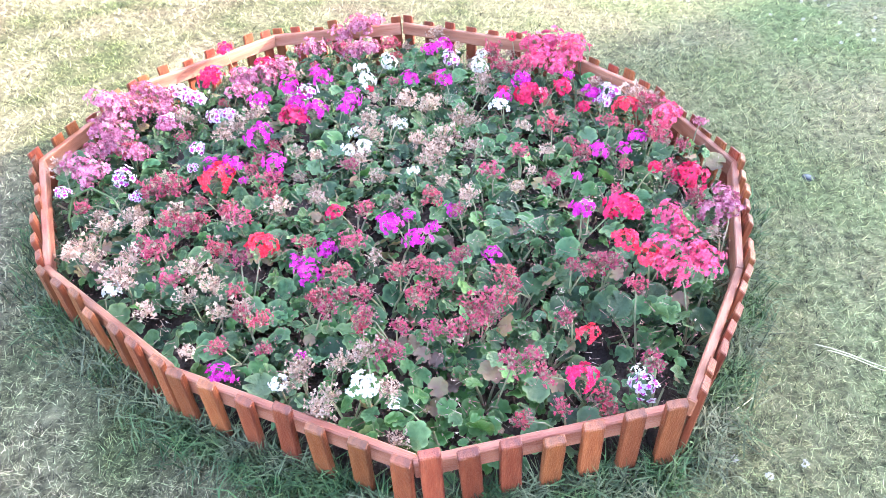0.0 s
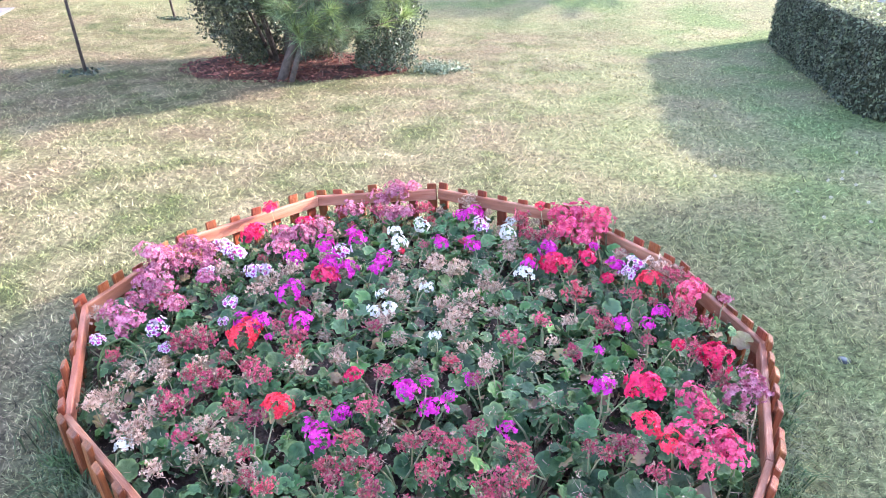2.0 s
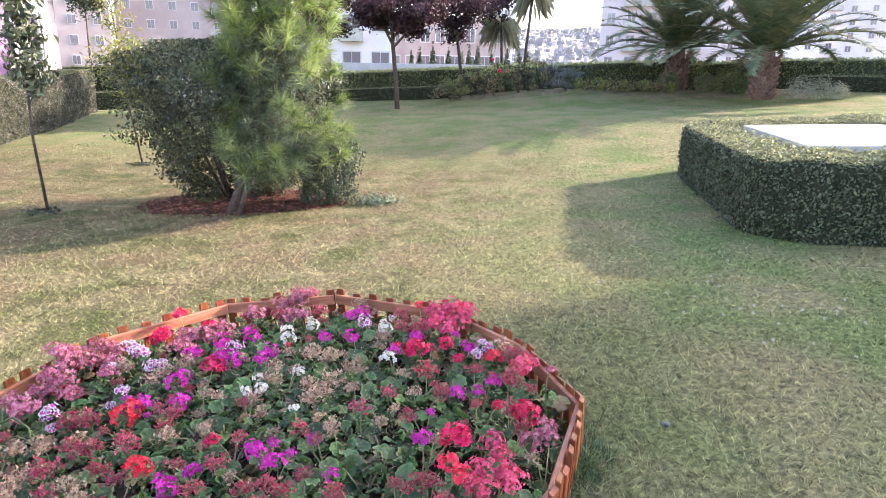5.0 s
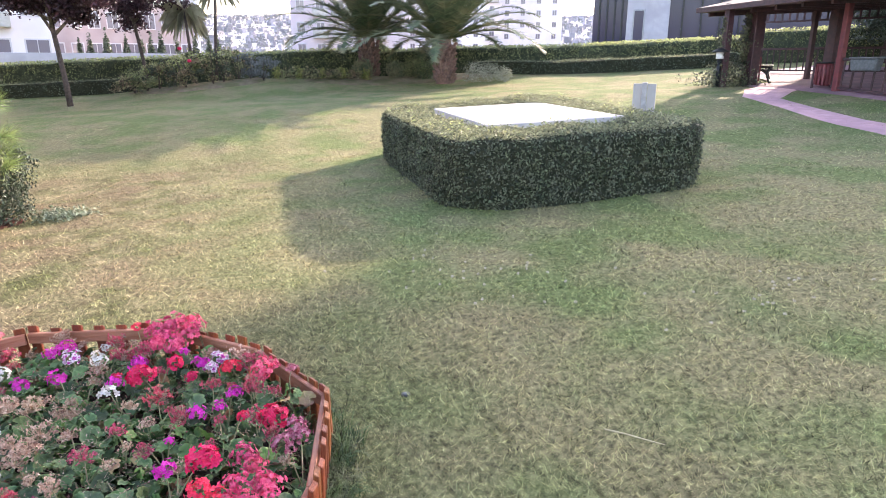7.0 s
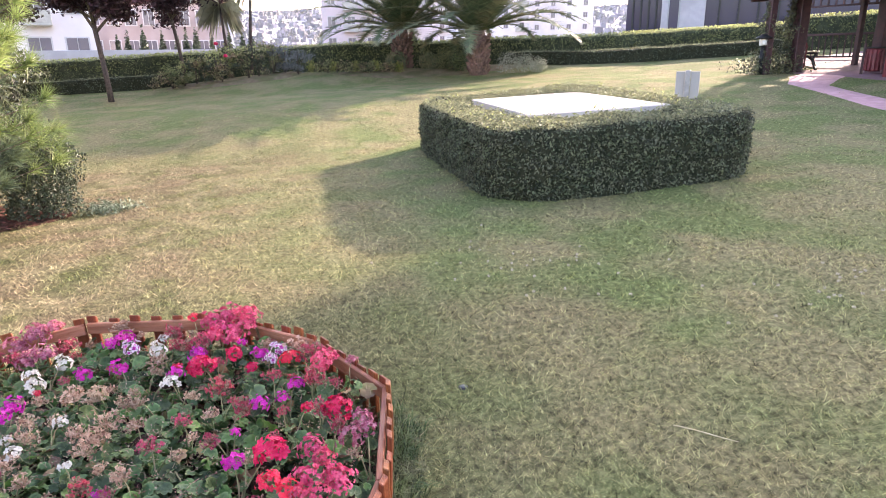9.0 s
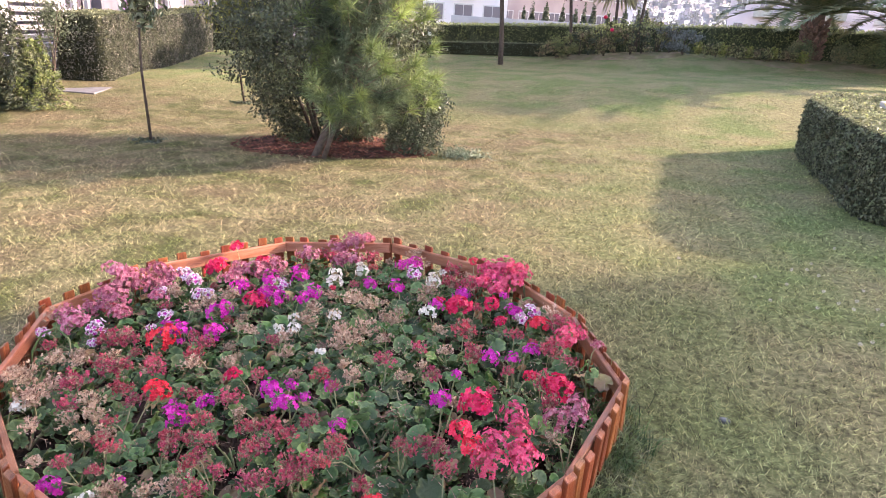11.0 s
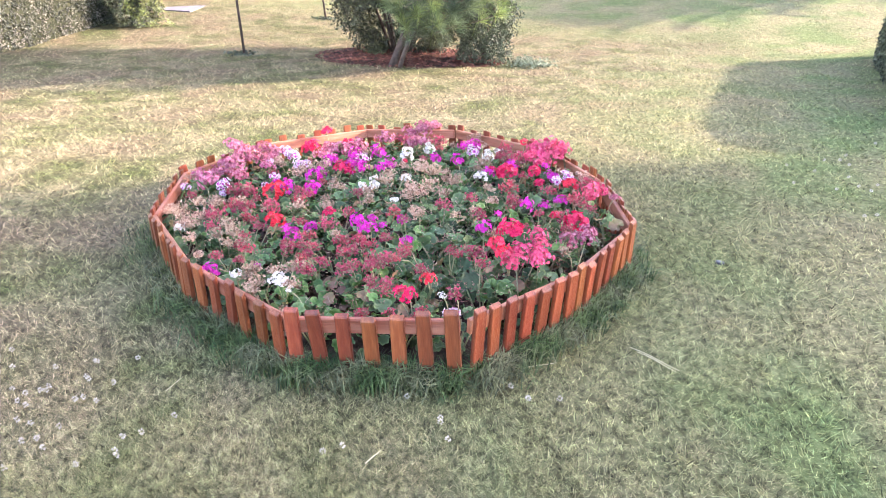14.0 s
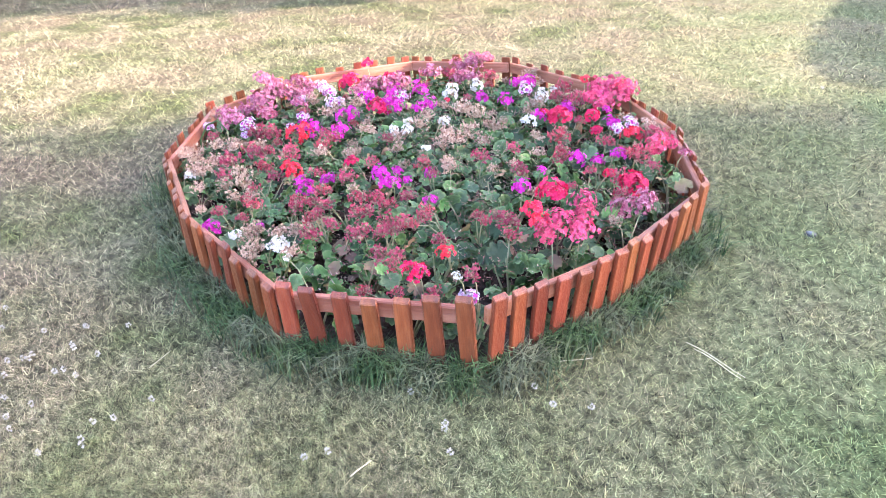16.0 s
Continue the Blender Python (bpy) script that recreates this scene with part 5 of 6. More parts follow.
for x, y, hh, n, sp in ((-0.15, -0.25, 1.8, 1500, 0.1), (-0.2, -0.86, 1.7, 900, 0.09), (-0.5, -0.5, 0.62, 1500, 0.2)):
    w = PAV @ Vector((x, y, 0))
    iv = thing("ivy", "ivy climbing a timber post" if hh > 1 else "ivy heaped at the foot of the posts", "climber", Matrix.Translation((w.x, w.y, g(w.x, w.y))), "ivy on the pavilion posts")
    trunk_part("stem", iv, [(0.04, 0.0, -0.05), (0.03, 0.05, hh * 0.4), (0.02, -0.05, hh * 0.75), (0.03, 0.05, hh)], [0.025, 0.02, 0.015, 0.008], M_DARKBARK, 6)
    P1 = np.stack([rng.normal(0, sp, n), rng.normal(0, sp, n), rng.uniform(0, 1, n) ** 1.3 * hh], 1)
    P1[:, :2] *= 0.75 + 1.3 * np.exp(-P1[:, 2:] * 2.4) + 0.4 * np.sin(P1[:, 2:] * 7 + x)
    foliage("foliage", iv, P1, unit(P1 * [1, 1, 0.1] + 1e-4), 0.06, 0.045, M_CLUMP)

w = Vector((13.93, 14.76, 0))
bench = thing("garden_bench", "pale slatted bench on curved black iron legs", "bench", Matrix.Translation((w.x, w.y, g(w.x, w.y))) @ pose(0, 0, 0, 0, 0, 47))
for k in range(4):
    part("seat_slat", box_bm(1.3, 0.1, 0.035, 0.006, (0, -0.2 + 0.115 * k, 0.43)), M_BENCH, bench)
for k in range(3):
    part("back_slat", box_bm(1.3, 0.03, 0.08, 0.006, (0, 0.25 + 0.02 * k, 0.52 + 0.11 * k)), M_BENCH, bench)
for sx in (-0.56, 0.56):
    part("leg", py_mesh("leg", join_geo([tube([(sx, -0.26, -0.05), (sx, -0.2, 0.04), (sx, -0.12, 0.24), (sx, -0.2, 0.43)], [0.03, 0.025, 0.024, 0.03], 6), tube([(sx, 0.3, -0.05), (sx, 0.22, 0.05), (sx, 0.14, 0.25), (sx, 0.22, 0.45), (sx, 0.3, 0.82)], [0.03, 0.025, 0.024, 0.025, 0.02], 6), tube([(sx, -0.22, 0.41), (sx, 0.24, 0.41)], [0.025, 0.025], 6), tube([(sx, -0.12, 0.24), (sx, 0.02, 0.34), (sx, 0.14, 0.25)], [0.02, 0.02, 0.02], 6)])), M_IRON, bench, "curved black iron leg")
for lx, ly in ((12.18, 14.29), (-7.3, 21.3)):
    lamp = thing("bollard_lamp", "short dark garden lamp with a flat cap", "lamp", Matrix.Translation((lx, ly, g(lx, ly))), "garden lamps")
    part("pole", py_mesh("pole", tube([(0, 0, -0.05), (0, 0, 0.7)], [0.06, 0.055], 12)), M_IRON, lamp)
    part("shade", py_mesh("shade", tube([(0, 0, 0.7), (0, 0, 0.86)], [0.1, 0.1], 12)), M_LAMPGLASS, lamp, "frosted glass lantern")
    part("cap", py_mesh("cap", tube([(0, 0, 0.86), (0, 0, 0.89), (0, 0, 0.97)], [0.2, 0.19, 0.06], 14)), M_IRON, lamp)
w = PAV @ Vector((2.05, 0.2, 0))
bn = thing("litter_bin", "dark red slatted litter bin hung between posts", "bin", Matrix.Translation((w.x, w.y, g(w.x, w.y))) @ pose(0, 0, 0, 0, 0, -60))
part("drum", py_mesh("drum", tube([(0, 0, 0.08), (0, 0, 0.56)], [0.15, 0.18], 14)), M_RED, bn)
part("rim", py_mesh("rim", tube([(0, 0, 0.56), (0, 0, 0.6)], [0.19, 0.19], 14)), M_IRON, bn)
for sx in (-0.21, 0.21):
    part("support", box_bm(0.05, 0.05, 0.72, 0.004, (sx, 0, -0.05)), M_WOODDARK, bn)
for k in range(14):
    a = k * 0.4488
    part("slat", box_bm(0.05, 0.015, 0.44, 0.003, (0, 0, 0)), M_RED, bn, "", pose(0.178 * math.cos(a), 0.178 * math.sin(a), 0.1, 0, 0, math.degrees(a) + 90))
w = PAV @ Vector((3.45, -0.14, 0))
tr = thing("planter_trough", "dark grey plastic trough hung on the pavilion railing", "planter", Matrix.Translation((w.x, w.y, g(w.x, w.y))) @ pose(0, 0, 0, 0, 0, -91))
tb = box_bm(0.66, 0.2, 0.24, 0.02, (0, 0, 0.5))
for v in tb.verts:
    if v.co.z < 0.6:
        v.co.x *= 0.86
part("tub", tb, M_TROUGH, tr)
part("rim", box_bm(0.7, 0.23, 0.04, 0.01, (0, 0, 0.74)), M_TROUGH, tr)
for sx in (-0.25, 0.25):
    part("hook", box_bm(0.03, 0.2, 0.02, 0.002, (sx, 0.1, 0.78)), M_IRON, tr)

for x, y, r in ((19.7, 16.2, 1.5), (20.6, 14.4, 1.7), (21.0, 11.6, 1.7)):
    t = thing("dark_tree", "dense dark tree behind the pavilion", "tree", Matrix.Translation((x, y, g(x, y))), "dark trees behind the pavilion")
    trunk_part("trunk", t, [(0, 0, -0.1), (0.05, 0, 1.2), (0.1, 0, 2.6)], [0.16, 0.13, 0.06], M_DARKBARK, 8)
    P1, N1 = blob_points(8000, (0.1, 0, 2.0), (r, r, 1.6), 0.3, x, 0.45)
    foliage("crown", t, P1, N1, 0.14, 0.08, M_BUSH)
# ---- geraniums ----
# places of the larger flower heads: x, y, height over the lawn, size
BLUSH = [(-1.58, 2.35, 0.29, 1.19), (-1.57, 2.44, 0.22, 1.35), (-1.51, 2.43, 0.19, 1.34), (-1.57, 2.36, 0.19, 1.27), (-1.56, 2.26, 0.19, 1.37), (-1.46, 2.24, 0.19, 1.28), (-1.42, 2.13, 0.19, 1.18), (-1.49, 2.1, 0.19, 1.07), (-1.53, 2.62, 0.2, 1.4), (-1.43, 2.58, 0.19, 1.3), (-1.46, 2.48, 0.19, 1.28), (-1.35, 2.46, 0.19, 1.0), (-1.13, 2.81, 0.2, 1.32), (-1.09, 2.68, 0.2, 1.27), (-1.05, 2.84, 0.21, 1.31), (-1.0, 2.86, 0.21, 1.18), (-0.96, 2.92, 0.21, 1.39), (-0.66, 3.34, 0.28, 1.4), (-0.57, 3.34, 0.31, 1.05), (-0.56, 3.13, 0.24, 1.4), (-0.63, 3.12, 0.23, 1.21), (-0.87, 3.14, 0.22, 1.38), (-0.76, 3.3, 0.24, 1.28), (-1.29, 2.34, 0.19, 1.08)]
BLUSH_B = [(-1.5, 1.99, 0.19, 1.28), (-1.4, 1.94, 0.19, 1.4), (0.9, 1.81, 0.32, 0.99), (0.96, 1.84, 0.33, 0.88), (0.95, 1.9, 0.33, 0.76), (0.95, 2.39, 0.33, 0.53), (-1.3, 2.11, 0.19, 1.15)]
ROSE = [(-1.36, 2.12, 0.19, 1.3), (-0.71, 3.14, 0.23, 1.4), (-0.47, 3.21, 0.24, 1.4), (0.23, 2.91, 0.28, 1.4), (0.07, 3.1, 0.27, 1.4), (0.14, 2.89, 0.28, 1.35), (0.77, 2.55, 0.32, 1.4), (0.78, 2.29, 0.32, 1.38), (0.38, 2.39, 0.29, 1.34), (0.6, 2.4, 0.31, 0.9), (0.5, 2.16, 0.3, 1.13), (0.26, 2.15, 0.29, 0.89), (0.17, 2.02, 0.28, 0.96), (-1.08, 1.83, 0.21, 1.4), (-1.0, 1.86, 0.21, 1.39), (-0.84, 1.63, 0.22, 1.26), (-0.93, 1.66, 0.21, 1.06), (-0.82, 1.66, 0.22, 0.98), (-0.68, 1.68, 0.23, 1.24), (-0.75, 1.74, 0.22, 0.93), (-0.88, 1.49, 0.22, 1.17), (-0.94, 1.52, 0.21, 0.97), (-0.78, 1.36, 0.22, 1.0), (-0.68, 1.51, 0.23, 1.12)]
ROSE_B = [(-0.54, 1.33, 0.24, 0.64), (-0.62, 1.84, 0.23, 0.93), (-0.37, 2.03, 0.25, 0.83), (-0.24, 1.76, 0.26, 0.86), (-0.02, 1.85, 0.27, 0.97), (0.08, 1.77, 0.28, 0.68), (-0.24, 1.58, 0.26, 1.06), (-0.25, 1.44, 0.26, 0.91), (-0.06, 1.45, 0.27, 0.99), (0.0, 1.49, 0.27, 0.9), (0.07, 1.46, 0.27, 1.07), (0.12, 1.54, 0.28, 0.81), (0.02, 1.35, 0.27, 1.03), (0.05, 1.38, 0.27, 0.86), (-0.28, 1.33, 0.25, 0.98), (-0.24, 1.28, 0.26, 0.86), (-0.21, 1.34, 0.26, 0.79), (-0.15, 1.35, 0.26, 0.92), (-0.12, 1.27, 0.26, 0.75), (0.39, 1.98, 0.29, 0.94), (0.8, 2.04, 0.32, 0.98), (0.86, 1.89, 0.32, 0.93), (0.54, 1.54, 0.3, 0.95), (0.58, 1.54, 0.3, 0.9)]
ROSE_C = [(0.46, 1.51, 0.3, 0.65), (0.26, 1.47, 0.29, 0.83), (0.29, 1.41, 0.29, 0.77), (0.28, 1.35, 0.29, 0.75), (0.19, 1.32, 0.28, 1.05), (0.23, 1.37, 0.28, 0.84), (-0.42, 1.22, 0.24, 0.88), (-0.48, 1.24, 0.24, 0.75), (-0.5, 1.11, 0.24, 0.73), (-0.37, 1.11, 0.25, 0.66), (-0.01, 1.23, 0.27, 0.82), (-0.12, 1.23, 0.26, 0.79), (0.36, 1.15, 0.29, 0.73), (0.31, 1.12, 0.29, 0.88), (0.39, 1.09, 0.29, 0.71), (0.15, 1.23, 0.28, 0.97), (0.21, 1.26, 0.28, 0.81), (0.24, 1.3, 0.28, 0.78), (0.55, 1.1, 0.22, 0.83), (0.56, 1.06, 0.22, 0.74), (0.44, 1.04, 0.23, 0.64), (-0.66, 1.94, 0.23, 1.03), (-0.86, 1.77, 0.22, 0.66), (0.51, 1.49, 0.3, 0.6)]
ROSE_D = [(-0.4, 1.57, 0.25, 0.82), (-0.02, 1.14, 0.27, 0.96), (0.44, 1.29, 0.3, 0.73), (0.66, 1.15, 0.31, 0.82), (0.35, 0.99, 0.23, 0.67)]
TAN = [(-0.25, 2.54, 0.26, 1.37), (-0.15, 2.51, 0.26, 1.35), (-0.38, 2.39, 0.25, 0.96), (-0.34, 2.26, 0.25, 1.04), (-0.04, 2.25, 0.27, 1.29), (-0.06, 2.15, 0.27, 1.14), (-0.07, 2.07, 0.27, 1.06), (-0.0, 2.39, 0.27, 0.99), (0.05, 2.38, 0.27, 0.87), (-0.14, 2.22, 0.26, 1.0), (-0.34, 2.08, 0.25, 0.92), (-0.91, 2.44, 0.22, 1.24), (-0.52, 2.09, 0.24, 0.78), (0.08, 2.2, 0.27, 0.82), (-1.23, 2.4, 0.2, 1.16), (-0.96, 2.34, 0.21, 1.09), (-0.99, 2.27, 0.21, 0.95), (-0.24, 3.32, 0.26, 1.24), (0.06, 2.78, 0.27, 1.12), (-0.25, 1.96, 0.25, 0.88), (0.11, 1.86, 0.28, 0.92), (-0.72, 1.41, 0.23, 1.09), (-0.63, 1.35, 0.23, 1.0), (-1.18, 1.46, 0.2, 1.02)]
TAN_B = [(-1.15, 1.5, 0.2, 1.02), (-1.1, 1.45, 0.2, 0.84), (-0.96, 1.37, 0.21, 1.24), (-0.91, 1.33, 0.22, 0.87), (-0.96, 1.46, 0.21, 0.97), (-0.94, 1.72, 0.21, 0.81), (-1.08, 1.68, 0.2, 0.94), (-1.15, 1.61, 0.2, 1.0), (-1.02, 1.63, 0.21, 0.81), (-0.68, 1.29, 0.23, 0.81), (-0.78, 1.23, 0.22, 0.78), (-0.5, 1.26, 0.24, 0.86), (-0.56, 1.75, 0.24, 0.91), (-0.15, 1.52, 0.26, 0.61), (-0.55, 1.23, 0.24, 0.77), (-0.25, 1.04, 0.25, 0.87), (-0.25, 1.07, 0.26, 0.77), (-0.08, 1.13, 0.27, 0.95), (-0.14, 1.09, 0.26, 0.79), (-0.16, 0.96, 0.23, 0.88), (-0.19, 0.97, 0.17, 0.72), (-0.14, 0.98, 0.26, 0.73), (0.01, 1.01, 0.27, 0.75), (0.05, 0.91, 0.2, 0.61)]
TAN_C = [(0.72, 2.63, 0.31, 1.32), (-1.55, 1.97, 0.19, 1.18), (-0.58, 1.08, 0.24, 0.62)]
EYED = [(-1.33, 2.62, 0.19, 1.4), (-1.39, 2.66, 0.19, 1.4), (-1.27, 2.6, 0.19, 1.4), (-1.09, 2.43, 0.2, 1.4), (-1.04, 2.43, 0.21, 1.23), (-1.05, 2.14, 0.21, 1.06), (-1.27, 1.93, 0.19, 1.4), (-1.14, 1.8, 0.2, 0.77), (-0.74, 2.65, 0.23, 1.4), (-0.12, 3.01, 0.26, 1.4), (0.62, 2.64, 0.31, 1.4), (0.59, 2.56, 0.31, 1.05), (-1.0, 2.0, 0.21, 0.7), (0.66, 1.14, 0.22, 1.12), (-1.44, 1.8, 0.19, 0.98), (-1.32, 2.39, 0.19, 1.09)]
WHITE = [(-0.49, 2.78, 0.24, 1.4), (-0.54, 2.89, 0.24, 1.25), (-0.42, 2.97, 0.25, 1.4), (-0.41, 2.27, 0.25, 0.88), (-0.23, 2.34, 0.26, 1.04), (-0.4, 2.14, 0.25, 0.92), (-0.35, 2.17, 0.25, 1.07), (0.03, 2.92, 0.27, 1.4), (0.03, 3.08, 0.26, 1.1), (0.16, 2.52, 0.28, 1.24), (-0.94, 1.3, 0.21, 0.93), (-0.29, 1.01, 0.25, 0.83), (-0.06, 1.02, 0.27, 1.14), (-0.08, 1.0, 0.27, 0.64), (0.62, 1.12, 0.31, 0.5), (0.03, 0.97, 0.27, 0.53), (-0.12, 2.01, 0.26, 0.71)]
MAGENTA = [(-0.94, 2.57, 0.21, 1.4), (-0.83, 2.26, 0.22, 1.39), (-0.67, 2.03, 0.23, 1.27), (-0.92, 2.01, 0.21, 1.13), (-0.84, 2.01, 0.22, 1.18), (-0.76, 2.54, 0.22, 1.4), (-0.65, 2.46, 0.23, 1.4), (-0.85, 2.71, 0.22, 1.35), (-0.72, 2.8, 0.23, 1.4), (-0.51, 2.58, 0.24, 1.18), (-0.52, 2.5, 0.24, 0.95), (-0.28, 2.79, 0.25, 1.09), (-0.12, 2.77, 0.26, 1.14), (-0.19, 3.16, 0.26, 1.28), (-0.25, 3.14, 0.25, 0.96), (0.17, 2.6, 0.28, 1.0), (0.24, 2.78, 0.28, 1.2), (0.45, 2.8, 0.3, 0.64), (0.54, 2.64, 0.3, 1.08), (0.7, 2.28, 0.31, 0.91), (0.56, 2.18, 0.3, 1.05), (0.65, 2.18, 0.31, 0.76), (-0.75, 1.91, 0.23, 0.47), (-0.14, 1.69, 0.26, 1.06)]
MAGENTA_B = [(-0.09, 1.75, 0.26, 0.61), (-0.03, 1.62, 0.27, 1.02), (-0.34, 1.43, 0.25, 1.19), (-0.39, 1.47, 0.25, 0.73), (-0.31, 1.55, 0.25, 0.88), (0.06, 1.78, 0.27, 0.66), (0.22, 1.56, 0.28, 0.74), (0.49, 1.8, 0.3, 1.07), (0.48, 2.0, 0.3, 0.55), (-0.47, 1.04, 0.21, 0.96), (-0.26, 1.11, 0.25, 0.4), (0.01, 1.68, 0.27, 0.54)]
CRIMSON = [(-1.3, 2.83, 0.19, 1.33), (-1.28, 2.98, 0.27, 0.91), (-1.07, 2.96, 0.21, 1.04), (-0.72, 2.4, 0.23, 1.29), (0.28, 2.6, 0.29, 1.39), (0.16, 2.67, 0.28, 0.49), (0.42, 2.68, 0.3, 0.87), (0.51, 2.52, 0.3, 0.59), (-0.35, 1.74, 0.25, 0.67), (0.63, 1.8, 0.31, 1.4), (0.87, 2.01, 0.32, 1.16), (0.75, 2.06, 0.32, 0.56), (0.48, 1.09, 0.3, 0.84), (0.83, 2.03, 0.32, 0.71)]
SCARLET = [(-0.87, 1.93, 0.22, 1.4), (-0.53, 1.54, 0.24, 1.17), (0.16, 3.2, 0.31, 0.63), (0.62, 1.64, 0.31, 1.01), (0.68, 1.56, 0.31, 0.94), (0.5, 1.24, 0.3, 0.66), (0.68, 2.53, 0.31, 1.11), (-0.45, 2.69, 0.24, 0.4)]
SALMON = [(0.26, 3.16, 0.29, 1.39), (0.36, 3.12, 0.32, 1.37), (0.45, 3.03, 0.35, 1.27), (0.32, 3.01, 0.29, 1.4), (0.43, 2.98, 0.3, 1.39), (0.39, 2.88, 0.29, 1.1), (0.48, 3.0, 0.33, 1.07), (0.3, 2.95, 0.29, 1.12), (0.82, 2.43, 0.32, 1.24), (0.77, 1.76, 0.32, 1.07), (0.8, 1.7, 0.32, 0.75), (0.74, 1.62, 0.31, 1.06), (0.76, 1.5, 0.32, 0.97), (0.72, 1.52, 0.31, 0.78), (0.84, 1.57, 0.32, 1.05), (0.85, 1.52, 0.32, 0.67), (0.82, 1.6, 0.32, 0.73), (0.86, 2.48, 0.32, 0.77)]


def leaf_mesh(seed, size):
    """A round scalloped leaf, cupped at its stalk and ruffled at its rim."""
    r = random.Random(seed)
    n = 28
    V, F = [(0, 0, 0)], []
    for k in range(n):
        a = math.pi * 2 * k / n
        notch = 0.5 if k == 0 else 1.0
        V.append((0.3 * size * math.cos(a) * notch, 0.3 * size * math.sin(a) * notch, size * (0.085 + 0.022 * math.sin(3 * a + seed))))
    for k in range(n):
        a = math.pi * 2 * k / n
        lobe = (0.9, 1.0, 1.04, 1.0)[k % 4] * (0.5 if k == 0 else 1)
        w = 0.5 * size * lobe * r.uniform(0.98, 1.02)
        V.append((w * math.cos(a), w * math.sin(a), size * (0.10 + 0.05 * math.cos(a * 7) + 0.085 * math.sin(a * 2 + seed * 2) + r.uniform(-0.02, 0.02))))
    for k in range(n):
        j = (k + 1) % n
        F.append((0, 1 + k, 1 + j))
        F.append((1 + k, 1 + n + k, 1 + n + j, 1 + j))
    return py_mesh("leaf", (V, F))


LEAVES = []
for s in range(8):
    m = M_LEAF if s < 6 else (M_LEAF_YOUNG if s == 6 else M_LEAF_OLD)
    me = leaf_mesh(s, 0.056 if s < 6 else 0.05)
    me.materials.append(m)
    LEAVES.append(me)


def floret(c, axis, size, petals=5, curl=0.25, r=random):
    """Five rounded petals round a throat."""
    axis = Vector(axis).normalized()
    a = axis.orthogonal().normalized()
    b = axis.cross(a)
    w0 = r.uniform(0, 6.28)
    V, F = [], []
    for k in range(petals):
        w = w0 + 2 * math.pi * k / petals
        d = a * math.cos(w) + b * math.sin(w)
        s = axis.cross(d)
        o = len(V)
        end = axis * size * curl * r.uniform(0.2, 1.2)
        V += [c, c + d * size * 0.5 + s * size * 0.34 + axis * size * curl, c + d * size * 0.93 + s * size * 0.2 + end, c + d * size * 0.93 - s * size * 0.2 + end, c + d * size * 0.5 - s * size * 0.34 + axis * size * curl]
        F += [(o, o + 1, o + 2), (o, o + 2, o + 3), (o, o + 3, o + 4)]
    return V, F


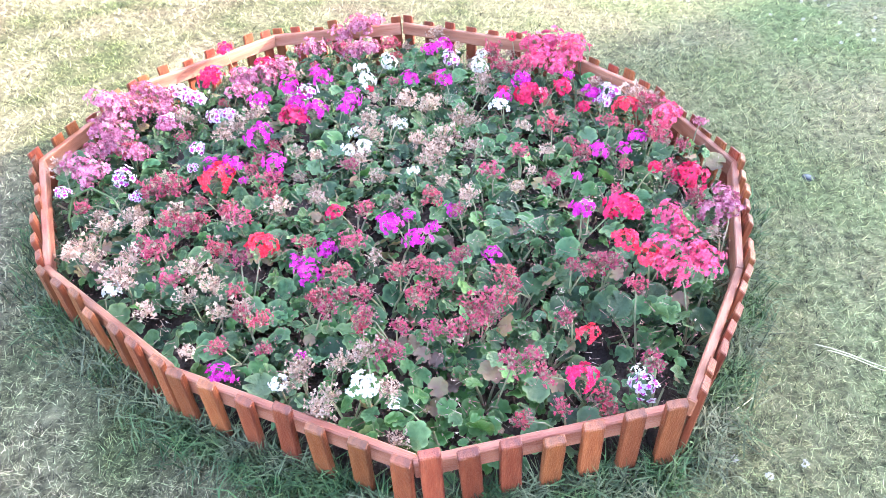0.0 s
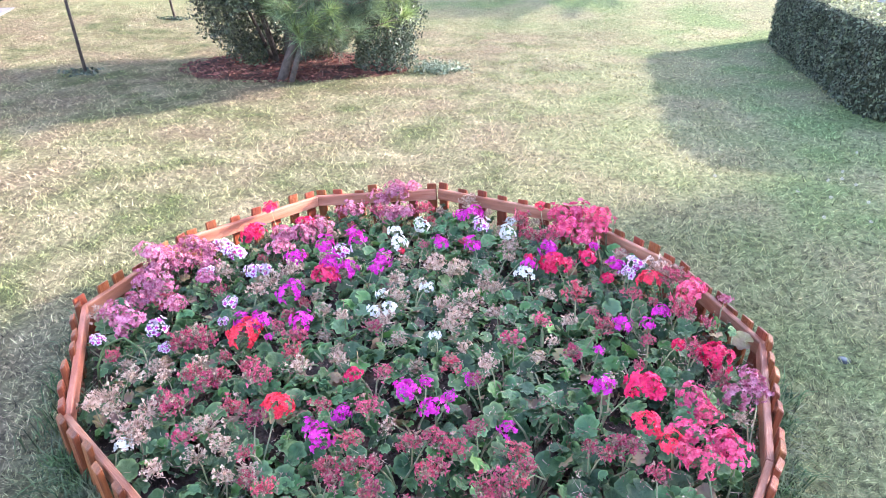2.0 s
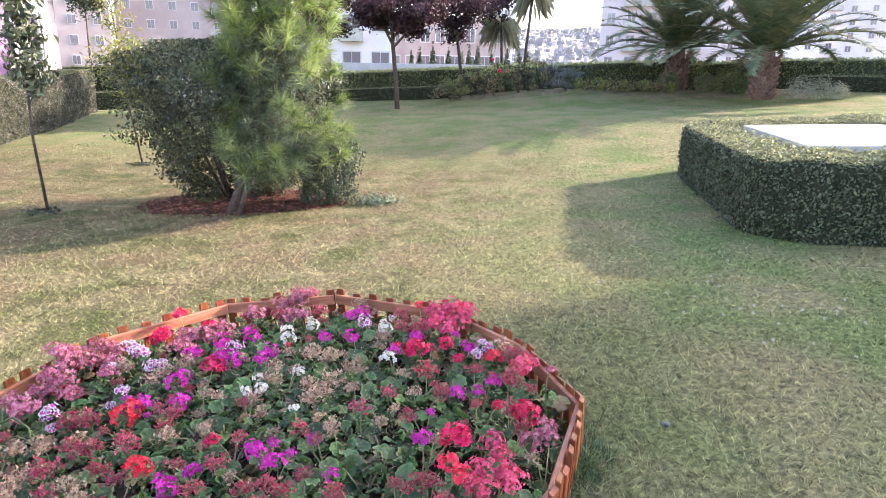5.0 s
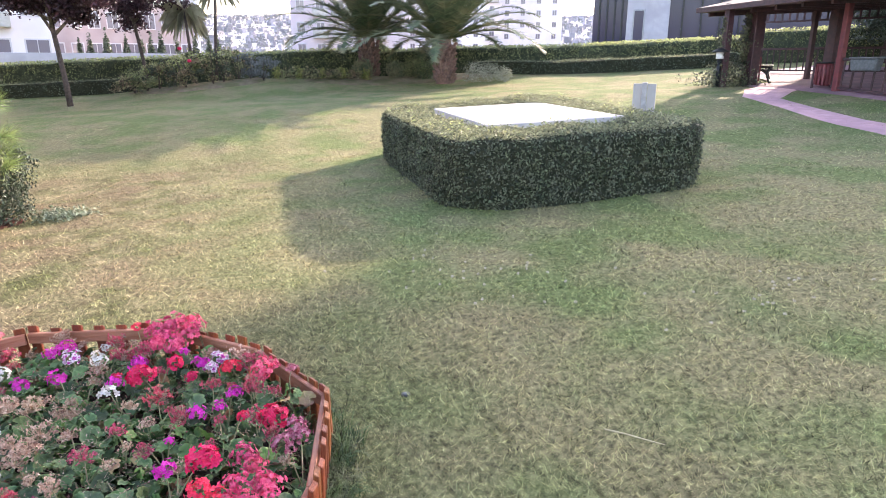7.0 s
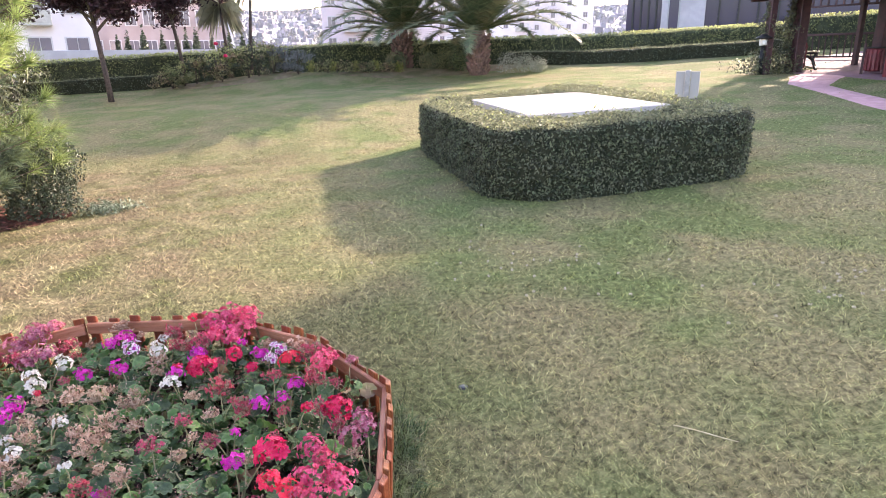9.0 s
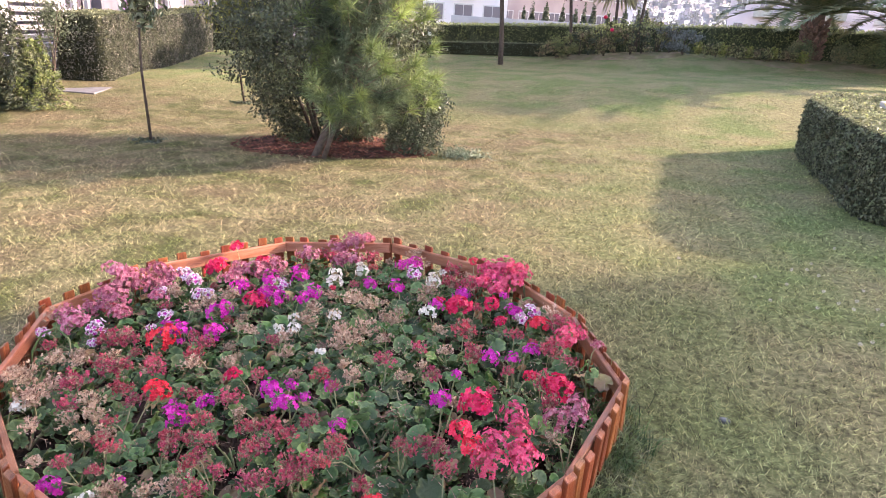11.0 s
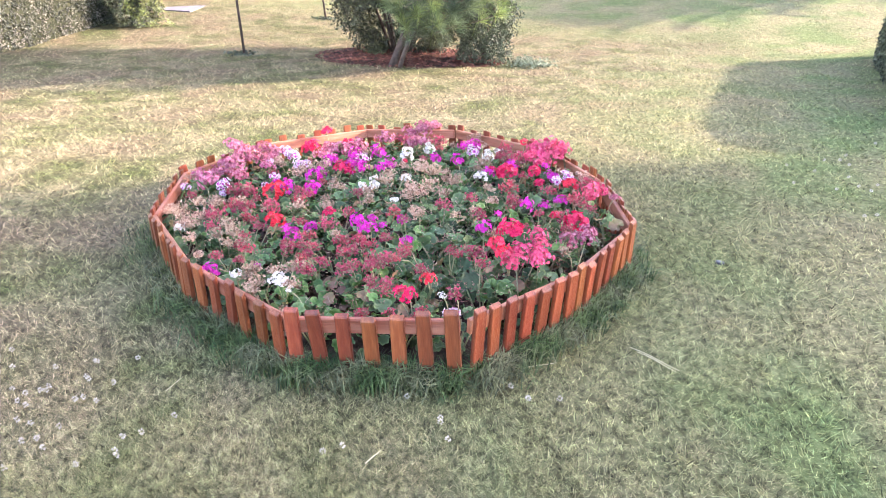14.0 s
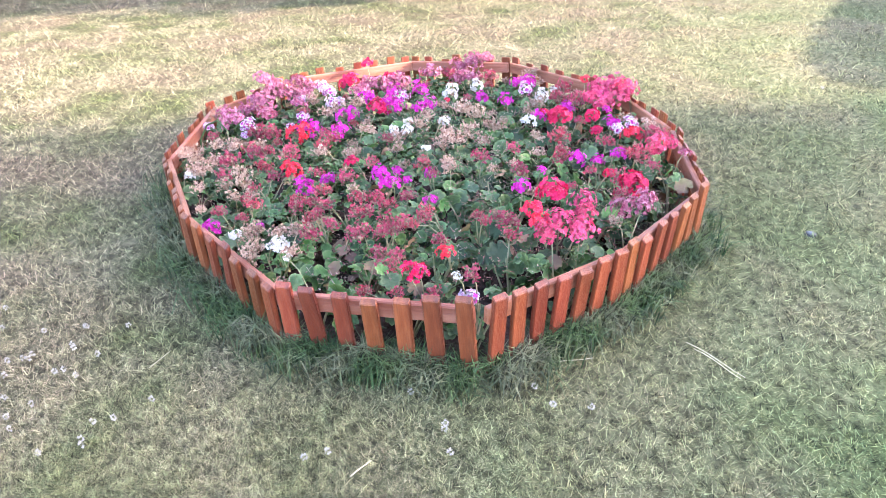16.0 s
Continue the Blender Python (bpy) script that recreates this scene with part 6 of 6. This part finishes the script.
def head_mesh(kind, seed):
    """A lumpy head of many florets; faded heads are bursts of dry pedicels with shrivelled bits at their ends."""
    r = random.Random(seed)
    petals, sticks, eyes, husks = [], [], [], []
    faded = kind in ("rose", "tan")
    n = {"rose": 58, "tan": 56, "white": 11, "eyed": 14, "salmon": 58, "crimson": 46, "blush": 60, "magenta": 32}.get(kind, 34)
    R = {"rose": 0.037, "tan": 0.041, "white": 0.03, "eyed": 0.031, "salmon": 0.045, "crimson": 0.042, "blush": 0.046}.get(kind, 0.038)
    loose = kind in ("blush", "salmon", "magenta")
    bumps = [Vector((r.uniform(-1, 1), r.uniform(-1, 1), r.uniform(-0.2, 1))).normalized() for _ in range(3)]
    for k in range(n):
        z = 1 - 1.3 * (k + 0.5) / n
        a = k * 2.399 + r.uniform(-0.5, 0.5)
        d = Vector((math.cos(a) * math.sqrt(max(0, 1 - z * z)), math.sin(a) * math.sqrt(max(0, 1 - z * z)), z * 0.8 + 0.05))
        swell = 0.72 + 0.4 * max(0.0, max(d.dot(q) for q in bumps))
        rr = R * swell * r.uniform(0.45 if faded else (0.5 if loose else 0.7), 1.2)
        c = d * rr
        t = Vector((0, 0, -0.012))
        s = d.orthogonal().normalized()
        if faded:
            wd = r.uniform(0.0004, 0.0008)
            u = d.cross(s)
            m = t.lerp(c, 0.5) + Vector((r.uniform(-1, 1), r.uniform(-1, 1), r.uniform(-1, 0.5))) * 0.004
            for q in (s, u):
                sticks.append(([t - q * wd, t + q * wd, m + q * wd, m - q * wd, c + q * wd * 1.3, c - q * wd * 1.3], [(0, 1, 2, 3), (3, 2, 4, 5)]))
            if r.random() < (0.9 if kind == "rose" else 0.8):
                (husks if r.random() < 0.3 else petals).append(floret(c, d + Vector((r.uniform(-0.9, 0.9), r.uniform(-0.9, 0.9), -0.3)), r.uniform(0.004, 0.0105), 4, r.uniform(0.4, 1.2), r))
        else:
            size = r.uniform(0.008, 0.0155) * (1.25 if kind in ("white", "eyed") else (0.85 if loose else 1.0))
            petals.append(floret(c, d + Vector((r.uniform(-0.45, 0.45), r.uniform(-0.45, 0.45), r.uniform(-0.2, 0.3))), size, 5, r.uniform(0.1, 0.5), r))
            if kind == "eyed":
                eyes.append(floret(c + d * 0.0035, d, size * 0.62, 5, 0.2, r))
            sticks.append(([t - s * 0.0008, t + s * 0.0008, c + s * 0.0005, c - s * 0.0005], [(0, 1, 2, 3)]))
    geo = [join_geo(petals), join_geo(sticks), join_geo(eyes or husks)] if eyes or husks else [join_geo(petals), join_geo(sticks)]
    me = py_mesh("flower_head", join_geo(geo), False)
    me.materials.append(PETAL[kind])
    me.materials.append(PETAL["tan"] if kind == "tan" else (M_DRY if faded else M_STALK))
    me.materials.append(M_HUSK if faded else M_EYE)
    idx = []
    for i, (_, f) in enumerate(geo):
        idx += [i] * len(f)
    me.polygons.foreach_set("material_index", np.array(idx, dtype=np.int32))
    return me


HEADS = {k: [head_mesh(k, 10 * i + 1) for i in range(5)] for k in PETAL}
KINDS = [("blush", BLUSH + BLUSH_B), ("rose", ROSE + ROSE_B + ROSE_C + ROSE_D), ("tan", TAN + TAN_B + TAN_C), ("eyed", EYED), ("white", WHITE), ("magenta", MAGENTA + MAGENTA_B), ("crimson", CRIMSON), ("scarlet", SCARLET), ("salmon", SALMON)]
WORDS = {"blush": "dusty pink", "magenta": "bright magenta", "crimson": "crimson red", "scarlet": "scarlet", "salmon": "salmon pink", "rose": "fading rose-pink", "white": "white", "eyed": "white purple-eyed", "tan": "withered tan"}


def head_height(x, y):
    return g(x, y) + min(0.34, max(0.19, 0.27 + 0.06 * x))


inner = [(BED[0] + (x - BED[0]) * 0.955, BED[1] + (y - BED[1]) * 0.955) for x, y in CORNERS]
heads = [(kind, x, y, g(x, y) + h, size) for kind, spots in KINDS for x, y, h, size in spots]
rim = [(BED[0] + (x - BED[0]) * 0.975, BED[1] + (y - BED[1]) * 0.975) for x, y in CORNERS]
tries = 0
while tries < 900 and len(heads) < 325:
    tries += 1
    x, y = random.uniform(-1.6, 1.0), random.uniform(0.9, 3.4)
    if not inside(x, y, inner) or min(math.dist((x, y), h[1:3]) for h in heads) < 0.075:
        continue
    near_by = sorted(heads, key=lambda h: math.dist((x, y), h[1:3]))[:3]
    if math.dist((x, y), (0.25, 1.75)) < 0.2 or math.dist((x, y), (0.75, 1.25)) < 0.22 or math.dist((x, y), (0.15, 0.95)) < 0.16:
        continue
    kind = "tan" if random.random() < (0.65 if any(h[0] in ("tan", "white", "eyed") for h in near_by) else 0.3) else "rose"
    heads.append((kind, x, y, head_height(x, y) - random.uniform(0.0, 0.05), random.uniform(0.55, 0.85)))

plants = []
tries = 0
while tries < 9000 and len(plants) < 128:
    tries += 1
    x, y = random.uniform(-1.65, 1.1), random.uniform(0.8, 3.5)
    if not inside(x, y, inner) or any(math.dist((x, y), p) < 0.165 for p in plants):
        continue
    plants.append((x, y))
owner = {i: [] for i in range(len(plants))}
for h in heads:
    owner[min(range(len(plants)), key=lambda i: math.dist(plants[i], h[1:3]))].append(h)

BARE = [(0.30, 1.62, 0.09), (0.78, 1.22, 0.14), (0.55, 1.3, 0.07), (-1.38, 1.65, 0.12), (0.92, 2.1, 0.1)]
for i, (x, y) in enumerate(plants):
    z = soil_z(x, y)
    mine = owner[i]
    colours = []
    for h in mine:
        if WORDS[h[0]] not in colours:
            colours.append(WORDS[h[0]])
    label = "garden geranium with " + (" and ".join(colours[:2]) + " flowers" if colours else "scalloped leaves and no flowers")
    pl = thing("geranium", label, "flower", Matrix.Translation((x, y, z)), "geraniums in the bed")
    pieces = []
    canopy = head_height(x, y) - z - 0.05
    young = math.dist((x, y), (0.1, 1.0)) < 0.25
    stems = []
    for k in range(5):
        a, w = random.uniform(0, 6.28), random.uniform(0.03, 0.09)
        tip = Vector((math.cos(a) * w, math.sin(a) * w, canopy * random.uniform(0.55, 0.9)))
        stems.append(tip)
        pieces.append(tube([(0, 0, -0.02), (tip.x * 0.5, tip.y * 0.5, tip.z * 0.55), tip], [0.0045, 0.004, 0.003], 5, False))
    for kind, hx, hy, hz, scale in mine:
        top = Vector((hx - x, hy - y, hz - z))
        base = min(stems, key=lambda s: (s - top).length)
        pieces.append(tube([base * 0.8, base.lerp(top, 0.55) + Vector((0, 0, 0.015)), top], [0.003, 0.0023, 0.002], 5, False))
    tagged(link("stem_tangle", py_mesh("stem_tangle", join_geo(pieces)), M_STALK, pl), kind="stuff")
    V, n = [], 50
    for k in range(n):
        a, w = random.uniform(0, 6.28), 0.15 * math.sqrt(random.random())
        q = Vector((math.cos(a) * w, math.sin(a) * w, canopy * random.uniform(0.45, 1.08)))
        if not inside(x + q.x, y + q.y, rim):
            continue
        d = Vector((random.gauss(0, 1), random.gauss(0, 1), random.gauss(0.3, 0.6))).normalized() * random.uniform(0.012, 0.042)
        t = d.orthogonal().normalized() * random.uniform(0.0006, 0.0013)
        V += [q - t, q + t, q + d]
        e = q + d
        for _ in range(2):
            u = Vector((random.gauss(0, 1), random.gauss(0, 1), random.gauss(0, 1))).normalized()
            V += [e, e + u * random.uniform(0.003, 0.008), e + u.orthogonal() * random.uniform(0.002, 0.006)]
    tagged(link("withered_tangle", np_mesh("withered_tangle", [tuple(v) for v in V], np.arange(len(V)).reshape(-1, 3)), PETAL["tan"] if i % 3 == 0 else M_DRY, pl, "withered reddish stalks and husks"), kind="stuff")
    for kind, hx, hy, hz, scale in mine:
        top = Vector((hx - x, hy - y, hz - z))
        hd = link("flower_head", HEADS[kind][random.randrange(5)], None, pl, WORDS[kind] + " flower head")
        hd.matrix_basis = Matrix.Translation(top) @ pose(0, 0, 0, random.uniform(-20, 20), random.uniform(-20, 20), random.uniform(0, 360)) @ Matrix.Diagonal((scale * 1.05, scale * 1.05, scale, 1)) @ Matrix.Scale(0.85 if kind in ("white", "eyed") else 1.0, 4)
    for k in range(45):
        a, w = random.uniform(0, 6.28), 0.15 * math.sqrt(random.random())
        lx_, ly_ = math.cos(a) * w, math.sin(a) * w
        if not inside(x + lx_, y + ly_, rim):
            continue
        if any(math.dist((x + lx_, y + ly_), q[:2]) < q[2] for q in BARE) and random.random() < 0.8:
            continue
        hgt = canopy * random.uniform(0.12, 1.0) * (1 - 1.2 * w)
        v = random.random()
        pick = 6 if (young and v < 0.7) or v < 0.1 else (7 if v > 0.94 else random.randrange(6))
        lf = link("leaf", LEAVES[pick], None, pl)
        sc = random.choice((0.6, 0.75, 0.9, 1.0, 1.15, 1.3, 1.5))
        lf.matrix_basis = Matrix.Translation((lx_, ly_, hgt)) @ Euler((radians(random.gauss(0, 28)), radians(random.gauss(0, 28)) + 0.35 * w / 0.135, a)).to_matrix().to_4x4() @ Matrix.Diagonal((sc, sc, sc, 1))

# ---- grass ----
POLY = [(BED[0] + (x - BED[0]) * 1.03, BED[1] + (y - BED[1]) * 1.03) for x, y in CORNERS]


def in_bed(X, Y):
    hit = np.zeros(len(X), bool)
    for (ax, ay), (bx, by) in zip(POLY, POLY[1:] + POLY[:1]):
        c = ((ay > Y) != (by > Y)) & (X < (bx - ax) * (Y - ay) / (by - ay + 1e-12) + ax)
        hit ^= c
    return hit


def blades(X, Y, length, width, lean):
    n = len(X)
    B = np.stack([X, Y, gz(X, Y) - 0.004], 1)
    a = rng.uniform(0, 6.283, n)
    ln = length * rng.uniform(0.5, 1.35, n)
    d = np.stack([np.cos(a) * lean * ln, np.sin(a) * lean * ln, ln * rng.uniform(0.35, 1.0, n)], 1)
    w = rng.uniform(0, 6.283, n)
    s = np.stack([np.cos(w), np.sin(w), 0 * w], 1) * (width * rng.uniform(0.6, 1.3, n))[:, None]
    return np.stack([B - s, B + s, B + d], 1).reshape(-1, 3)


# tufts, closest together where the lawn is walked on and sparser far off
TUFTS, PER = 195000, 6
R = np.repeat(0.25 + 0.75 * np.exp(math.log(16 / 0.75) * rng.random(TUFTS) ** 1.3) - 0.7 * rng.random(TUFTS) ** 2, PER)
A = np.repeat(rng.uniform(radians(-95), radians(90), TUFTS), PER)
X = EYE0[0] - 0.2 + R * np.sin(A) + rng.normal(0, 1, len(R)) * (0.004 + 0.0022 * R)
Y = EYE0[1] - 0.45 + R * np.cos(A) + rng.normal(0, 1, len(R)) * (0.004 + 0.0022 * R)
keep = ~in_bed(X, Y) & (X > -10.2)
S = np.minimum(R, 6)
parts = [blades(X[keep], Y[keep], (0.021 + 0.0022 * S)[keep], (0.0008 + 0.00045 * S)[keep], 0.95)]
BACK = 22000
R = np.repeat(0.1 + 4.6 * rng.random(BACK) ** 0.62, PER)
A = np.repeat(rng.uniform(radians(88), radians(267), BACK), PER)
X = EYE0[0] - 0.2 + R * np.sin(A) + rng.normal(0, 1, len(R)) * 0.006
Y = EYE0[1] - 0.45 + R * np.cos(A) + rng.normal(0, 1, len(R)) * 0.006
parts.append(blades(X, Y, np.full(len(X), 0.025), np.full(len(X), 0.0016), 0.95))
V = np.concatenate(parts)
tagged(link("lawn_grass", np_mesh("lawn_grass", V, np.arange(len(V)).reshape(-1, 3)), M_BLADE), "short dry green and straw lawn grass", "grass", kind="stuff")

X, Y = [], []
for i, (ax, ay) in enumerate(CORNERS):
    bx, by = CORNERS[(i + 1) % 12]
    ln = math.dist((ax, ay), (bx, by))
    nx, ny = (by - ay) / ln, -(bx - ax) / ln
    dense = 1700 if i in (0, 1, 2, 11) else (900 if i in (10, 3) else 220)
    for k in range(dense):
        t, o = random.random(), abs(random.gauss(0, 0.05)) + 0.028
        X.append(ax + (bx - ax) * t + nx * o), Y.append(ay + (by - ay) * t + ny * o)
for k in range(420):
    X.append(random.gauss(0.9, 0.06)), Y.append(random.gauss(2.2, 0.16))
for k in range(160):
    X.append(random.gauss(-1.35, 0.09)), Y.append(random.gauss(1.6, 0.16))
X, Y = np.array(X), np.array(Y)
n = len(X)
B = np.stack([X, Y, gz(X, Y)], 1)
a = rng.uniform(0, 6.283, n)
ln = rng.uniform(0.04, 0.16, n)[:, None]
h = np.stack([np.cos(a), np.sin(a), 0 * a], 1)
s = np.stack([-np.sin(a), np.cos(a), 0 * a], 1) * 0.0024
lean = rng.uniform(0.25, 0.95, (n, 1))
m1 = B + h * ln * lean * 0.35 + np.array([0, 0, 0.55]) * ln
m2 = B + h * ln * lean * 1.2 + np.array([0, 0, 0.8]) * ln * (1.15 - 0.6 * lean)
V = np.stack([B - s, B + s, m1 + s * 0.8, m1 - s * 0.8, m2], 1).reshape(-1, 3)
i5 = np.arange(n)[:, None] * 5
tall_me = np_mesh("tall_grass", V, np.concatenate([i5 + [0, 1, 2], i5 + [0, 2, 3], i5 + [3, 2, 4]], 0))
tagged(link("tall_grass", tall_me, M_TALL), "long uncut grass along the foot of the fence", "grass", kind="stuff")

# clover heads
P = [(-0.44, 0.33), (-0.46, 0.18), (-0.35, 0.21), (-0.30, 0.12), (-0.11, 0.27), (-0.05, 0.20), (-0.07, 0.31), (-0.70, 0.43), (-0.61, 0.31), (-0.53, 0.44), (-0.04, 0.42), (0.78, 0.82), (0.79, 0.80), (0.62, 0.87), (0.52, 0.51), (0.56, 0.56), (0.85, 0.74), (1.01, 1.05), (1.11, 1.10), (0.93, 1.09), (-0.98, 0.43)]
for cx, cy, sx, sy, n in ((-0.5, 0.25, 0.22, 0.16, 24), (2.4, 4.0, 0.25, 0.3, 20), (2.0, 4.6, 0.3, 0.5, 8), (4.05, 3.05, 0.4, 0.25, 18), (3.3, 3.5, 1.0, 0.7, 9)):
    for _ in range(n):
        P.append((rng.normal(cx, sx), rng.normal(cy, sy)))
cl = []
for x, y in P:
    if inside(x, y, POLY):
        continue
    z = g(x, y) + 0.03
    for _ in range(34):
        d = Vector(rng.normal(0, 1, 3)).normalized()
        q = Vector((x, y, z - 0.008)) + d * 0.006
        t = d.orthogonal().normalized() * 0.0026
        cl.append(([q - t, q + t, q + d * 0.007], [(0, 1, 2)]))
tagged(link("clover_blossoms", py_mesh("clover_blossoms", join_geo(cl), False), M_CLOVER), "small white clover blossoms scattered in the lawn", "clover", kind="stuff")


def twig(ax, ay, bx, by, r, label):
    pts = [(ax + (bx - ax) * t, ay + (by - ay) * t + 0.006 * math.sin(t * 5), g(ax, ay) + (g(bx, by) - g(ax, ay)) * t + r + 0.012) for t in np.linspace(0, 1, 6)]
    tagged(link("straw_stem", py_mesh("straw_stem", tube(pts, [r, r, r * 0.9, r * 0.9, r * 0.8, r * 0.5], 6)), M_STRAW), label, "straw", "dry stems on the lawn")


twig(1.26, 1.55, 1.46, 1.48, 0.0018, "long dry straw stem on the lawn beside the bed")
twig(1.29, 1.53, 1.45, 1.468, 0.0015, "second dry straw stem lying along the first")
twig(0.90, 1.19, 1.03, 1.32, 0.002, "short pale straw stem by the fence")
twig(2.27, 1.907, 2.45, 1.727, 0.0024, "pale dry stem lying on the lawn")
twig(0.665, 0.533, 0.679, 0.612, 0.002, "small dry stem on the lawn")
twig(-0.187, 0.51, -0.202, 0.609, 0.0014, "thin dry stem on the lawn")
sp = thing("sprinkler_head", "small black pop-up sprinkler sunk in the lawn", "sprinkler", Matrix.Translation((1.5, 2.53, g(1.5, 2.53))))
part("body", py_mesh("body", tube([(0, 0, -0.03), (0, 0, 0.006)], [0.024, 0.024], 16)), M_BLACK, sp)
part("cap", py_mesh("cap", tube([(0, 0, 0.006), (0, 0, 0.009)], [0.016, 0.014], 14)), M_TROUGH, sp, "dull worn cap")
# bent blade of grass standing in the bed
pts = [(-1.32, 1.62, g(-1.32, 1.62) + 0.05), (-1.33, 1.66, 0.13), (-1.31, 1.7, 0.2), (-1.24, 1.72, 0.235), (-1.15, 1.7, 0.21), (-1.1, 1.66, 0.14)]
tagged(link("grass_stem", py_mesh("grass_stem", tube(pts, [0.004, 0.005, 0.005, 0.005, 0.004, 0.002], 5)), M_TALL), "arching pale grass stem at the bed's edge", "grass")
